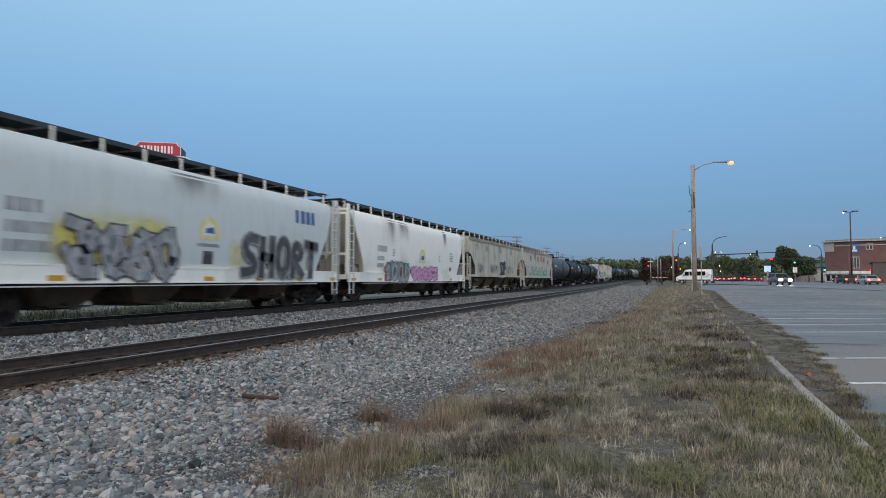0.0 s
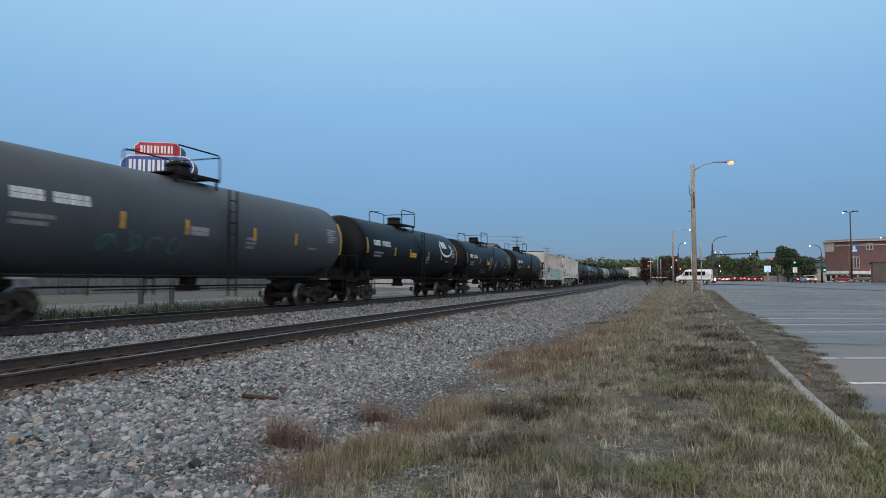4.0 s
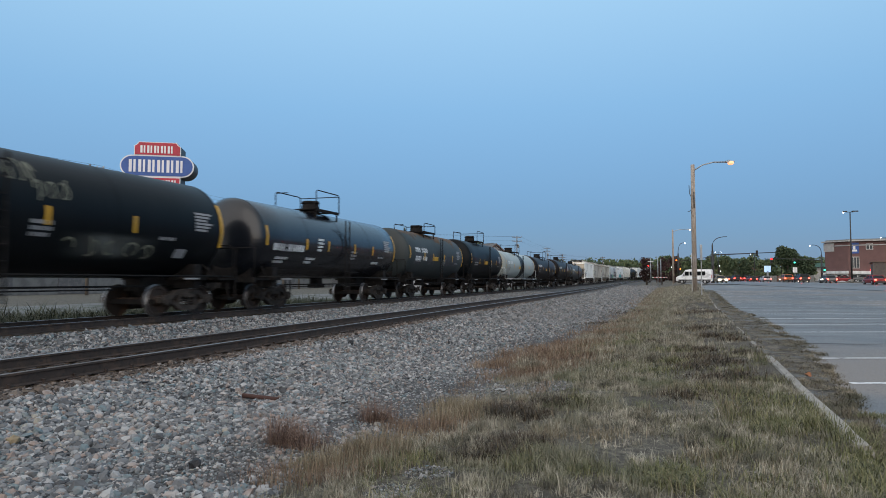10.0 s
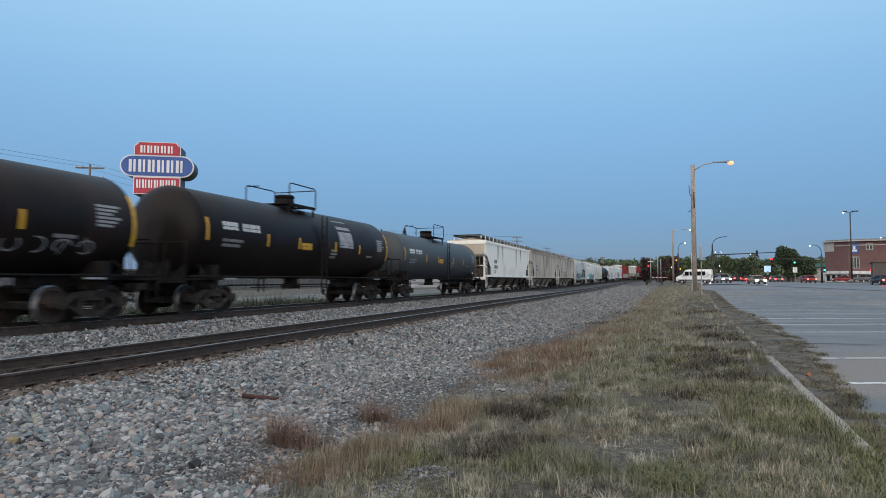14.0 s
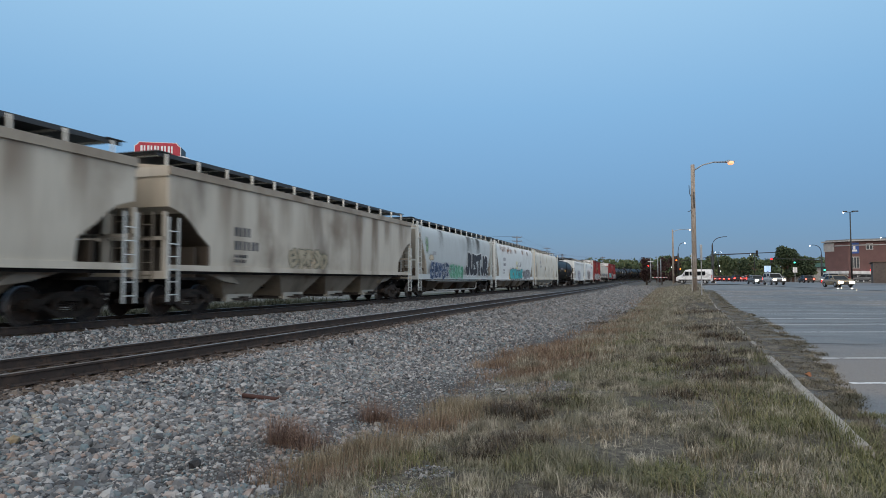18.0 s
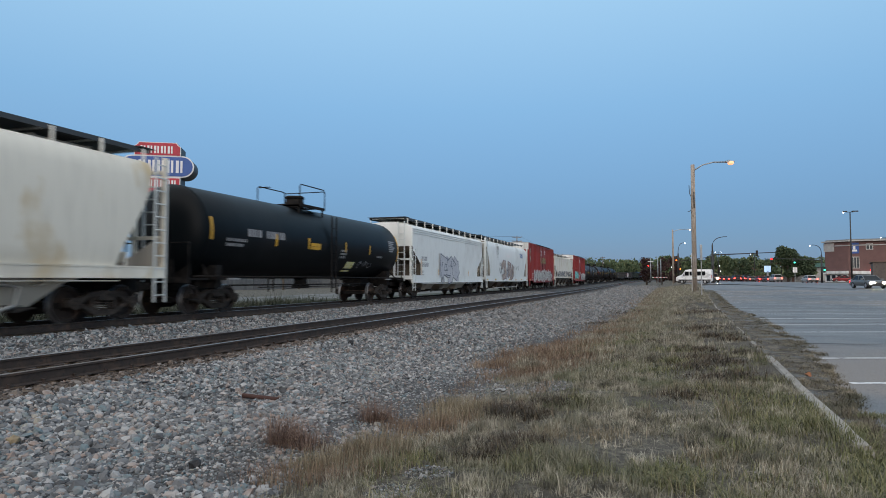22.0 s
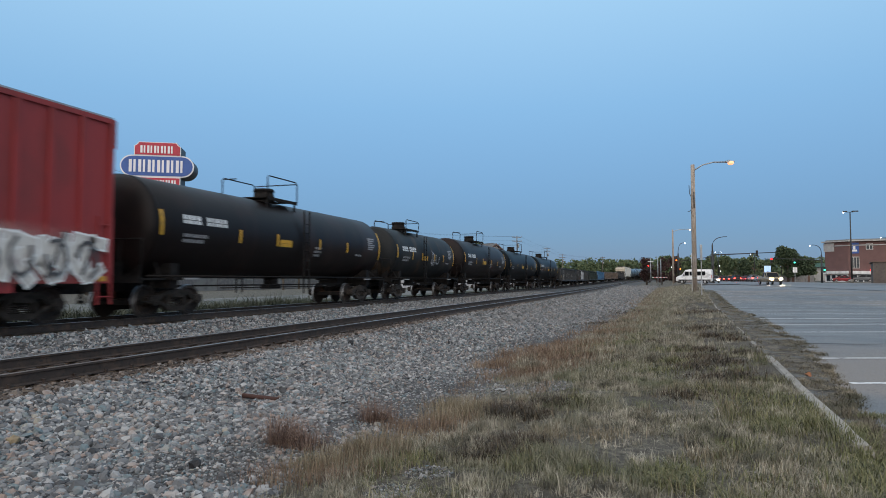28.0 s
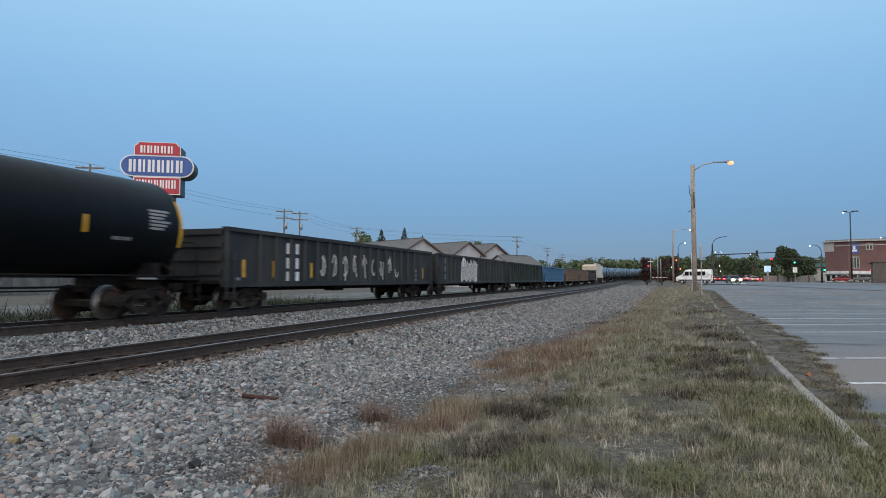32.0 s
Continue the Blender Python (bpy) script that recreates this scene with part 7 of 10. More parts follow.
def vehicle(kind, paint, label, head, tail):
    """A car facing +y: body skinned over cross sections, glasshouse, wheels, lamps."""
    o = new("car", None)
    tagged(o, label, "car", "cars on the street")
    if kind == "sedan":
        ln, wd, hood, roof, base, cab = 4.6, 0.9, 0.92, 1.45, 0.28, (-1.75, -1.05, 0.25, 1.15)
    elif kind == "suv":
        ln, wd, hood, roof, base, cab = 4.75, 0.95, 1.10, 1.76, 0.36, (-2.25, -2.0, 0.35, 1.15)
    else:
        ln, wd, hood, roof, base, cab = 5.7, 1.0, 1.22, 1.92, 0.45, (-0.75, -0.55, 0.85, 1.55)
    h = ln / 2
    bm = bmesh.new()
    secs = []
    for y, w, z0, z1 in ((-h, wd * 0.86, base + 0.12, hood - 0.08), (-h + 0.12, wd * 0.95, base, hood), (-h * 0.55, wd, base, hood + 0.02), (0, wd, base, hood), (h * 0.5, wd, base, hood - 0.02), (h - 0.25, wd * 0.95, base, hood - 0.12), (h, wd * 0.8, base + 0.1, hood - 0.28)):
        m = (z0 + z1) / 2
        secs.append([(-w * 0.9, y, z0), (w * 0.9, y, z0), (w, y, m - 0.1), (w, y, m + 0.08), (w * 0.9, y, z1), (-w * 0.9, y, z1), (-w, y, m + 0.08), (-w, y, m - 0.1)])
    rings(bm, secs, smooth=False)
    body = part("body", fixed(bm, "body"), paint, o)
    a, b, c, d = cab
    bm = bmesh.new()
    rings(bm, [[(-wd * 0.9, a, hood - 0.03), (wd * 0.9, a, hood - 0.03), (wd * 0.9, d, hood - 0.03), (-wd * 0.9, d, hood - 0.03)], [(-wd * 0.76, b, roof - 0.06), (wd * 0.76, b, roof - 0.06), (wd * 0.76, c, roof - 0.06), (-wd * 0.76, c, roof - 0.06)]])
    part("windows", fixed(bm, "windows"), M_GLASS, o)
    bm = bmesh.new()
    rings(bm, [[(-wd * 0.78, b - 0.04, roof - 0.07), (wd * 0.78, b - 0.04, roof - 0.07), (wd * 0.78, c + 0.04, roof - 0.07), (-wd * 0.78, c + 0.04, roof - 0.07)], [(-wd * 0.66, b + 0.08, roof), (wd * 0.66, b + 0.08, roof), (wd * 0.66, c - 0.1, roof), (-wd * 0.66, c - 0.1, roof)]])
    part("roof", fixed(bm, "roof"), paint, o)
    for s in (-1, 1):
        for y0, y1, x1 in ((a, b, 0), (d, c, 0), ((a + d) / 2, (b + c) / 2, 0)):
            part("roof_post", tubes(([(s * wd * 0.9, y0, hood - 0.05), (s * wd * 0.765, y1, roof - 0.05)], 0.045), n=5), paint, o)
        part("door", boxes((s * wd - 0.005, s * wd + 0.012, -0.35, 0.75, base + 0.15, hood - 0.2)), paint, o)
        part("mirror", boxes((s * (wd + 0.02), s * (wd + 0.2), d - 0.35, d - 0.2, hood, hood + 0.16)) if s > 0 else boxes((-wd - 0.2, -wd - 0.02, d - 0.35, d - 0.2, hood, hood + 0.16)), paint, o)
        for y in (-h * 0.6, h * 0.62):
            wh = part("wheel", shared("tyre", wheel_mesh), M_TYRE, o, "", pose(s * (wd - 0.1), y, 0.34))
            part("rim", shared("rim", lambda: fixed(tubes(([(-0.105, 0, 0), (0.105, 0, 0)], 0.2), n=12), "rim")), M_RIM, wh)
        part("headlamp", boxes((s * wd * 0.66 - 0.22, s * wd * 0.66 + 0.22, h - 0.12, h + 0.03, hood - 0.48, hood - 0.22)), head, o)
        part("tail_lamp", boxes((s * wd * 0.78 - 0.13, s * wd * 0.78 + 0.13, -h - 0.02, -h + 0.14, hood - 0.32, hood - 0.1)), tail, o)
    part("bumper", boxes((-wd * 0.85, wd * 0.85, h - 0.1, h + 0.05, base + 0.02, base + 0.22)), M_PLASTIC, o)
    part("bumper", boxes((-wd * 0.88, wd * 0.88, -h - 0.05, -h + 0.1, base + 0.02, base + 0.24)), M_PLASTIC, o)
    part("grille", boxes((-wd * 0.4, wd * 0.4, h - 0.05, h + 0.02, hood - 0.48, hood - 0.28)), M_PLASTIC, o)
    if kind == "pickup":
        part("cargo_bed", boxes((-wd * 0.85, wd * 0.85, -h + 0.15, -0.9, hood + 0.01, hood + 0.04)), M_PLASTIC, o)
    return o


def van():
    o = thing("van", "white high roofed passenger van parked by the crossing", "van", pose(6.5, 121.2, street_z(121), 0, 0, 78))
    bm = bmesh.new()
    secs = []
    for y, w, z0, z1 in ((-2.95, 0.92, 0.5, 2.35), (-2.85, 0.98, 0.42, 2.5), (0.6, 1.0, 0.42, 2.52), (1.35, 0.98, 0.42, 2.42), (2.0, 0.97, 0.42, 1.55), (2.7, 0.95, 0.42, 1.28), (2.98, 0.82, 0.5, 0.95)):
        secs.append([(-w * 0.95, y, z0), (w * 0.95, y, z0), (w, y, z0 + 0.3), (w * 0.98, y, z1 * 0.6 + 0.3), (w * 0.85, y, z1), (-w * 0.85, y, z1), (-w * 0.98, y, z1 * 0.6 + 0.3), (-w, y, z0 + 0.3)])
    rings(bm, secs)
    part("body", fixed(bm, "body"), V_VAN, o)
    for s in (-1, 1):
        for y0, y1 in ((-1.95, -1.3), (-1.22, -0.3), (-0.2, 0.62), (0.78, 1.42)):
            part("side_window", boxes((s * 0.995 - 0.03, s * 0.995 + 0.03, y0, y1, 1.42, 2.12)), M_GLASS, o)
        part("lower_trim", boxes((s * 1.0 - 0.01, s * 1.0 + 0.015, -2.8, 2.5, 0.5, 0.72)), M_PLASTIC, o)
        for y in (-1.85, 1.95):
            wh = part("wheel", shared("tyre", wheel_mesh), M_TYRE, o, "", pose(s * 0.92, y, 0.34))
            part("rim", shared("rim", lambda: None), M_RIM, wh)
        part("headlamp", boxes((s * 0.65 - 0.15, s * 0.65 + 0.15, 2.75, 2.95, 0.9, 1.1)), P_WHITE, o)
        part("tail_lamp", boxes((s * 0.9 - 0.06, s * 0.9 + 0.06, -2.98, -2.9, 1.0, 1.5)), P_RED, o)
        part("mirror", boxes((s * 1.15 - 0.1, s * 1.15 + 0.1, 1.5, 1.62, 1.3, 1.65)), M_PLASTIC, o)
    bm = bmesh.new()
    rings(bm, [[(-0.9, y, z), (0.9, y, z), (0.9, y + 0.05, z + 0.03), (-0.9, y + 0.05, z + 0.03)] for y, z in ((1.43, 2.31), (1.94, 1.63))])
    part("windscreen", fixed(bm, "windscreen"), M_GLASS, o)
    return o


CARS_IN = []
for kind, paint, lab, head, rows in (
    ("suv", V_SILVER, "silver estate car with lit headlamps driving on the street", E_HEADCOOL, ((0, 36.0), (1, 44.4), (2, 54.3), (3, 63.4), (5, 84))),
    ("sedan", V_TAN, "tan sedan with lit headlamps driving on the street", E_HEAD, ((8.5, -0.6), (9.5, 2.0), (10.5, 6.0), (11.5, 11.7), (12.5, 16.9), (13.5, 22.5), (14.5, 28.9), (16.5, 42.6), (17, 47.0), (18, 54.8), (19, 63.8), (21, 84))),
    ("suv", V_WHITE, "white sport utility car with dim headlamps driving on the street", E_WARMWHITE, ((12.5, 1.5), (13.5, 4.0), (14.5, 9.1), (16.5, 20.7), (17.5, 28.4), (18.5, 39.1), (19.5, 49.3), (20.5, 60.4), (22, 78))),
    ("sedan", V_SILVER, "silver sedan with lit headlamps driving on the street", E_HEAD, ((14, -4.0), (16.5, 13.5), (18, 25.5), (19, 34.0), (20, 42.8), (21, 51.9), (22, 62.0), (24, 84))),
    ("pickup", V_TAN, "tan pickup truck with bright headlamps driving on the street", E_HEAD, ((23, -1.0), (24, 2.2), (25, 6.8), (25.5, 9.9), (27.5, 27.3), (28.5, 36.7), (29.5, 47.5), (30.5, 59.7), (31, 65.2), (32, 77))),
    ("sedan", V_SILVER, "silver sedan with small lit headlamps at the junction", E_HEAD, ((28, -2.0), (28.5, -0.5), (29.5, 3.0), (30.5, 6.8), (31.5, 10.6), (32, 12.8)))):
    CARS_IN.append((vehicle(kind, paint, lab, head, E_TAILDIM), rows))
CARS_OUT = []
for kind, paint, lab, rows in (
    ("sedan", V_WHITE, "white sedan with lit tail lamps driving away", ((0, -1.2), (1, 6.5), (2, 14.2), (3, 21.2), (6, 35.5), (7, 41.0), (9, 53), (14, 70), (22, 88), (32, 112))),
    ("sedan", V_DARK, "dark sedan with lit tail lamps driving away", ((0, 7.5), (1, 14.2), (2, 21.5), (3, 28.8), (6, 42.5), (7, 53.9), (12, 74), (20, 92), (32, 118))),
    ("suv", V_ORANGE, "copper orange sport utility car with lit tail lamps", ((5.5, -4.3), (6, 1.9), (7, 12.9), (8, 23.1), (9.5, 37.2), (11.5, 51.5), (14.5, 65.5), (22, 84), (32, 106))),
    ("suv", V_DARK, "dark sport utility car with lit tail lamps", ((6.5, -5.4), (7, -0.2), (8, 10.8), (9.5, 26.3), (11.5, 42.5), (13.5, 56.4), (16, 66), (24, 82), (32, 100))),
    ("sedan", V_SILVER, "silver sedan with lit tail lamps", ((7.5, -6.2), (8.5, 3.1), (9.5, 11.5), (11.5, 29.1), (13.5, 45.5), (16.5, 60), (24, 76), (32, 94))),
    ("sedan", V_RED, "red sedan with lit tail lamps", ((9.5, -6.5), (10.5, -0.4), (12.5, 15.6), (14.5, 29.8), (16.5, 42.1), (20, 57), (26, 72), (32, 88))),
    ("sedan", V_DARK, "dark sedan with tail lamps driving away", ((14, -6.2), (14.5, -3.1), (16.5, 15.0), (18, 27.7), (20.5, 47.0), (24, 62), (32, 82))),
    ("suv", V_WHITE, "white sport utility car with tail lamps driving away", ((16, -4.6), (17, 3.7), (18, 15.0), (19, 24.0), (20.5, 38.8), (23, 54), (28, 70), (32, 76))),
    ("sedan", V_WHITE, "white sedan with bright tail lamps driving away", ((19, -5.2), (20, 5.3), (21, 15.6), (22, 25.7), (23.5, 39.6), (24.5, 49.1), (28, 64), (32, 70)))):
    CARS_OUT.append((vehicle(kind, paint, lab, P_WHITE, E_TAIL), rows))
rng = random.Random(5)
for k in range(20):
    proto = CARS_OUT[(1, 3, 5, 1, 4)[k % 5]][0]
    u = 74 + 7.0 * (k // 2) + rng.uniform(-1, 1)
    q = copy_thing(proto, lane(LANE_OUT, u, -3.3 if k % 2 else 3.3))
    q["label"] = "car waiting in the queue with lit tail lamps"
CACHE["rim"] = CACHE.get("rim")
van()
for k, (x, y, paint, kind, turn) in enumerate(((48.4, 182.0, V_SILVER, "suv", 80), (43.6, 181.0, V_RED, "sedan", 95), (38.2, 201.0, V_WHITE, "suv", 70), (34.9, 196.0, V_DARK, "sedan", 100))):
    q = vehicle(kind, paint, "parked car standing before the brick building", P_WHITE, P_RED)
    q.matrix_basis = pose(x, y, street_z(y), 0, 0, turn)

# ---- the rental yard's sign ----
M_SIGNRED = mat("red sign face", (0.42, 0.02, 0.045), 0.5, 0, [((0.34, 0.02, 0.04), 3, 0.45, 0.65, ONE)])
M_SIGNBLUE = mat("blue sign face", (0.03, 0.09, 0.32), 0.5, 0, [((0.025, 0.075, 0.27), 3, 0.45, 0.65, ONE)])
M_SIGNDARK = mat("dark sign cabinet", (0.02, 0.024, 0.028), 0.5)
M_SIGNWHITE = mat("white sign letters", (0.7, 0.7, 0.72), 0.5)


def outline(name, pts, y0, y1, material, parent, label=""):
    """A flat shape (x, z points) with thickness from y0 to y1."""
    bm = bmesh.new()
    rings(bm, [[(x, y, z) for x, z in pts] for y in (y0, y1)])
    return part(name, fixed(bm, name), material, parent, label)


def pill(w, h, n=10):
    r = h / 2
    return [(w / 2 - r + r * math.sin(a), -r * math.cos(a)) for a in [math.pi * k / n for k in range(n + 1)]] + [(-w / 2 + r - r * math.sin(a), r * math.cos(a)) for a in [math.pi * k / n for k in range(n + 1)]]


def notched(w, h, c):
    return [(-w / 2, -h / 2), (w / 2, -h / 2), (w / 2, h / 2 - c), (w / 2 - c * 0.35, h / 2 - c * 0.8), (w / 2 - c * 0.8, h / 2 - c * 0.35), (w / 2 - c, h / 2), (-w / 2 + c, h / 2), (-w / 2 + c * 0.8, h / 2 - c * 0.35), (-w / 2 + c * 0.35, h / 2 - c * 0.8), (-w / 2, h / 2 - c)]


def slab_letters(parent, n, w, h, z, y, material):
    """Plain upright bars in place of the letters."""
    pitch = w / n
    for k in range(n):
        x0 = -w / 2 + pitch * k
        a = pitch * 0.78
        bm = boxes((x0, x0 + a * 0.4, y - 0.01, y, z - h / 2, z + h / 2))
        part("letter_bar", boxes((x0 + a * 0.62, x0 + a * 0.92, y - 0.01, y, z - h / 2, z + h / 2)), material, parent)
        part("letter_bar", bm, material, parent)


sg = thing("shop_sign", "tall red and blue rental yard sign on dark steel posts", "sign", pose(-29.62, 32.2, -0.1, 0, 0, 30))
for x in (-0.9, 0.9):
    part("post", boxes((x - 0.12, x + 0.12, 0.1, 0.5, 0, 10)), M_SIGNDARK, sg)
for nm, pts, z, m in (("upper_cabinet", notched(2.75, 0.86, 0.26), 9.92, M_SIGNRED), ("middle_cabinet", pill(4.35, 1.36), 8.83, M_SIGNBLUE), ("lower_cabinet", notched(2.75, 1.1, 0.01), 7.6, M_SIGNRED)):
    sh = [(x, zz + z) for x, zz in pts]
    cab = outline(nm, sh, -0.15, 1.35, M_SIGNDARK, sg)
    outline("white_edge", sh, -0.19, -0.152, M_SIGNWHITE, cab)
    outline("face", [(x * 0.965, (zz - z) * 0.90 + z) for x, zz in sh], -0.215, -0.192, m, cab)
slab_letters(sg, 5, 2.0, 0.46, 9.88, -0.22, M_SIGNWHITE)
slab_letters(sg, 6, 3.3, 0.78, 8.83, -0.22, M_SIGNWHITE)
slab_letters(sg, 7, 2.4, 0.52, 7.7, -0.22, M_SIGNWHITE)

M_BANKSOIL = ramp_by("rough bank grass", [(0.25, (0.018, 0.022, 0.013)), (0.5, (0.035, 0.042, 0.024)), (0.75, (0.06, 0.065, 0.04))], 3, 0.95, 0.8, 20, island=False)
# ---- houses and yard beyond the train ----
M_SIDING = mat("pale siding", (0.42, 0.42, 0.44), 0.8, 0, [((0.34, 0.34, 0.36), 1.2, 0.45, 0.65, STREAK)])
M_SHINGLE = mat("grey roof shingles", (0.10, 0.10, 0.105), 0.9, 0, [((0.15, 0.145, 0.14), 2, 0.45, 0.65, ONE)])
M_EAVE = mat("brown eaves", (0.12, 0.075, 0.06), 0.8)
M_PANE = mat("window pane", (0.03, 0.04, 0.05), 0.08)
# brick lightened towards pink: the haze of distance is mixed into it
M_BRICK = mat("red brick", (0.14, 0.082, 0.078), 0.9, 0, [((0.165, 0.095, 0.09), 0.6, 0.4, 0.65, ONE), ((0.135, 0.066, 0.06), 6, 0.5, 0.7, (1, 1, 3))])
M_STUCCO = mat("cream stucco", (0.40, 0.395, 0.385), 0.85, 0, [((0.33, 0.325, 0.315), 1, 0.45, 0.65, ONE)])
M_GREYTRIM = mat("grey parapet metal", (0.2, 0.2, 0.2), 0.7, 0, [((0.15, 0.15, 0.15), 1, 0.45, 0.65, ONE)])
M_WINGWALL = mat("grey brown block wall", (0.1, 0.083, 0.077), 0.9, 0, [((0.12, 0.1, 0.09), 0.8, 0.4, 0.6, ONE), ((0.07, 0.06, 0.055), 5, 0.5, 0.7, ONE)])
M_BROWNWALL = mat("brown block wall", (0.14, 0.085, 0.065), 0.9, 0, [((0.11, 0.07, 0.055), 0.8, 0.4, 0.6, ONE)])
M_GREENROOF = mat("green metal roof", (0.06, 0.15, 0.135), 0.5, 0.2)
M_WHITEWALL = mat("white yard wall", (0.15, 0.15, 0.148), 0.85, 0, [((0.10, 0.10, 0.10), 1, 0.45, 0.65, ONE)])


def house(m, w, d, eave, ridge, label):
    """Gabled house, gable towards -y: walls, two roof slopes, eaves, windows, chimneyless."""
    o = thing("house", label, "house", m)
    bm = bmesh.new()
    rings(bm, [[(-w / 2, y, 0), (w / 2, y, 0), (w / 2, y, eave), (0, y, ridge), (-w / 2, y, eave)] for y in (0, d)])
    part("wall", fixed(bm, "wall"), M_SIDING, o)
    for s in (-1, 1):
        sl = [(0, ridge + 0.02), (s * (w / 2 + 0.5), eave - 0.12), (s * (w / 2 + 0.5), eave + 0.06), (0, ridge + 0.24)]
        outline("roof_slope", sl, -0.5, d + 0.5, M_SHINGLE, o)
        outline("barge_board", [(0, ridge - 0.1), (s * (w / 2 + 0.5), eave - 0.3), (s * (w / 2 + 0.5), eave - 0.06), (0, ridge + 0.2)], -0.56, -0.505, M_EAVE, o)
    for x in (-w * 0.22, w * 0.22):
        for z in (1.2, 4.0):
            if z + 1.2 < eave:
                wi = part("window", boxes((x - 0.55, x + 0.55, -0.05, 0.02, z, z + 1.3)), P_WHITE, o)
                part("pane", boxes((x - 0.45, x + 0.45, -0.065, -0.052, z + 0.1, z + 1.2)), M_PANE, wi)
    part("ridge_vent", boxes((-0.12, 0.12, 0.5, d - 0.5, ridge + 0.22, ridge + 0.32)), M_SHINGLE, o)
    return o


house(pose(-41.6, 112.6, 0.2, 0, 0, 58), 8.5, 22, 6.6, 9.1, "pale house with a long grey shingled roof")
house(pose(-35.0, 121.0, 0.2, 0, 0, 58), 8.0, 17, 6.2, 8.8, "pale house with a grey roof and brown eaves")
house(pose(-31.2, 127.5, 0.2, 0, 0, 58), 8.0, 16, 6.2, 8.7, "white house with a dark roof edge")
house(pose(-25.0, 131.5, 0.4, 0, 0, 150), 6.0, 9, 4.2, 6.0, "small white outbuilding with a grey roof")
shed = thing("yard_shed", "long low white shed behind the tracks", "shed", pose(-62, 60, 0.1, 0, 0, 0))
part("wall", boxes((-3, 3, -22, 60, 0, 2.6)), M_WHITEWALL, shed)
part("roof", boxes((-3.4, 3.4, -22.4, 60.4, 2.6, 2.8)), M_SHINGLE, shed)
for k in range(9):
    part("shed_door", boxes((3.0, 3.05, -18 + 8.5 * k, -14.5 + 8.5 * k, 0.1, 2.3)), M_SHINGLE, shed)
strip("far_verge", lambda y: -25 + 0 * y, lambda y: -17.7 + bend(y), seq(-60, 140, 5), M_BANKSOIL, "dull green rough grass beyond the tracks", "grass", 0.02)
strip("yard_street", lambda y: -34 + 0 * y, lambda y: -25 + 0 * y, seq(-60, 140, 10), M_YARD, "pale gravel street behind the tracks", "road", 0.03)

# ---- overhead line poles ----
POLES = ((-52.3, 47.9, 12.9, 2.6), (-52.5, 82.7, 12.2, 2.4), (-55.6, 92.2, 12.9, 2.6), (-57.7, 117.8, 12.4, 2.6), (-32.9, 157.7, 12.7, 2.4), (-35.4, 220.1, 12.9, 2.4), (-33.2, 241.9, 11.4, 2.4), (-20.0, 262.0, 11.0, 2.2))
for x, y, h, aw in POLES:
    o = thing("utility_pole", "dark timber utility pole with crossarms and insulators", "utility pole", pose(x, y, 0.0, 0, 0, 28), "utility poles beyond the train")
    part("pole", tubes(([(0, 0, 0), (0, 0, h)], [0.17, 0.11]), n=8), M_FARPOLE, o)
    for k, z in enumerate((h - 0.35, h - 1.35)):
        arm = part("crossarm", boxes((-aw / 2, aw / 2, -0.06, 0.06, z - 0.07, z + 0.07)), M_FARPOLE, o)
        for q in (-0.95, -0.5, 0.5, 0.95):
            part("insulator", boxes((q * aw / 2 - 0.05, q * aw / 2 + 0.05, -0.05, 0.05, z + 0.07, z + 0.22)), M_GALV, arm)
    part("transformer", tubes(([(0.28, -0.25, h - 3.0), (0.28, -0.25, h - 2.1)], 0.22), n=10), M_GALV, o)


def wire(a, b, sag, label):
    pts = [(a[0] + (b[0] - a[0]) * k / 10, a[1] + (b[1] - a[1]) * k / 10, a[2] + (b[2] - a[2]) * k / 10 - sag * 4 * (k / 10) * (1 - k / 10)) for k in range(11)]
    o = new("power_line", fixed(tubes((pts, 0.011), n=4), "wire"))
    o.data.materials.append(M_WIRE)
    return tagged(o, label, "cable", "power lines")


for (x0, y0, h0, a0), (x1, y1, h1, a1) in zip(POLES[:-1], POLES[1:]):
    for dx, dz in ((-1.0, -0.13), (1.0, -0.13), (0.5, -1.13)):
        wire((x0 + dx, y0, h0 + dz), (x1 + dx, y1, h1 + dz), 0.5, "thin sagging power line between timber poles")
for dx, dz in ((-1.0, -0.13), (1.0, -0.13)):
    wire((-52.3 + dx, -20, 12.6 + dz), (-52.3 + dx, 47.9, 12.9 + dz), 0.6, "thin sagging power line between timber poles")

# ---- brick building across the junction ----
bl = thing("brick_building", "three storey red brick building with a pale cornice and shop fronts", "building", pose(42.8, 193.1, 0.7, 0, 0, 0))
corner = [(0, 0), (4.2, -4.6), (34, -12.5), (38, 8), (10, 18)]


def prism(pts, z0, z1):
    bm = bmesh.new()
    rings(bm, [[(x, y, z) for x, y in pts] for z in (z0, z1)])
    return fixed(bm, "prism")


part("wall", prism(corner, 0, 10.8), M_BRICK, bl)
part("cornice", prism([(-0.9, -0.2), (4.0, -5.6), (34.4, -13.6), (39, 8.4), (10, 19)], 10.8, 11.1), M_STUCCO, bl, "projecting pale cornice")
part("parapet", prism([(0.2, 0), (4.4, -4.2), (34, -12), (38, 8), (10, 18)], 11.1, 11.42), M_GREYTRIM, bl)
part("corner_panel", prism([(-0.25, 0.1), (1.65, -2.03), (1.95, -1.8), (0.3, 0.4)], 8.4, 10.6), M_STUCCO, bl, "cream stucco corner panel")
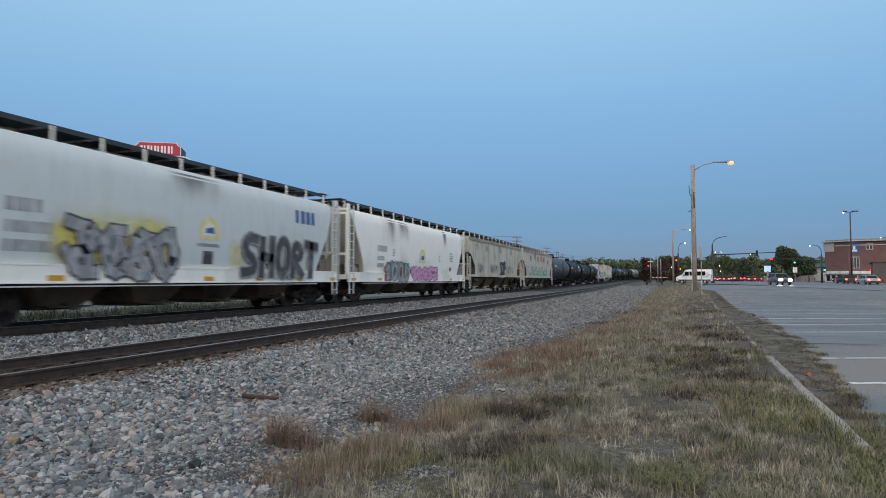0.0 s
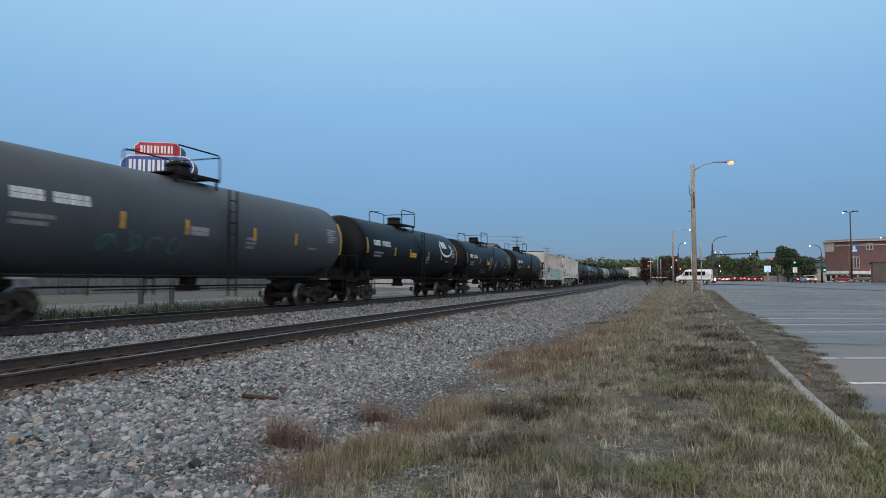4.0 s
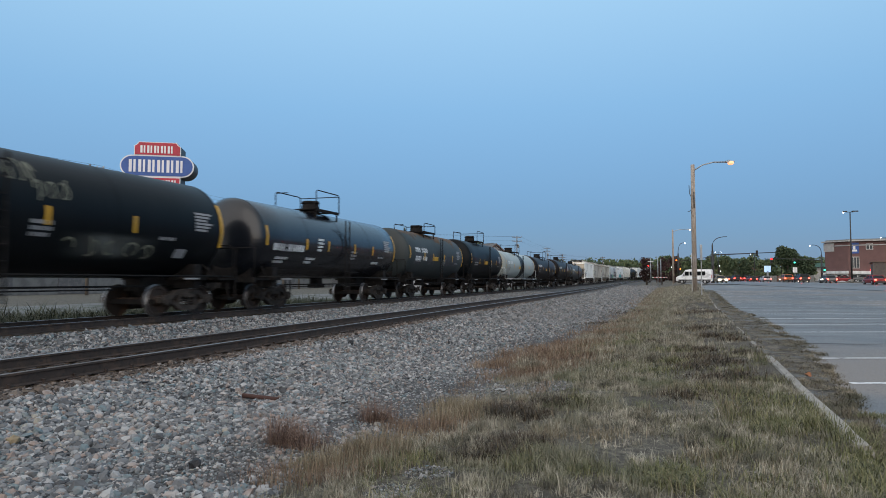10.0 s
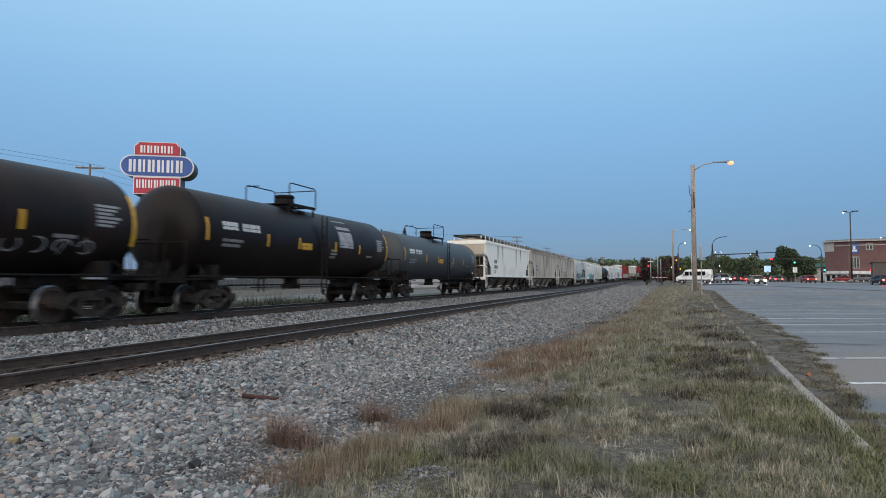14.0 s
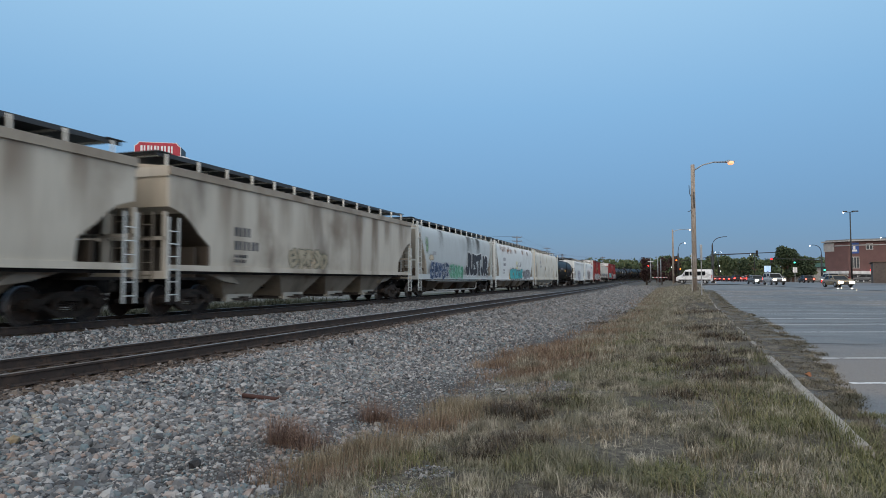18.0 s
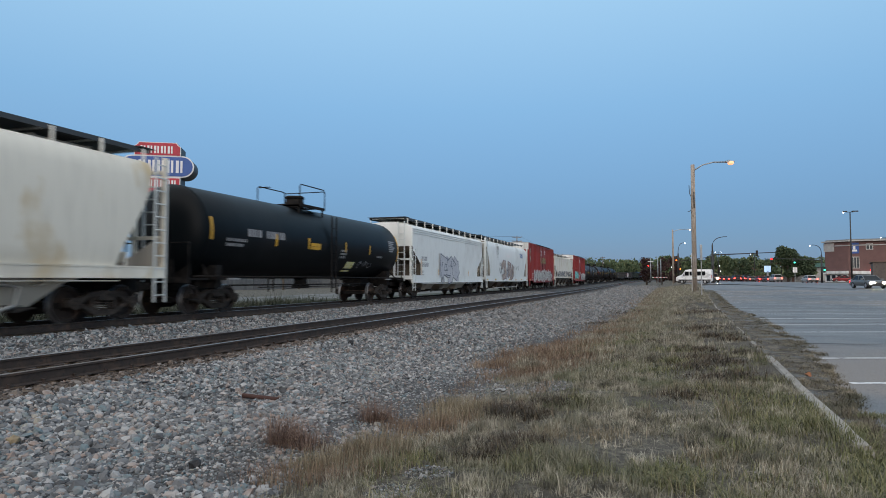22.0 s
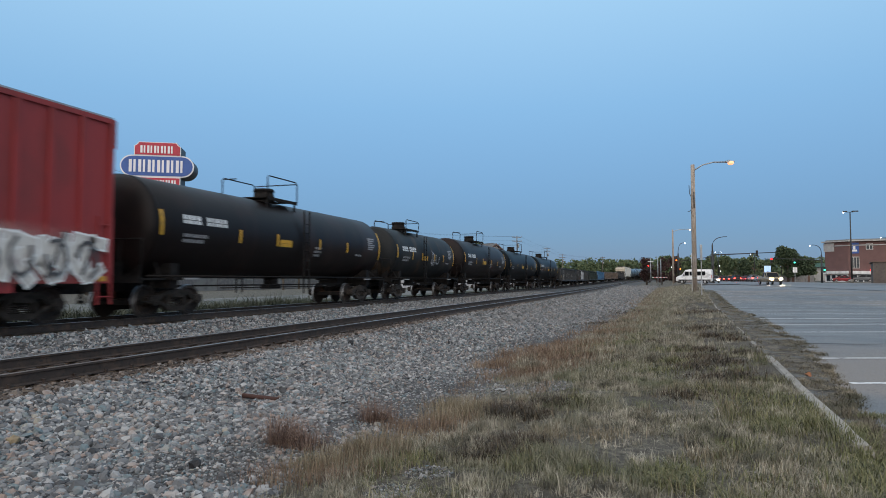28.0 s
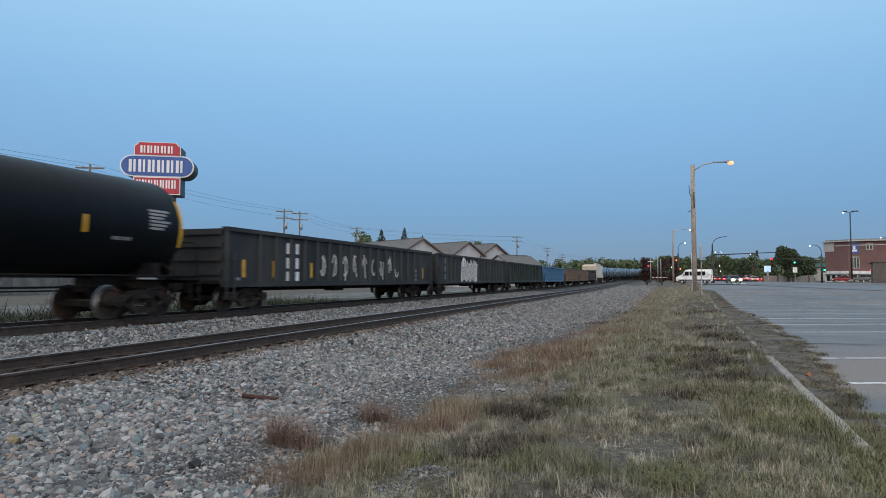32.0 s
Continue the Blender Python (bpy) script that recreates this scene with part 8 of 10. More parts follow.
part("belt_course", prism([(-0.12, 0), (4.15, -4.75), (34.1, -12.7), (34, -12.4), (4.3, -4.5), (0, 0.2)], 9.7, 9.95), M_STUCCO, bl)
ux, uy = 29.8 / 30.83, -7.9 / 30.83


def facade(t, z0, w, h, depth, m, nm, parent=bl):
    x, y = 4.2 + ux * t, -4.6 + uy * t
    return part(nm, boxes((0, w, -depth, 0.05, z0, z0 + h)), m, parent, "", pose(x, y, 0, 0, 0, math.degrees(math.atan2(uy, ux))))


for t in (3.9, 9.6, 12.6, 15.6, 19.0, 22.4):
    for z in (5.7, 8.65):
        if t < 9 and z < 6:
            continue
        wi = facade(t, z, 1.5, 1.5, 0.08, P_WHITE, "window")
        for a in (0.1, 0.8):
            part("pane", boxes((a, a + 0.6, -0.1, -0.085, z + 0.12, z + 1.38)), M_PANE, wi)
wi = facade(0.55, 3.9, 1.9, 3.0, 0.08, M_STUCCO, "window")
for a in (0.15, 0.75, 1.32):
    part("pane", boxes((a, a + 0.45, -0.1, -0.085, 4.05, 6.7)), M_PANE, wi)
bb = facade(0.6, 7.7, 1.8, 2.8, 0.1, M_SIGNBLUE, "banner")
part("banner_shape", fixed(boxes((0.3, 1.4, -0.12, -0.105, 8.2, 8.7), (0.5, 1.05, -0.12, -0.105, 8.75, 9.6)), "banner_shape"), P_WHITE, bb)
for t in (0.6, 6.6, 12.6):
    s = facade(t, 0.1, 5.0, 2.5, 0.12, P_WHITE, "shop_front")
    for a in (0.25, 1.5, 2.75, 3.9):
        part("shop_window", boxes((a, a + 0.95, -0.14, -0.122, 0.5, 2.3)), M_PANE, s)
    part("awning", boxes((-0.1, 5.1, -1.1, -0.125, 2.5, 3.2)), P_WHITE, s, "pale shop awning")
part("awning", prism([(-0.7, -0.5), (3.8, -5.4), (4.25, -4.85), (-0.05, 0.15)], 2.55, 3.25), P_WHITE, bl, "pale shop awning")
corner_shop = part("shop_front", prism([(-0.04, -0.04), (-0.1, -0.09), (4.1, -4.69), (4.16, -4.64)], 0.1, 2.45), P_WHITE, bl)
for a in (0.06, 0.3, 0.54, 0.78):
    part("shop_window", prism([(4.2 * q - 0.738 * o, -4.6 * q - 0.674 * o) for q, o in ((a, 0.13), (a, 0.15), (a + 0.16, 0.15), (a + 0.16, 0.13))], 0.7, 2.2), M_PANE, corner_shop)
for t in (4.6, 14.0):
    part("wall_lamp", ball(0.14, 8), E_RED if t < 10 else E_WARMWHITE, bl, "", pose(4.2 + ux * t, -5.2 + uy * t, 3.4))
lo = thing("low_building", "low grey brown block wing beside the street", "building", pose(37.0, 133.0, 0.9, 0, 0, -14))
part("wall", boxes((0, 30, 0, 14, 0, 3.9)), M_WINGWALL, lo)
part("roof", boxes((-0.2, 30.2, -0.2, 14.2, 3.9, 4.1)), M_EAVE, lo)
gr = thing("far_shop", "distant shop with a green metal roof", "building", pose(50.5, 260.0, 1.2, 0, 0, 0))
part("wall", boxes((0, 26, 0, 10, 0, 5)), M_STUCCO, gr)
part("roof", boxes((-1, 27, -1, 11, 5, 6.4)), M_GREENROOF, gr)
hb = thing("far_block", "long low dark brick block beyond the junction", "building", pose(23.0, 290.0, 1.6))
part("wall", boxes((0, 20, 0, 12, 0, 5.6)), M_BROWNWALL, hb)
part("parapet", boxes((-0.3, 20.3, -0.3, 12.3, 5.6, 6.0)), M_EAVE, hb)
for k in range(6):
    part("window", boxes((1.2 + 3.1 * k, 2.8 + 3.1 * k, -0.05, 0.02, 2.6, 4.2)), M_PANE, hb)
ss = thing("price_sign", "lit white and blue roadside sign on a post", "sign", pose(28.2, 188.0, 1.0))
part("post", boxes((-0.2, 0.2, -0.2, 0.2, 0, 3.0)), M_GALV, ss)
part("lit_panel", boxes((-0.75, 0.75, -0.2, 0.2, 2.7, 4.4)), E_SHOP, ss)
ss = thing("road_sign", "small white square road sign on a post", "sign", pose(33.2, 180.0, 1.0))
part("post", boxes((-0.05, 0.05, -0.05, 0.05, 0, 3.0)), M_GALV, ss)
part("sign_plate", boxes((-0.5, 0.5, -0.09, -0.055, 2.5, 3.8)), P_WHITE, ss)
fe = thing("board_fence", "grey board fence beneath the tree", "fence", pose(26.5, 186.0, 1.0, 0, 0, -10))
for k in range(24):
    part("board", shared(("board", k % 7 == 0), lambda: fixed(boxes((0, 0.46, -0.03, 0.03, 0, 1.75)), "board")), M_BROWNWALL if k % 7 == 0 else M_GREYTRIM, fe, "", pose(0.5 * k, 0, 0))

# ---- trees ----
def leaf_mat(name, a, b, c):
    return ramp_by(name, [(0.1, a), (0.5, b), (0.9, c)], 0.25, 0.85, 0.0, 20)


M_LEAF = leaf_mat("dark green leaves", (0.022, 0.042, 0.022), (0.04, 0.064, 0.03), (0.065, 0.088, 0.042))
# autumn colours, paled modestly so that distance haze is in the leaf colour
M_LEAFFAR = leaf_mat("hazed autumn woods leaves", (0.05, 0.085, 0.045), (0.085, 0.125, 0.062), (0.145, 0.16, 0.075))
M_LEAFRED = leaf_mat("dark maroon leaves", (0.022, 0.012, 0.012), (0.045, 0.02, 0.018), (0.07, 0.035, 0.028))
M_NEEDLE = leaf_mat("spruce needles", (0.015, 0.026, 0.018), (0.03, 0.045, 0.03), (0.05, 0.065, 0.04))
M_BARK = mat("bark", (0.07, 0.055, 0.045), 0.95, 0, [((0.11, 0.09, 0.075), 8, 0.45, 0.65, STREAK)])


def quads_mesh(name, centres, sizes, r, material):
    """Many small tilted leaf faces, each with its own turn."""
    n = len(centres)
    a, b = r.normal(size=(n, 3)), r.normal(size=(n, 3))
    a /= np.linalg.norm(a, axis=1, keepdims=True)
    b -= a * (a * b).sum(1, keepdims=True)
    b /= np.linalg.norm(b, axis=1, keepdims=True)
    s = sizes[:, None]
    v = np.stack([centres - a * s, centres + b * s * 0.55, centres + a * s, centres - b * s * 0.55], 1).reshape(-1, 3)
    return np_mesh(name, v, np.arange(4 * n).reshape(n, 4), material)


def np_mesh(name, v, quads, material):
    me = bpy.data.meshes.new(name)
    k = quads.shape[1]
    me.vertices.add(len(v))
    me.vertices.foreach_set("co", np.asarray(v, np.float32).ravel())
    me.loops.add(quads.size)
    me.loops.foreach_set("vertex_index", quads.astype(np.int32).ravel())
    me.polygons.add(len(quads))
    me.polygons.foreach_set("loop_start", np.arange(len(quads), dtype=np.int32) * k)
    me.polygons.foreach_set("loop_total", np.full(len(quads), k, np.int32))
    me.materials.append(material)
    me.update(calc_edges=True)
    me.validate()
    return me


def crown_points(r, n, h0, h1, rad, lobes):
    """Leaf places on the skins of overlapping lobes."""
    out = []
    for _ in range(lobes):
        z = r.uniform(h0, h1)
        k = (z - h0) / (h1 - h0)
        rr = rad * (0.55 + 0.45 * math.sin(math.pi * min(1, 0.25 + 0.75 * k))) * 0.62
        ang, q = r.uniform(0, 6.283), rr * math.sqrt(r.uniform(0, 1))
        c = np.array([q * math.cos(ang), q * math.sin(ang), z])
        d = r.normal(size=(n // lobes, 3))
        d /= np.linalg.norm(d, axis=1, keepdims=True)
        lr = rad * r.uniform(0.28, 0.5)
        out.append(c + d * lr * (r.uniform(0.6, 1.0, size=(len(d), 1))) * np.array([1, 1, 0.75]))
    return np.concatenate(out)


def tree(m, h, rad, n, leaf, material, label, seed, low=0.25):
    r = np.random.default_rng(seed)
    o = thing("tree", label, "tree", m)
    bm = bmesh.new()
    tube(bm, [(0, 0, 0), (0.1, 0, h * 0.3), (0, 0.1, h * 0.75)], [0.035 * h, 0.025 * h, 0.008 * h], 8)
    part("trunk", fixed(bm, "trunk"), M_BARK, o)
    bm = bmesh.new()
    for k in range(7):
        a = 0.9 * k
        z = h * (0.28 + 0.06 * k)
        tube(bm, [(0, 0, z), (0.4 * rad * math.cos(a), 0.4 * rad * math.sin(a), z + 0.1 * h), (0.8 * rad * math.cos(a), 0.8 * rad * math.sin(a), z + 0.16 * h)], [0.012 * h, 0.008 * h, 0.003 * h], 5)
    part("limbs", fixed(bm, "limbs"), M_BARK, o)
    pts = crown_points(r, n, h * low, h * 0.9, rad, 26)
    part("crown", quads_mesh("crown", pts, r.uniform(0.6, 1.3, len(pts)) * leaf, r, material), None, o)
    return o


tree(pose(32.4, 184.5, 0.9), 9.6, 4.0, 7600, 0.30, M_LEAF, "dense dark green street tree", 1, 0.22)
tree(pose(37.0, 187.0, 0.9), 6.6, 3.4, 3200, 0.28, M_LEAF, "small green tree beside the building", 2)
tree(pose(-71.0, 149.0, 0.2), 14.6, 4.2, 2600, 0.4, M_LEAFFAR, "broad green tree behind the houses", 23)
tree(pose(25.5, 215.0, 1.2), 6.5, 3.6, 2200, 0.3, M_LEAF, "small green tree beyond the junction", 22)
for k, (x, y, h) in enumerate(((-2.2, 172.0, 6.6), (1.4, 168.0, 6.4), (4.6, 176.0, 6.6))):
    tree(pose(x, y, ground_z(x, y)), h + 0.5, 2.4, 1600, 0.26, M_LEAFRED, "dark maroon leaved tree by the crossing", 30 + k, 0.12)
for k, (x, y, h) in enumerate(((-66.5, 150.0, 14.6), (-61.0, 152.0, 15.0), (-55.5, 150.5, 12.6))):
    o = thing("conifer", "tall dark spruce behind the houses", "tree", pose(x, y, 0.2), "spruces behind the houses")
    part("trunk", tubes(([(0, 0, 0), (0, 0, h)], [0.25, 0.03]), n=6), M_BARK, o)
    r = np.random.default_rng(50 + k)
    z = h * (1 - np.sqrt(r.uniform(0.0, 0.9, 2600)))
    z = np.clip(z, 0.8, h)
    tier = 0.75 + 0.35 * np.abs(np.sin(z * 2.2))
    q = (h - z) * 0.4 * tier * np.sqrt(r.uniform(0.2, 1, 2600))
    a = r.uniform(0, 6.283, 2600)
    part("crown", quads_mesh("crown", np.stack([q * np.cos(a), q * np.sin(a), z - q * 0.25], 1), r.uniform(0.2, 0.42, 2600), r, M_NEEDLE), None, o)


def woods(name, spots, leaf, per, material, label, seed):
    r = np.random.default_rng(seed)
    pts = []
    for x, y, z, h, rad in spots:
        pts.append(crown_points(r, per, h * 0.06, h * 0.84, rad * 1.15, 16) + np.array([x, y, z]))
    pts = np.concatenate(pts)
    return tagged(new(name, quads_mesh(name, pts, r.uniform(0.6, 1.3, len(pts)) * leaf, r, material)), label, "woods", kind="stuff")


rng = random.Random(9)
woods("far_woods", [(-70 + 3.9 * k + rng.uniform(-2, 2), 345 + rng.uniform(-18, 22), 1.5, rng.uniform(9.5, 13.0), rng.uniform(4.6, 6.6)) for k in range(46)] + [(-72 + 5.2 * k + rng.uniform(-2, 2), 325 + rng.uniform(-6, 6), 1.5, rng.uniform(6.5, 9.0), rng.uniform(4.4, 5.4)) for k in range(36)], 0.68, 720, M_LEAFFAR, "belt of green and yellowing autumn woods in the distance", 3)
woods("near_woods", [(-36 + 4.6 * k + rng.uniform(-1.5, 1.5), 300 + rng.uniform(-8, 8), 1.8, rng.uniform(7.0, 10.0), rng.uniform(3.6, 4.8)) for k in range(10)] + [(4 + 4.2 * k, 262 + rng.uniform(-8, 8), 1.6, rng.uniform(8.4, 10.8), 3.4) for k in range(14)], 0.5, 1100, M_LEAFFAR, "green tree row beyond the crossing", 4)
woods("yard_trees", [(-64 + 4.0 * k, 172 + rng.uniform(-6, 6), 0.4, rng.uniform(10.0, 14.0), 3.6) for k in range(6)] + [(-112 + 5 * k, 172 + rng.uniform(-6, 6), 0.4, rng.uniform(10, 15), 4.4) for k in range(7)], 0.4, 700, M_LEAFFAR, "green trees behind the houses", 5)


# ---- loose stone, grass and small things near the camera ----
def stones(name, x_of, y_of, n, size, seed, material, label, coarse=False, sink=0.26):
    """Angular broken stones lying on the ground: x_of(u, y), y_of(u)."""
    r = np.random.default_rng(seed)
    ys = y_of(r.uniform(0, 1, n))
    xs = np.array([x_of(u, y) for u, y in zip(r.uniform(0, 1, n), ys)])
    zs = np.array([ground_z(x, y) for x, y in zip(xs, ys)])
    g = (1 + 5 ** 0.5) / 2
    lump_pts = np.array([(-1, g, 0), (1, g, 0), (-1, -g, 0), (1, -g, 0), (0, -1, g), (0, 1, g), (0, -1, -g), (0, 1, -g), (g, 0, -1), (g, 0, 1), (-g, 0, -1), (-g, 0, 1)]) / 1.6
    faces = np.array([(0, 11, 5), (0, 5, 1), (0, 1, 7), (0, 7, 10), (0, 10, 11), (1, 5, 9), (5, 11, 4), (11, 10, 2), (10, 7, 6), (7, 1, 8), (3, 9, 4), (3, 4, 2), (3, 2, 6), (3, 6, 8), (3, 8, 9), (4, 9, 5), (2, 4, 11), (6, 2, 10), (8, 6, 7), (9, 8, 1)])
    if coarse:
        lump_pts = np.array([(1, 0, 0), (0, 1, 0), (-1, 0, 0), (0, -1, 0), (0.1, 0.1, 0.8), (-0.1, 0, -0.8)]) * 1.25
        faces = np.array([(0, 1, 4), (1, 2, 4), (2, 3, 4), (3, 0, 4), (1, 0, 5), (2, 1, 5), (3, 2, 5), (0, 3, 5)])
    if size > 0.06:
        lump_pts = np.array([(1, 0.1, 0.1), (-0.5, 0.9, -0.1), (-0.55, -0.85, 0), (0.1, 0.05, 0.85), (0, 0, -0.8)]) * 1.3
        faces = np.array([(0, 1, 3), (1, 2, 3), (2, 0, 3), (1, 0, 4), (2, 1, 4), (0, 2, 4)])
    m = len(lump_pts)
    s = size * np.clip(r.lognormal(0, 0.32, n), 0.45, 2.1)
    fine = np.array([min(1.0, max(0.5, 0.5 + 0.3 * (verge_edge(y) - x - 0.25 + 0.9 * noise.noise((x, y, 5.0))))) if x > -7 and 4 < y < 30 else 1.0 for x, y in zip(xs, ys)])
    s = s * fine
    v = lump_pts[None] * r.uniform(0.62, 1.14, (n, m, 1)) * (s[:, None, None] * 0.5) * r.uniform(0.72, 1.3, (n, 1, 3)) * np.array([1.0, 1.0, 0.72])
    q = r.normal(size=(n, 4)) * np.array([1.0, 0.32, 0.32, 1.0])
    q /= np.linalg.norm(q, axis=1, keepdims=True)
    w, x, y, z = q.T
    rot = np.stack([1 - 2 * (y * y + z * z), 2 * (x * y - z * w), 2 * (x * z + y * w), 2 * (x * y + z * w), 1 - 2 * (x * x + z * z), 2 * (y * z - x * w), 2 * (x * z - y * w), 2 * (y * z + x * w), 1 - 2 * (x * x + y * y)], 1).reshape(n, 3, 3)
    v = np.einsum("nij,nkj->nki", rot, v)
    v += np.stack([xs, ys, zs + s * sink + r.uniform(-0.008, 0.014, n)], 1)[:, None, :]
    f = (faces[None] + m * np.arange(n)[:, None, None]).reshape(-1, faces.shape[1])
    me = np_mesh(name, v.reshape(-1, 3), f, material)
    me.shade_flat()
    return tagged(new(name, me), label, "ballast", kind="stuff")


def shoulder(u, y):
    return verge_edge(y) + 0.25 - u * (7.2 + verge_edge(y) + 0.25)


stones("ballast_stones", shoulder, lambda u: 2.7 + 4.1 * u ** 1.1, 22500, 0.047, 1, M_STONE, "grey crushed ballast stones beside the track")
stones("ballast_stones", shoulder, lambda u: 6.4 + 5.2 * u, 25000, 0.05, 12, M_STONE, "grey crushed ballast stones beside the track", True)
stones("ballast_stones", shoulder, lambda u: 10 + 14 * u ** 1.25, 23000, 0.062, 6, M_STONE, "grey crushed ballast stones beside the track", True)
stones("ballast_stones", shoulder, lambda u: 22 + 40 * u ** 1.3, 13000, 0.105, 2, M_STONEFAR, "grey crushed ballast stones beside the track", True)
stones("ballast_stones", lambda u, y: -9.85 - u * 3.4, lambda u: 7 + 22 * u ** 1.2, 17000, 0.07, 3, M_STONE, "grey crushed ballast stones between the tracks", True)
stones("ballast_stones", lambda u, y: -9.85 - u * 3.4, lambda u: 27 + 45 * u ** 1.2, 8000, 0.1, 7, M_STONEFAR, "grey crushed ballast stones between the tracks", True)
stones("ballast_stones", lambda u, y: -7.12 - 0.62 * u ** 1.5, lambda u: 4 + 36 * u ** 1.3, 6500, 0.058, 31, M_STONERUST, "rust tinted ballast stones against the rail", True, 0.2)
stones("ballast_stones", shoulder, lambda u: -7.0 + 9.9 * u, 5000, 0.072, 32, M_STONE, "grey crushed ballast stones beside the track", True)
stones("ballast_stones", lambda u, y: -9.85 - u * 3.4, lambda u: -7.0 + 14.2 * u, 2800, 0.08, 33, M_STONE, "grey crushed ballast stones between the tracks", True)
stones("fine_gravel", lambda u, y: verge_edge(y) + 0.3 - 2.6 * u ** 1.4, lambda u: 3.2 + 11 * u ** 1.2, 16000, 0.034, 9, M_STONE, "fine grey gravel spilling towards the grass", True)
for k, (cx, cy, rx_, ry_, cnt) in enumerate(((-1.58, 8.5, 0.6, 0.5, 1900), (-1.57, 4.41, 0.2, 0.14, 420), (-1.72, 3.98, 0.24, 0.16, 420))):
    stones("fine_gravel", lambda u, y: cx + rx_ * (2 * u - 1) * math.sqrt(max(0.0, 1 - ((y - cy) / ry_) ** 2)), lambda u: cy + ry_ * (2 * u - 1), cnt, 0.03, 10 + 13 * k, M_STONE, "grey gravel in a bare bay of the grass", True)
stones("ballast_stones", lambda u, y: verge_edge(y) + 0.3 - u * (7.0 + verge_edge(y)), lambda u: 58 + 90 * u ** 1.4, 8000, 0.17, 8, M_STONEFAR, "grey crushed ballast stones beside the track", True)
stones("ballast_stones", lambda u, y: -15.6 - u * 1.9, lambda u: 8 + 60 * u, 5000, 0.1, 5, M_STONEFAR, "grey crushed ballast stones beyond the train's track", True)


def blades(name, places, heights, lean, width, seed, material, label, category="grass", bent=True):
    """Grass blades: narrow bent leaves of two faces standing at places."""
    r = np.random.default_rng(seed)
    n = len(places)
    a = r.uniform(0, 6.283, n)
    d = np.stack([np.cos(a), np.sin(a), np.zeros(n)], 1)
    s = np.stack([-np.sin(a), np.cos(a), np.zeros(n)], 1) * (width * r.uniform(0.6, 1.4, n))[:, None]
    h = heights[:, None]
    k = (lean * r.uniform(0.2, 1.6, n))[:, None]
    up = np.array([0, 0, 1.0])
    mid = places + up * h * 0.55 + d * h * k * 0.35
    tip = places + up * h * (1 - 0.25 * k) + d * h * k
    v = np.stack([places - s, places + s, mid + s * 0.7, mid - s * 0.7, tip + s * 0.12, tip - s * 0.12], 1).reshape(-1, 3)
    f = (np.array([(0, 1, 2, 3), (3, 2, 4, 5)])[None] + 6 * np.arange(n)[:, None, None]).reshape(-1, 4)
    if not bent:
        v = np.stack([places - s, places + s, tip + s * 0.25, tip - s * 0.25], 1).reshape(-1, 3)
        f = np.array([(0, 1, 2, 3)]) + 4 * np.arange(n)[:, None]
    return tagged(new(name, np_mesh(name, v, f, material)), label, category, kind="stuff")


M_BRUSH = ramp_by("dark dead brush", [(0.1, (0.02, 0.016, 0.012)), (0.5, (0.055, 0.042, 0.029)), (0.9, (0.15, 0.112, 0.07))], 1.5, 0.9, 0.0, 30)
M_TAN = ramp_by("pale seed stalks", [(0.1, (0.09, 0.074, 0.05)), (0.5, (0.225, 0.187, 0.126)), (0.9, (0.42, 0.36, 0.26))], 3.5, 0.9, 0.0, 30, weight=1.0)
M_OLIVE = ramp_by("olive straw grass", [(0.1, (0.072, 0.072, 0.05)), (0.5, (0.19, 0.183, 0.13)), (0.9, (0.38, 0.355, 0.275))], 3.5, 0.9, 0.0, 30, weight=1.2)
M_WEED = ramp_by("lot weeds", [(0.1, (0.05, 0.042, 0.031)), (0.5, (0.14, 0.12, 0.086)), (0.9, (0.33, 0.285, 0.21))], 3.0, 0.9, 0.0, 30, weight=1.2, patch=((0.07, 0.066, 0.042), 1.6, 0.48, 0.6))
M_BANK = ramp_by("bank weeds", [(0.1, (0.026, 0.032, 0.02)), (0.5, (0.052, 0.06, 0.038)), (0.9, (0.1, 0.104, 0.07))], 0.9, 0.9, 0.0, 30, weight=1.0)


def tufts(seed, n_tufts, per, y_of, x_of, spread, keep):
    r = np.random.default_rng(seed)
    out, hs = [], []
    for _ in range(n_tufts):
        y = y_of(r.uniform())
        x = x_of(r.uniform(), y)
        k = keep(x, y)
        if r.uniform() > k:
            continue
        m = max(2, int(per * r.uniform(0.5, 1.5)))
        px, py = x + r.normal(0, spread, m), y + r.normal(0, spread, m)
        g = (0.45 + 0.75 * r.uniform() + 0.5 * (r.uniform() > 0.88)) * (0.55 + 0.9 * patchy(x, y, 1.7, 11.0))
        out += [(a, b, ground_z(a, b) - 0.01) for a, b in zip(px, py)]
        hs += list(g * r.uniform(0.55, 1.15, m))
    return np.array(out), np.array(hs)


def patchy(x, y, s=0.55, o=0.0):
    return 0.5 + 0.5 * noise.noise((x * s + o, y * s, o))


def verge(u, y):
    return verge_edge(y) + 0.1 + u * (kerb_x(y) - 0.15 - verge_edge(y))


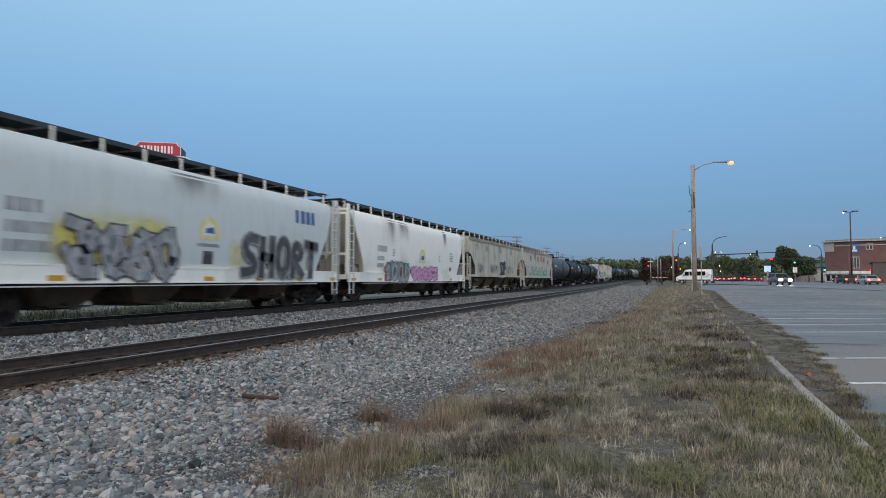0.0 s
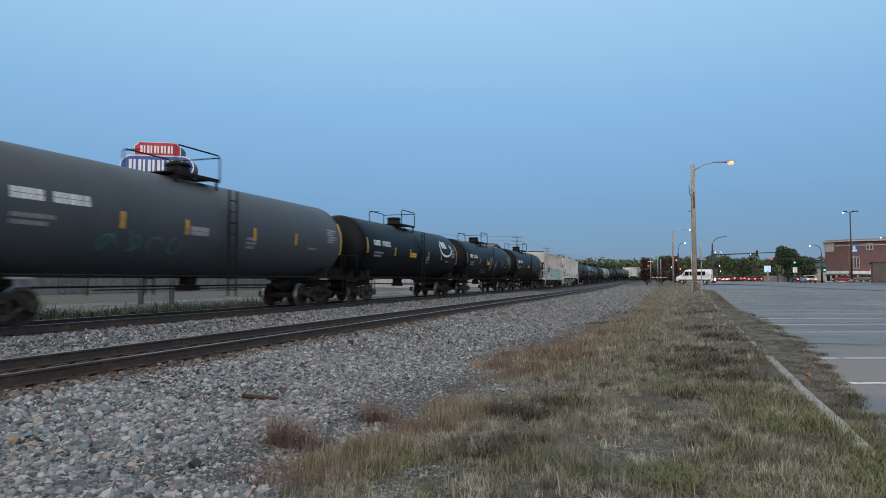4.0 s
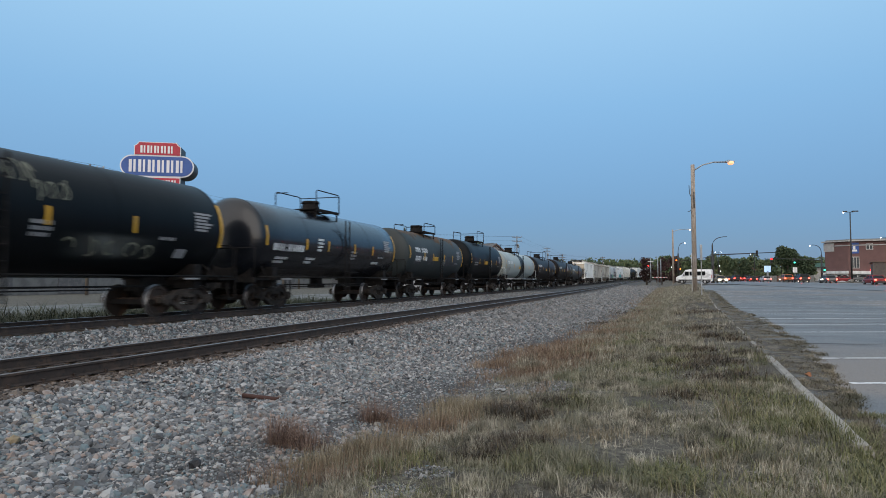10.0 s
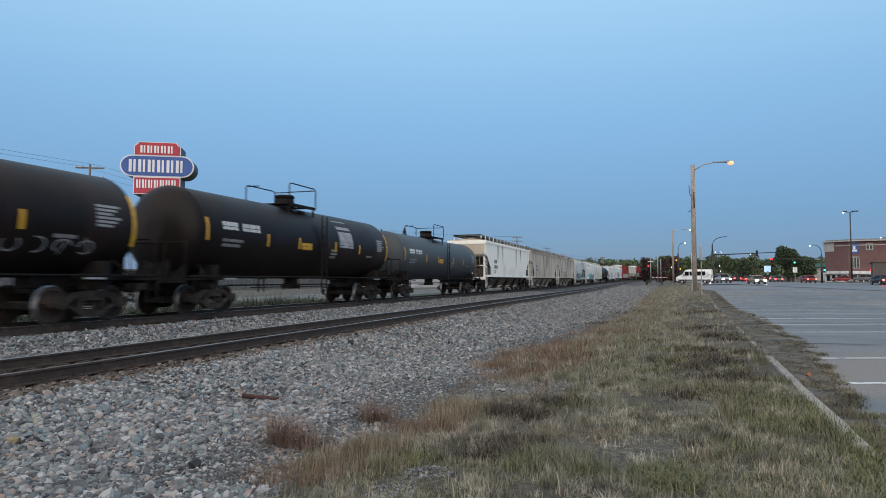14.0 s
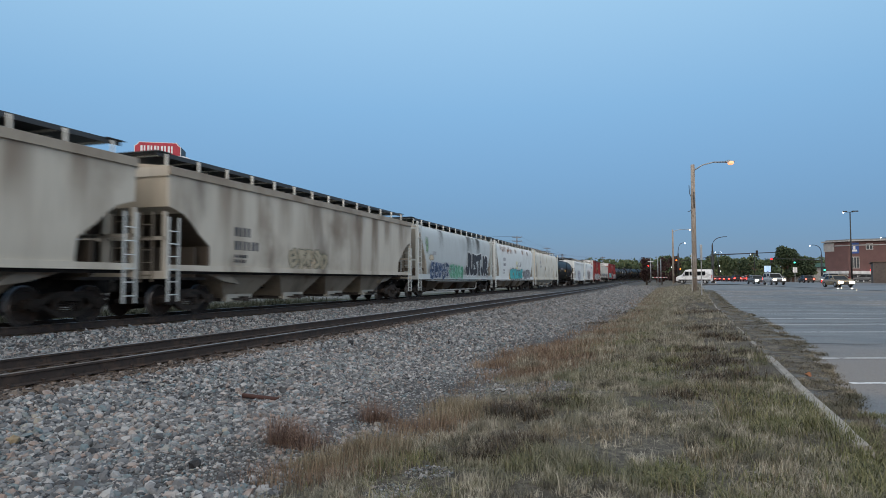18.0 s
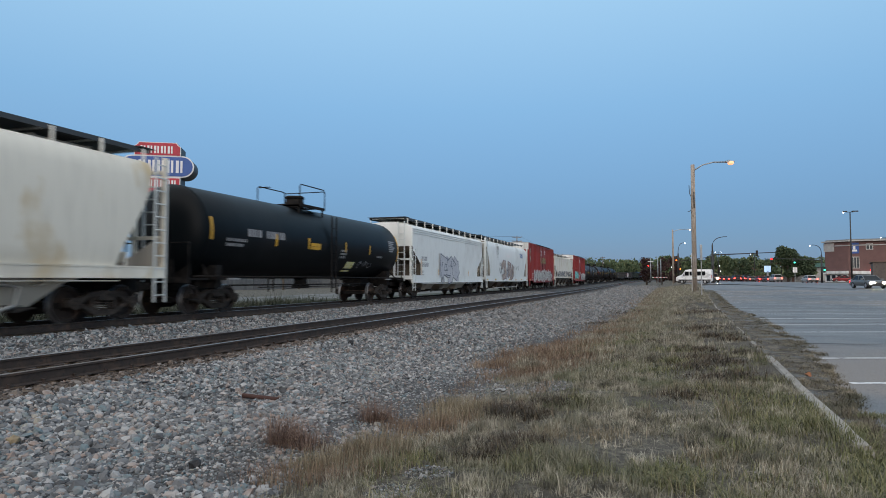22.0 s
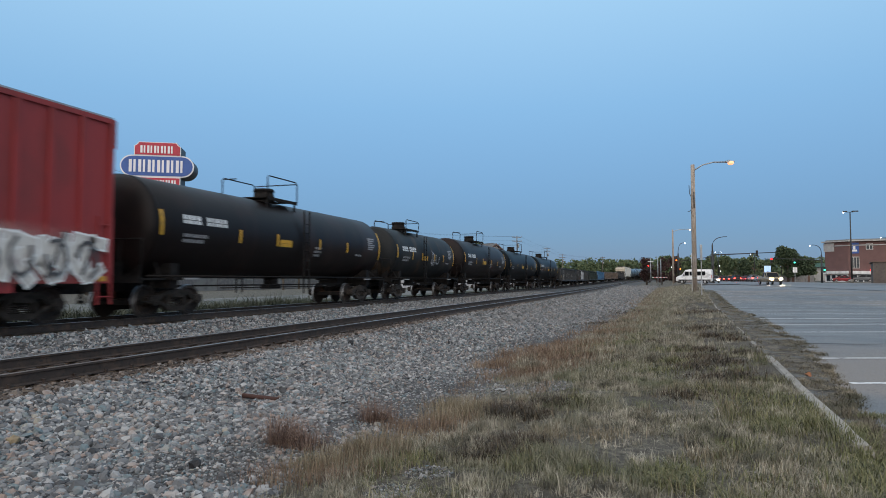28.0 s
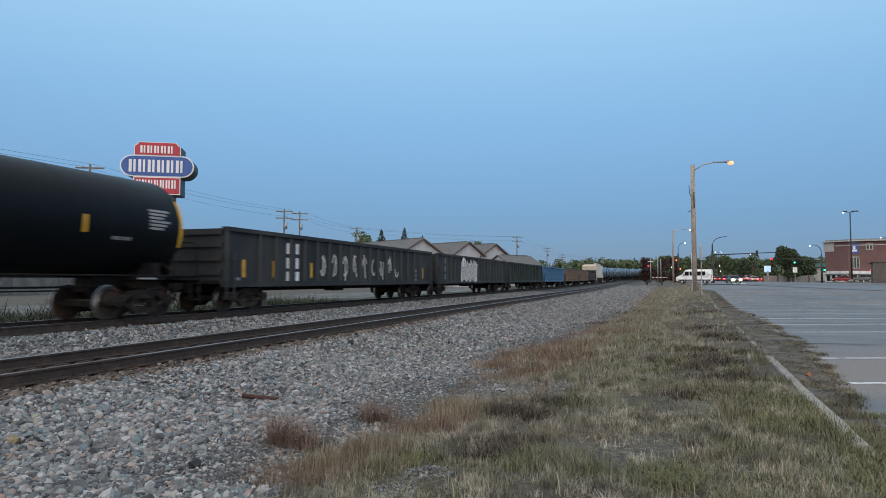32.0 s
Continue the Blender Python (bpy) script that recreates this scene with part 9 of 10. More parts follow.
def cover(x, y):
    """How thickly grass stands: broad patches broken by bare spots."""
    k = (x - verge_edge(y)) / (kerb_x(y) - verge_edge(y))
    bare = 0.95 * max(0.0, 1.0 - max(0.0, y - 30) / 16) * min(1.0, max(0.0, (y - 7.4) / 2.5)) * min(1.0, max(0.0, (k - 0.55) / 0.2))
    bay = 2.4 * max(0.0, 1.15 - ((x + 1.58) / 0.66) ** 2 - ((y - 8.4) / 0.6) ** 2) + 2.4 * max(0.0, 1.2 - ((x + 1.62) / 0.26) ** 2 - ((y - 4.2) / 0.36) ** 2)
    return min(1, max(0.02, 7.0 * (0.5 * patchy(x, y, 0.9) + 0.5 * patchy(x, y, 2.6, 4.0)) - 2.95 - bare - bay))


M_SOIL = ramp_by("dark trodden soil", [(0.2, (0.026, 0.022, 0.017)), (0.45, (0.058, 0.049, 0.037)), (0.6, (0.105, 0.09, 0.068)), (0.8, (0.17, 0.148, 0.112))], 9, 0.95, 1.0, 40, island=False, patch=((0.05, 0.044, 0.036), 1.2, 0.45, 0.62))
strip("bare_soil", lambda y: kerb_x(y) - (1.05 + 0.02 * y) * min(1, max(0.1, (y - 6.6) / 2)) * (0.75 + 0.55 * noise.noise((y * 0.35, 3, 0))), lambda y: kerb_x(y) - 0.05, seq(4, 112, 0.4), M_SOIL, "dark trodden soil between the grass and the kerb", "soil", 0.008)
P1, H1 = tufts(11, 8200, 26, lambda u: 1.8 + 9.5 * u ** 1.35, verge, 0.03, cover)
blades("dry_grass", P1, H1 * 0.088, 0.6, 0.0023, 12, M_GRASS, "patchy dry straw coloured grass on the verge")
P15, H15 = tufts(39, 1700, 14, lambda u: -7.0 + 8.9 * u, verge, 0.05, cover)
blades("dry_grass", P15, H15 * 0.09, 0.6, 0.004, 40, M_GRASS, "patchy dry straw coloured grass on the verge", bent=False)
P2, H2 = tufts(13, 7000, 16, lambda u: 10.5 + 42 * u ** 1.5, verge, 0.07, cover)
blades("dry_grass", P2, H2 * 0.13, 0.45, 0.0052, 14, M_GRASS, "patchy dry straw coloured grass on the verge", bent=False)
P3, H3 = tufts(15, 2600, 12, lambda u: 1.8 + 16 * u ** 1.4, verge, 0.05, lambda x, y: max(0.0, 3.2 * patchy(x, y, 0.5, 7.0) - 1.6))
blades("green_grass", P3, H3 * 0.075, 0.8, 0.0026, 16, M_GREEN, "green tufts among the dry grass")
P9, H9 = tufts(27, 3000, 10, lambda u: 48 + 66 * u ** 1.2, verge, 0.2, lambda x, y: min(1, max(0.1, 2.6 * patchy(x, y, 0.3) - 0.8)))
blades("dry_grass", P9, H9 * 0.17, 0.5, 0.015, 28, M_GRASS, "patchy dry straw coloured grass on the verge", bent=False)
P10, H10 = tufts(29, 1100, 24, lambda u: 3.0 + 24 * u ** 1.3, lambda u, y: verge(0.12 + 0.8 * u, y), 0.05, lambda x, y: max(0.0, 3.4 * patchy(x, y, 0.7, 21.0) - 1.8))
blades("seed_stalks", P10, H10 * 0.13, 0.4, 0.0023, 30, M_TAN, "tall pale seed stalks standing in the grass")
P12, H12 = tufts(33, 1500, 15, lambda u: 9 + 40 * u ** 1.4, lambda u, y: -0.62 + 0.032 * (y - 10) + 0.9 * (u - 0.5), 0.07, lambda x, y: min(1, max(0.1, 3.4 * patchy(x, y, 0.8, 13.0) - 1.0)))
blades("olive_grass", P12, H12 * 0.125, 0.55, 0.0048, 34, M_OLIVE, "taller olive straw grass along the middle of the verge")


def clump(name, cx, cy, sp, count, h, lean, width, material, label, r):
    """One patch of stalks scattered round a centre."""
    px, py = cx + r.normal(0, sp, count), cy + r.normal(0, sp, count)
    at = np.stack([px, py, [ground_z(a, b) - 0.01 for a, b in zip(px, py)]], 1)
    return blades(name, at, h * r.uniform(0.35, 1.2, count), lean, width, int(cy * 100 + count), material, label)


rc = np.random.default_rng(55)
for cx, cy, sp, count, h in ((-0.6, 4.8, 0.16, 620, 0.15), (-0.75, 6.2, 0.14, 460, 0.15), (-0.82, 4.72, 0.12, 420, 0.15), (-0.55, 7.0, 0.16, 460, 0.15), (-0.9, 5.6, 0.12, 320, 0.14), (-0.45, 5.6, 0.14, 320, 0.13), (-1.1, 4.2, 0.12, 300, 0.13), (0.1, 4.3, 0.14, 300, 0.11), (0.35, 5.0, 0.16, 320, 0.12)):
    clump("straw_clump", cx, cy, sp * 0.8, int(count * 0.7), h * 0.95, 0.5, 0.0024, M_TAN if count == 320 else M_OLIVE, "upright clump of straw coloured grass", rc)
for cx, cy, sp, count, h in ((0.77, 6.5, 0.2, 560, 0.12), (1.05, 6.1, 0.2, 560, 0.12), (1.4, 7.5, 0.16, 300, 0.09), (0.6, 5.45, 0.16, 320, 0.1), (1.15, 6.9, 0.16, 300, 0.09), (1.3, 5.2, 0.14, 260, 0.1), (-1.95, 4.6, 0.12, 300, 0.09), (-1.75, 4.75, 0.1, 240, 0.09), (-2.0, 4.2, 0.1, 220, 0.07), (-0.5, 4.5, 0.09, 240, 0.07), (0.0, 4.6, 0.12, 240, 0.07), (0.25, 6.2, 0.18, 260, 0.08)):
    clump("green_grass", cx, cy, sp, count, h, 0.7, 0.0027, M_GREEN, "yellowing green grass clump near the kerb", rc)
for cx, cy in ((1.55, 6.0), (1.45, 5.7), (1.62, 6.35), (1.5, 5.3)):
    r5 = np.random.default_rng(int(cy * 100))
    q = np.stack([cx + r5.normal(0, 0.09, 260), cy + r5.normal(0, 0.1, 260), np.zeros(260)], 1)
    q[:, 2] = [ground_z(a, b) - 0.01 for a, b, _ in q]
    blades("green_grass", q, r5.uniform(0.05, 0.17, 260), 0.9, 0.003, int(cy * 31), M_GREEN, "green tufts where the kerb ends")
P11, H11 = tufts(31, 420, 22, lambda u: 2.6 + 10 * u ** 1.2, lambda u, y: kerb_x(y) - 0.1 - 0.9 * u * u, 0.06, lambda x, y: max(0.0, 3.0 * patchy(x, y, 1.0, 31.0) - 1.0))
blades("green_grass", P11, H11 * 0.11, 0.9, 0.0034, 32, M_GREEN, "green tufts along the kerb")
for cx, cy, sp in ((-1.72, 6.9, 0.12), (-1.5, 6.75, 0.14), (-1.25, 6.6, 0.16), (-1.1, 7.2, 0.16), (-1.24, 4.9, 0.15), (-1.05, 5.3, 0.12), (-1.35, 31.5, 0.5), (-0.95, 30.0, 0.5), (0.9, 8.9, 0.25), (1.2, 15.0, 0.3), (1.3, 25.0, 0.5), (-1.75, 22.6, 0.4), (1.0, 17.2, 0.35)):
    r5 = np.random.default_rng(int(cy * 100))
    q = np.stack([cx + r5.normal(0, sp, 500), cy + r5.normal(0, sp * 0.8, 500), np.zeros(500)], 1)
    q[:, 2] = [ground_z(a, b) for a, b, _ in q]
    blades("dead_brush", q, r5.uniform(0.06, 0.16, 500), 1.4, 0.0022 + 0.0002 * cy, int(cy * 7), M_BRUSH, "tangle of dark dead brush in the grass")
br = random.Random(41)
for _ in range(34):
    cy = 3.6 + 13 * br.random() ** 1.3
    cx = verge(0.2 + 0.75 * br.random(), cy)
    r5 = np.random.default_rng(int(cy * 1000))
    sp = br.uniform(0.1, 0.24)
    q = np.stack([cx + r5.normal(0, sp, 340), cy + r5.normal(0, sp * 1.1, 340), np.zeros(340)], 1)
    q[:, 2] = [ground_z(a, b) for a, b, _ in q]
    blades("dead_brush", q, r5.uniform(0.05, 0.13, 340), 1.2, 0.002 + 0.0002 * cy, int(cy * 70), M_BRUSH if br.random() < 0.6 else M_GREEN, "tangled low weeds among the grass")
P13, H13 = tufts(35, 1500, 14, lambda u: 7.5 + 34 * u ** 1.3, lambda u, y: kerb_x(y) - 0.12 - (1.1 + 0.02 * y) * u, 0.09, lambda x, y: min(1, max(0.1, 3.0 * patchy(x, y, 1.3, 17.0) - 0.7)))
blades("dead_brush", P13, H13 * 0.07, 1.6, 0.0042, 36, M_BRUSH, "thin dead brush scattered over the bare soil", bent=False)
P14, H14 = tufts(37, 620, 14, lambda u: 6.0 + 40 * u ** 1.4, lambda u, y: kerb_x(y) + 0.1 - 0.32 * u, 0.05, lambda x, y: min(1, max(0.0, 4.0 * patchy(x, y, 1.1, 19.0) - 1.5)) * min(1.0, max(0.15, (y - 8) / 4)))
blades("dry_grass", P14, H14 * 0.07, 1.2, 0.0046, 38, M_WEED, "dry weeds leaning over the kerb")
# litter of dead stalks lying flat
P4, H4 = tufts(17, 5200, 6, lambda u: 1.8 + 22 * u ** 1.4, verge, 0.09, lambda x, y: 0.9)
blades("dead_stalks", P4 + np.array([0, 0, 0.02]), H4 * 0.07, 2.1, 0.002, 18, M_GRASS, "dead flattened stalks on the verge", bent=False)


def edge_x(u, y):
    return verge_edge(y) + (u - 0.2) * (1.3 if y < 16 else 1.9)


P5, H5 = tufts(19, 2000, 12, lambda u: 3.6 + 12 * u ** 1.1, edge_x, 0.06, lambda x, y: min(1, max(0.0, 4.0 * patchy(x, y, 0.9, 3.0) - 2.2)))
blades("russet_weeds", P5, H5 * 0.13, 0.45, 0.0026, 20, M_RUSSET, "tall russet dried weeds along the gravel's edge")
P6, H6 = tufts(21, 3600, 9, lambda u: 15 + 92 * u ** 1.6, edge_x, 0.12, lambda x, y: min(1, max(0.0, 3.0 * patchy(x, y, 0.5, 3.0) - 1.2)))
blades("russet_weeds", P6, H6 * 0.14, 0.4, 0.007, 22, M_RUSSET, "tall russet dried weeds along the gravel's edge", bent=False)
r5 = np.random.default_rng(77)
M_REDBRUSH = ramp_by("dark reddish brush", [(0.1, (0.05, 0.033, 0.028)), (0.5, (0.16, 0.1, 0.076)), (0.9, (0.36, 0.25, 0.185))], 9.0, 0.9, 0.0, 30, weight=1.0)
for cx, cy, sp, cnt, hh in ((-3.34, 5.24, 0.06, 420, 0.46), (-3.24, 5.2, 0.08, 480, 0.36), (-3.08, 5.18, 0.09, 460, 0.29), (-2.9, 5.08, 0.1, 340, 0.22), (-2.93, 6.36, 0.06, 420, 0.36), (-2.8, 6.36, 0.08, 420, 0.29), (-2.9, 4.36, 0.13, 340, 0.13), (-2.25, 4.3, 0.1, 220, 0.13)):
    px, py = cx + r5.normal(0, sp, cnt), cy + r5.normal(0, sp, cnt)
    blades("red_brush", np.stack([px, py, [ground_z(a, b) - 0.01 for a, b in zip(px, py)]], 1), hh * r5.uniform(0.15, 1.15, cnt) * (0.55 + 0.75 * np.array([patchy(a, b, 7.0, 2.0) for a, b in zip(px, py)])), 0.95, 0.0016, int(cy * 10), M_REDBRUSH, "bush of dark reddish twigs beside the gravel")
def dried_weeds(rows):
    """Clumps of russet and tan stalks: rows of centre, spread, count and height."""
    for cx, cy, sp, cnt, hh in rows:
        px, py = cx + r5.normal(0, sp, cnt), cy + r5.normal(0, sp, cnt)
        tall = 0.5 + 0.9 * np.array([patchy(a, b, 4.0, 8.0) for a, b in zip(px, py)])
        at = np.stack([px, py, [ground_z(a, b) - 0.01 for a, b in zip(px, py)]], 1)
        blades("russet_weeds", at, hh * r5.uniform(0.35, 1.2, cnt) * tall, 0.42, 0.0009 + 0.00025 * cy, int(cy * 10), M_TAN if cnt in (380, 420) else M_RUSSET, "clump of russet and tan dried weeds beside the gravel")


dried_weeds(((-2.5, 6.1, 0.1, 240, 0.17), (-2.25, 5.95, 0.15, 460, 0.19), (-2.05, 6.2, 0.15, 460, 0.2), (-1.95, 6.6, 0.15, 420, 0.2), (-2.2, 6.6, 0.15, 420, 0.2), (-2.05, 5.45, 0.18, 380, 0.15), (-2.6, 4.55, 0.14, 420, 0.17), (-2.4, 4.72, 0.14, 420, 0.17), (-2.25, 5.0, 0.13, 320, 0.15), (-2.62, 4.15, 0.14, 360, 0.16), (-2.2, 4.4, 0.16, 320, 0.14), (-2.4, 5.0, 0.1, 380, 0.22), (-2.2, 5.02, 0.1, 380, 0.22), (-2.0, 6.95, 0.12, 420, 0.2), (-2.3, 7.2, 0.12, 420, 0.19)))
dried_weeds(((-2.2, 9.7, 0.3, 900, 0.15), (-1.75, 10.3, 0.3, 800, 0.15), (-1.4, 10.9, 0.3, 700, 0.14), (-1.9, 11.5, 0.35, 900, 0.15), (-2.3, 11.6, 0.3, 800, 0.16), (-2.7, 10.9, 0.25, 800, 0.17), (-2.5, 12.6, 0.35, 1000, 0.18), (-1.7, 12.4, 0.3, 900, 0.17), (-1.15, 11.5, 0.25, 700, 0.16), (-2.2, 13.9, 0.4, 900, 0.17), (-1.7, 13.4, 0.4, 900, 0.17), (-1.4, 14.7, 0.4, 800, 0.16), (-1.5, 18.0, 0.5, 800, 0.14)))
# weeds that have crept over the lot's edge
def spill(y):
    """How far the weeds reach out from the kerb over the lot."""
    return lerp([(5.5, 0.1), (7.2, 0.36), (8.3, 0.55), (11.9, 0.95), (13.6, 1.2), (19, 1.2), (24, 1.3), (28, 0.8), (75, 1.0)], y) * (0.8 + 0.22 * noise.noise((y * 0.8, 6, 0)))


P7, H7 = tufts(23, 3400, 22, lambda u: 5.6 + 60 * u ** 1.5, lambda u, y: kerb_x(y) + 0.08 + spill(y) * (1.05 - u ** 1.8), 0.05, lambda x, y: max(0.0, 4.0 * patchy(x, y, 2.6, 5.0) - 1.3))
P7[:, 2] = [lot_z(y) for y in P7[:, 1]]
blades("lot_weeds", P7, H7 * 0.05, 1.3, 0.0042, 24, M_WEED, "weeds and dead grass creeping over the lot's edge", bent=False)
for cx, cy in ((1.95, 7.25), (2.1, 7.35), (2.2, 7.0), (2.05, 6.6)):
    q = np.stack([cx + rc.normal(0, 0.1, 200), cy + rc.normal(0, 0.06, 200), np.full(200, lot_z(cy))], 1)
    blades("green_grass", q, rc.uniform(0.02, 0.07, 200), 1.0, 0.003, int(cy * 41), M_GREEN, "green weeds growing in the gutter")

P8, H8 = tufts(25, 3800, 10, lambda u: 6 + 30 * u ** 1.2, lambda u, y: -18.2 - 3.6 * u, 0.22, lambda x, y: min(1, max(0.25, 2.4 * patchy(x, y, 0.4, 9.0) - 0.3)))
blades("bank_weeds", P8, H8 * 0.62, 1.2, 0.017, 26, M_BANK, "tall dull green weeds on the far side of the tracks")

# ---- kerb ----
y = 5.52
kr = random.Random(3)
kerb = tagged(new("kerb", None), "chipped concrete kerb between verge and lot", "kerb", kind="structure")
while y < 50:
    ln = kr.uniform(2.2, 3.0)
    lift = kr.uniform(-0.015, 0.02)
    bm = bmesh.new()
    secs = []
    for k in range(7):
        yy = y + (ln - 0.02) * k / 6
        j = [kr.uniform(-0.008, 0.008) for _ in range(4)]
        x, z = kerb_x(yy), lot_z(yy)
        lift = -0.04 * min(1.0, max(0.0, (yy - 13) / 4)) - 0.16 * max(0.0, 1 - ((yy - 12.5) / 1.0) ** 2) - 0.01 - 0.03 * max(0.0, noise.noise((yy * 0.33, 8, 0))) - 0.09 * min(1, max(0, (yy - 9.2) / 3)) * max(0.0, 0.15 + 1.3 * noise.noise((yy * 0.5, 2, 0)))
        secs.append([(x - 0.07 + j[0], yy, z - 0.2), (x + 0.07, yy, z - 0.2), (x + 0.066 + j[1], yy, z + 0.09 + lift), (x + 0.045 + j[2], yy, z + 0.135 + lift), (x - 0.047 + j[3], yy, z + 0.14 + lift), (x - 0.066, yy, z + 0.11 + lift)])
    rings(bm, secs)
    part("kerb_stone", fixed(bm, "kerb_stone"), M_KERB, kerb)
    y += ln

# ---- lot markings and cracks ----
lines = tagged(new("lot_markings", None), "faded white stall lines on the parking lot", "road marking", kind="structure")
fx, fy, rx, ry = -0.3157, 0.9489, 0.9489, 0.3157
for k in range(22):
    d = 8.28 + 2.5 * k
    if k == 2:
        continue
    l0 = 2.15 + 0.372 * d
    ln = 11.0 if k > 1 else 9.0
    v, f = [], []
    for j in range(9):
        q = l0 + ln * j / 8
        for w in (-0.055, 0.055):
            x, y = fx * (d + w) + rx * q, fy * (d + w) + ry * q
            v.append((x, y, lot_z(y) + 0.005))
    for j in range(8):
        f.append((2 * j, 2 * j + 2, 2 * j + 3, 2 * j + 1))
    me = mesh_of("stall_line", v, f)
    part("stall_line", me, M_LINE if k < 7 else M_LINEFADED, lines)
cr_ = random.Random(12)
BLOTCHES = tuple((d, 2.15 + 0.372 * d + cr_.uniform(1.5, 24), cr_.uniform(0.6, 2.6), cr_.uniform(0.1, 0.3)) for d in [cr_.uniform(14, 72) for _ in range(44)])
cracks = tagged(new("lot_cracks", None), "dark tarred cracks across the parking lot", "crack", kind="structure")
for k, (d, l0, ln, wd) in enumerate(((13.05, 6.9, 9, 0.06), (18.85, 8.8, 4.5, 0.12), (27.3, 12, 12, 0.10), (36, 16, 16, 0.12), (45, 17, 14, 0.16), (52, 28, 12, 0.2), (22.5, 14, 6, 0.07), (31, 17, 8, 0.1), (16.2, 12, 5, 0.05), (24.6, 10.8, 5, 0.06), (33.4, 14.5, 10, 0.09), (39.5, 22, 9, 0.12), (41.5, 18, 7, 0.1), (48.5, 21, 16, 0.15), (56, 24, 15, 0.2), (60, 26, 10, 0.22), (66, 28, 20, 0.25), (20.3, 19, 5, 0.06)) + BLOTCHES):
    v, f = [], []
    for j in range(25):
        q = l0 + ln * j / 24
        o = 0.12 * noise.noise((j * 0.35, k * 3.1, 0)) * (1 + d * 0.03)
        for w in (-wd, wd):
            ww = w * (0.5 + 0.6 * abs(noise.noise((j * 0.8, k, 2))))
            x, y = fx * (d + o + ww) + rx * q, fy * (d + o + ww) + ry * q
            v.append((x, y, lot_z(y) + 0.004))
    for j in range(24):
        f.append((2 * j, 2 * j + 2, 2 * j + 3, 2 * j + 1))
    part("crack", mesh_of("crack", v, f), M_CRACK, cracks)
M_SILT = mat("dark silt and leaf litter", (0.066, 0.056, 0.044), 0.95, 0, [((0.04, 0.035, 0.029), 3.5, 0.46, 0.6, ONE), ((0.125, 0.106, 0.078), 6, 0.5, 0.62, ONE), ((0.1, 0.106, 0.112), 1.6, 0.5, 0.58, ONE), ((0.23, 0.195, 0.14), 26, 0.56, 0.68, (1, 0.4, 1))], 1.0, 40)
v, f = [], []
for j in range(270):
    y = 3 + 0.25 * j
    v += [(kerb_x(y) + 0.08 + 0.25 * spill(y) * max(0.0, noise.noise((y * 0.9, 14, 0))), y, lot_z(y) + 0.006), (kerb_x(y) + 0.16 + spill(y) * max(0.12, 0.8 + 0.3 * noise.noise((y * 1.1, 4, 0))), y + 0.1, lot_z(y) + 0.006)]
for j in range(269):
    f.append((2 * j, 2 * j + 1, 2 * j + 3, 2 * j + 2))
me = mesh_of("gutter_silt", v, f)
me.materials.append(M_SILT)
tagged(new("gutter_silt", me), "dark silt and dead leaves along the kerb", "litter", kind="structure")

# ---- sleepers, tie plates, spikes ----
def tie_mesh(w):
    bm = boxes((-1.3, 1.3, -0.115, 0.115, -0.16, 0.0))
    return fixed(bm, "sleeper")


sl = tagged(new("sleepers", None), "weathered timber sleepers under the empty track", "sleeper", kind="structure")
sm, pm, km = tie_mesh(0), fixed(boxes((-0.18, 0.18, -0.09, 0.09, 0, 0.014)), "tie_plate"), fixed(boxes((-0.014, 0.014, -0.014, 0.014, 0, 0.05), (-0.03, 0.014, -0.018, 0.018, 0.04, 0.055)), "spike")
kr = random.Random(8)
for k in range(130):
    y = 3.0 + 0.5 * k
    cx, cy, cz, _ = on_track(y, NEAR_X, NEAR_Z)
    s = part("sleeper", sm, M_TIE, sl, "", pose(cx + kr.uniform(-0.04, 0.04), cy, cz - 0.197 + kr.uniform(-0.005, 0.004), 0, 0, kr.uniform(-1, 1)))
    for q in (-0.753, 0.753):
        if k < 60:
            part("tie_plate", pm, M_RAIL, s, "", pose(q, 0, 0.002))
        if k < 40 and q > 0:
            for dx in (-0.1, 0.1):
                part("spike", km, M_RAIL, s, "", pose(q + dx, 0.05 * (1 if dx > 0 else -1), 0.014))
sl2 = tagged(new("sleepers", None), "weathered timber sleepers under the train's track", "sleeper", kind="structure")
for k in range(110):
    y = 6.0 + 0.55 * k
    cx, cy, cz, _ = on_track(y, FAR_X, FAR_Z)
    part("sleeper", sm, M_TIE, sl2, "", pose(cx, cy, cz - 0.197))

# ---- litter ----
def litter(name, bm, m, material, label, category):
    o = new(name, fixed(bm, name))
    o.data.materials.append(material)
    o.matrix_basis = m
    return tagged(o, label, category)


M_CHARCOAL = mat("black slag", (0.012, 0.012, 0.014), 0.6, 0, [((0.03, 0.03, 0.03), 20, 0.5, 0.7, ONE)], 0.8, 50)
M_RUSTPIPE = mat("rusted iron", (0.07, 0.035, 0.03), 0.85, 0.2, [((0.07, 0.035, 0.028), 15, 0.45, 0.65, ONE)], 0.3, 90)
M_TANSTONE = mat("tan stone", (0.24, 0.19, 0.12), 0.9, 0, [((0.17, 0.135, 0.09), 14, 0.45, 0.65, ONE)], 0.5, 60)
M_LEAFO = mat("orange fallen leaf", (0.26, 0.1, 0.04), 0.8, 0, [((0.16, 0.07, 0.035), 30, 0.45, 0.65, ONE)])
M_PAPER = mat("bleached litter", (0.3, 0.31, 0.31), 0.8, 0, [((0.16, 0.15, 0.135), 30, 0.45, 0.65, ONE)])


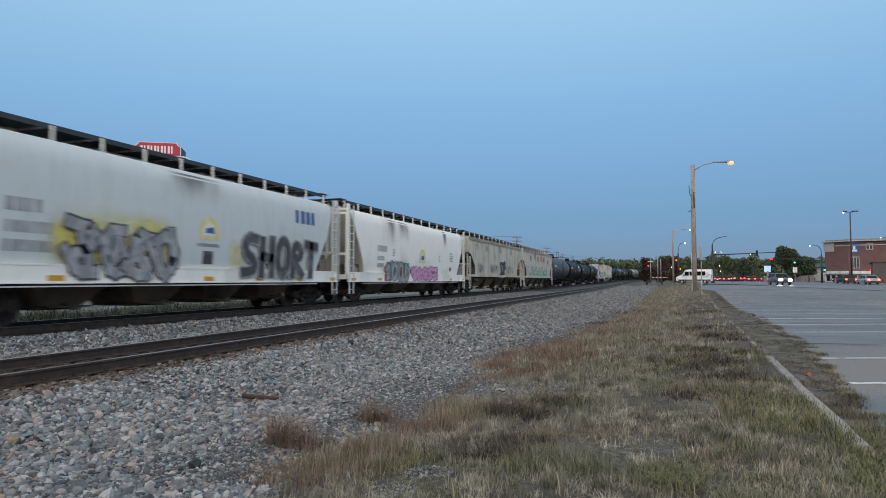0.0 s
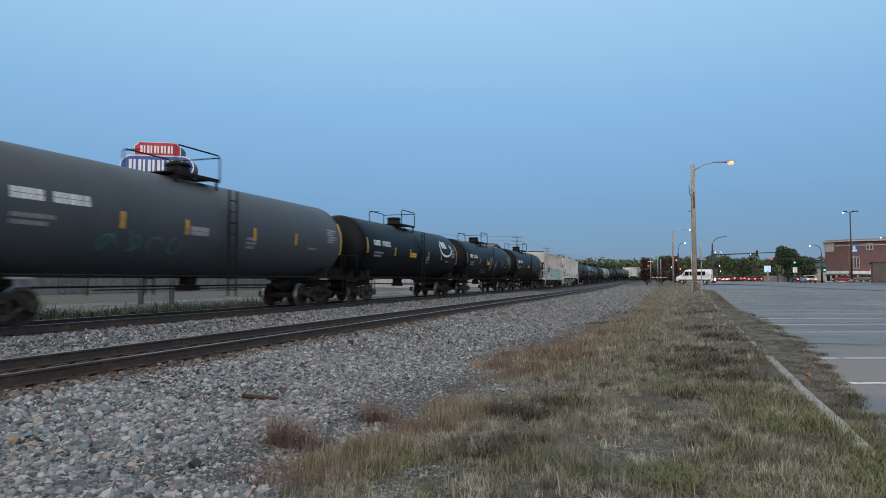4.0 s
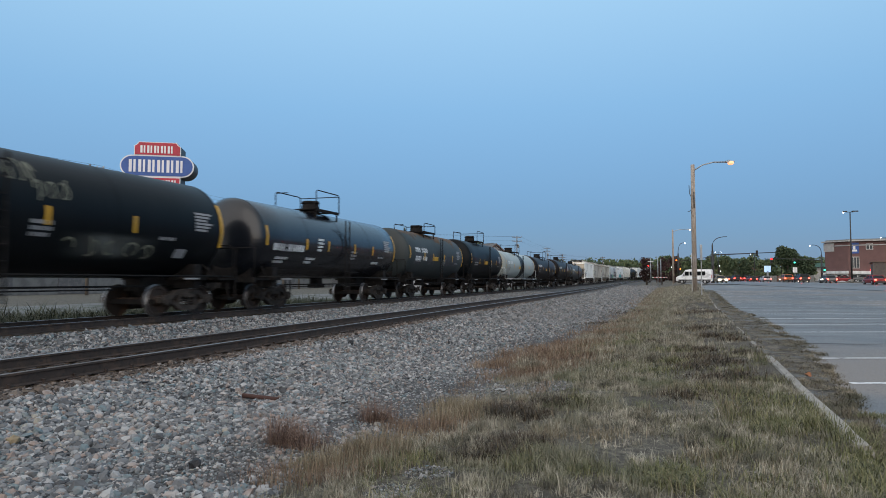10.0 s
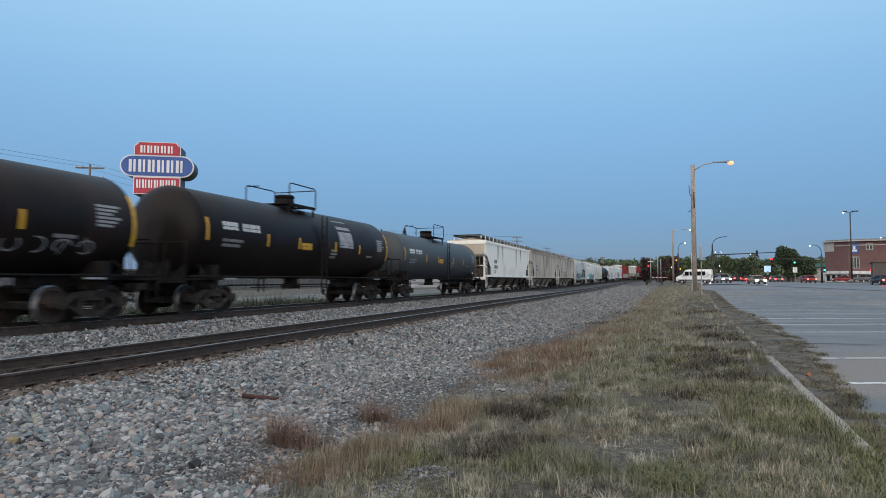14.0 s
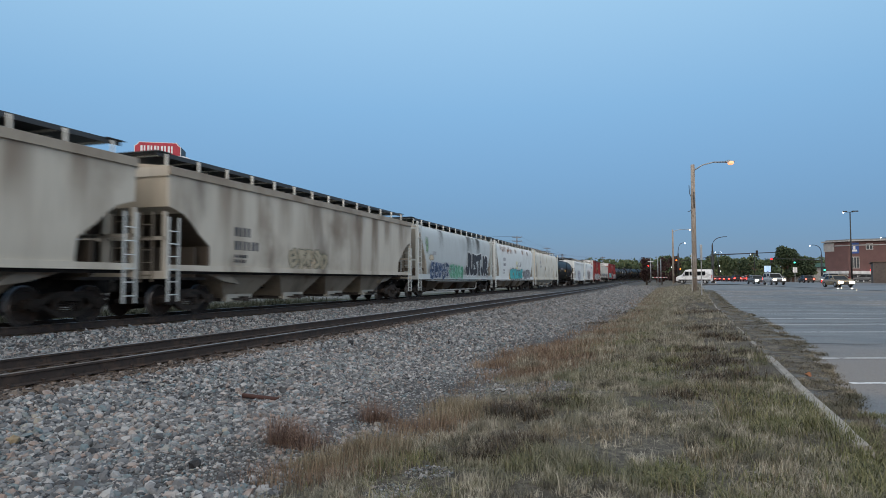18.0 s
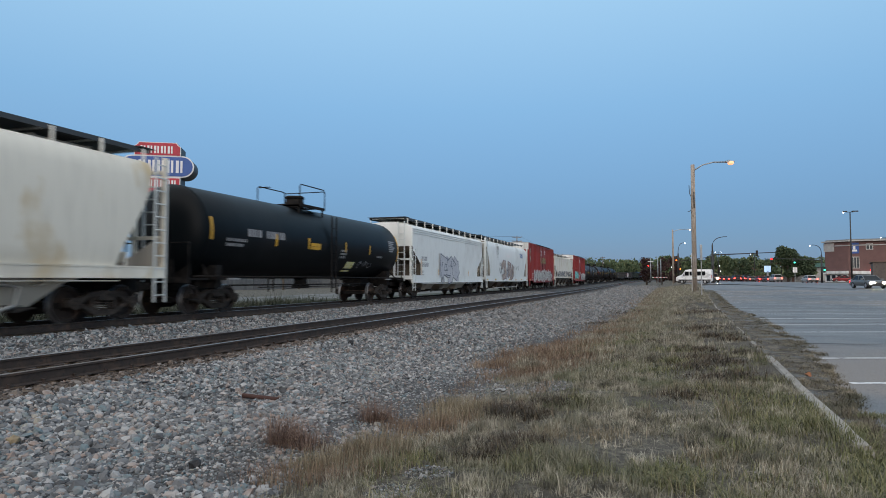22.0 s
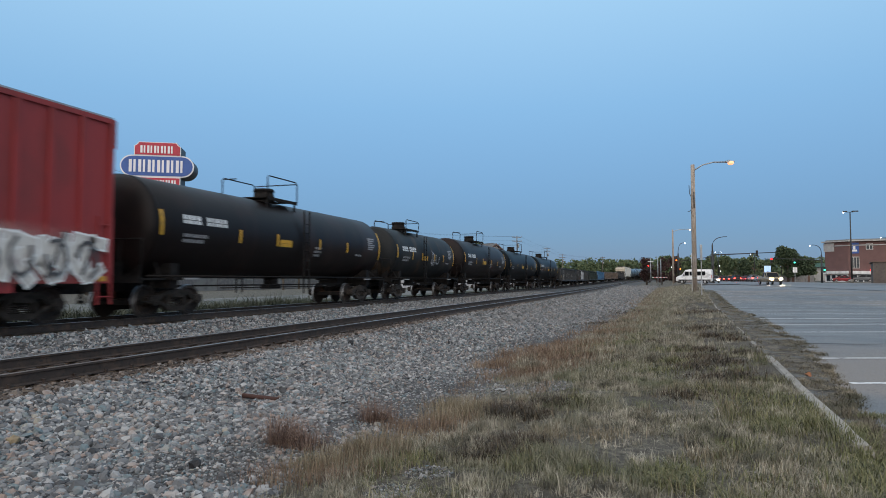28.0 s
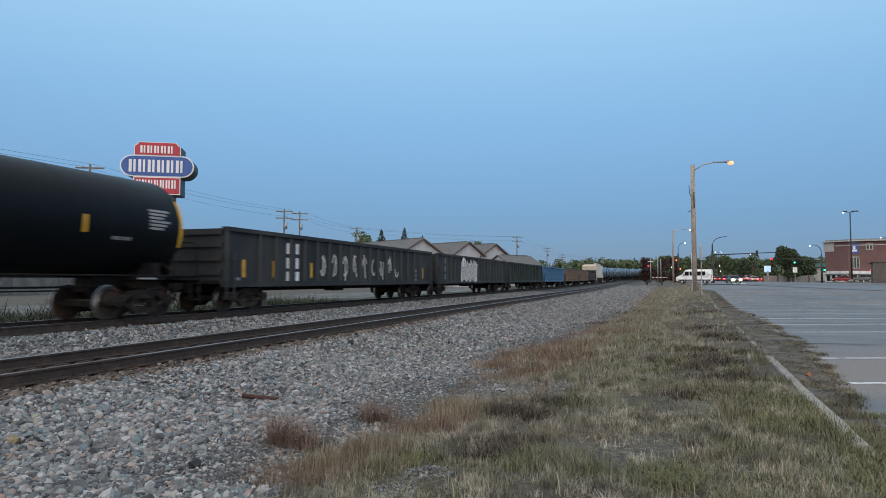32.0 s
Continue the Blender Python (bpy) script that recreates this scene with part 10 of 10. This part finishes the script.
def lump(r, seed):
    bm = bmesh.new()
    bmesh.ops.create_icosphere(bm, subdivisions=2, radius=r)
    rr = random.Random(seed)
    for v_ in bm.verts:
        v_.co *= rr.uniform(0.72, 1.15)
    return bm


litter("iron_bar", tubes(([(-0.25, 0, 0), (0.25, 0, 0)], 0.03), n=10), pose(-4.86, 7.15, ground_z(-4.86, 7.15) + 0.06, 0, 4, 6), M_RUSTPIPE, "short rusted iron bar lying on the ballast", "scrap")
litter("slag_lump", lump(0.055, 1), pose(-3.6, 4.39, ground_z(-3.6, 4.39) + 0.03), M_CHARCOAL, "black lump of slag lying on the ballast", "stone")
litter("slag_lump", lump(0.07, 2), pose(-6.6, 13.2, ground_z(-6.6, 13.2) + 0.04), M_CHARCOAL, "dark lump lying beside the rail", "stone")
litter("ballast_stone", lump(0.06, 3), pose(-5.72, 4.47, ground_z(-5.72, 4.47) + 0.045), M_TANSTONE, "large tan stone lying on the ballast", "stone")
for k, (x, y, s) in enumerate(((1.83, 9.3, 0.042),)):
    bm = bmesh.new()
    rings(bm, [[(s * math.cos(a) * q, s * 1.3 * math.sin(a) * q, 0.02 * math.sin(2 * a) + z) for a in [0.7 * i for i in range(9)]] for q, z in ((1, 0), (0.9, 0.006))])
    litter("fallen_leaf", bm, pose(x, y, lot_z(y) + 0.12 if k < 2 else lot_z(y) + 0.03, 15, 10 * k, 40 * k), M_LEAFO, "curled orange fallen leaf beside the kerb", "leaf")
for k, (x, y) in enumerate(((-1.99, 8.3), (-0.4, 16.0))):
    bm = bmesh.new()
    rings(bm, [[(0.03 * q, 0.022 * math.cos(1.3 * q + j), 0.012 * math.sin(2.1 * q + k) + z) for q in range(-3, 4)] + [(0.03 * q, 0.06 + 0.015 * math.sin(q), 0.012 * math.cos(1.7 * q) + z) for q in range(3, -4, -1)] for j, z in ((0, 0.0), (0.2, 0.004))])
    litter("paper_scrap", bm, pose(x, y, ground_z(x, y) + 0.03, 4, 0, 24 * k), M_PAPER, "bleached scrap of paper caught in the grass", "litter")


def motions():
    for k, w in enumerate(TRAIN):
        walk(w, [(0.5 * i, wagon_pose(k, 0.5 * i)) for i in range(65)])
    # wheelsets turn with the train's way; those at the same place on their truck turn alike
    for place in (-0.889, 0.889):
        same = [o for o in WHEELSETS if abs(o.location.y - place) < 0.01]
        walk(same[0], [(i / FPS, Matrix.Translation((0, place, 0.457)) @ Matrix.Rotation(gone(i / FPS) / 0.457, 4, "X")) for i in range(int(CLIP * FPS) + 1)])
        keys = same[0].animation_data
        for o in same[1:]:
            o.rotation_mode = "QUATERNION"
            also = o.animation_data_create()
            also.action = keys.action
            also.action_slot = keys.action_slot
    for cars in (CARS_IN, CARS_OUT):
        for car, rows in cars:
            rows = list(rows)
            (t0, u0), (t1, u1) = rows[0], rows[1]
            if t0 > 0:
                rows.insert(0, (0.0, u0 - t0 * max(3.0, (u1 - u0) / (t1 - t0))))
            (t0, u0), (t1, u1) = rows[-2], rows[-1]
            if t1 < CLIP:
                rows.append((CLIP, u1 + (CLIP - t1) * (u1 - u0) / (t1 - t0)))
            path = inbound if cars is CARS_IN else lambda u: lane(LANE_OUT, u)
            walk(car, [(t, path(u)) for t, u in rows])


motions()
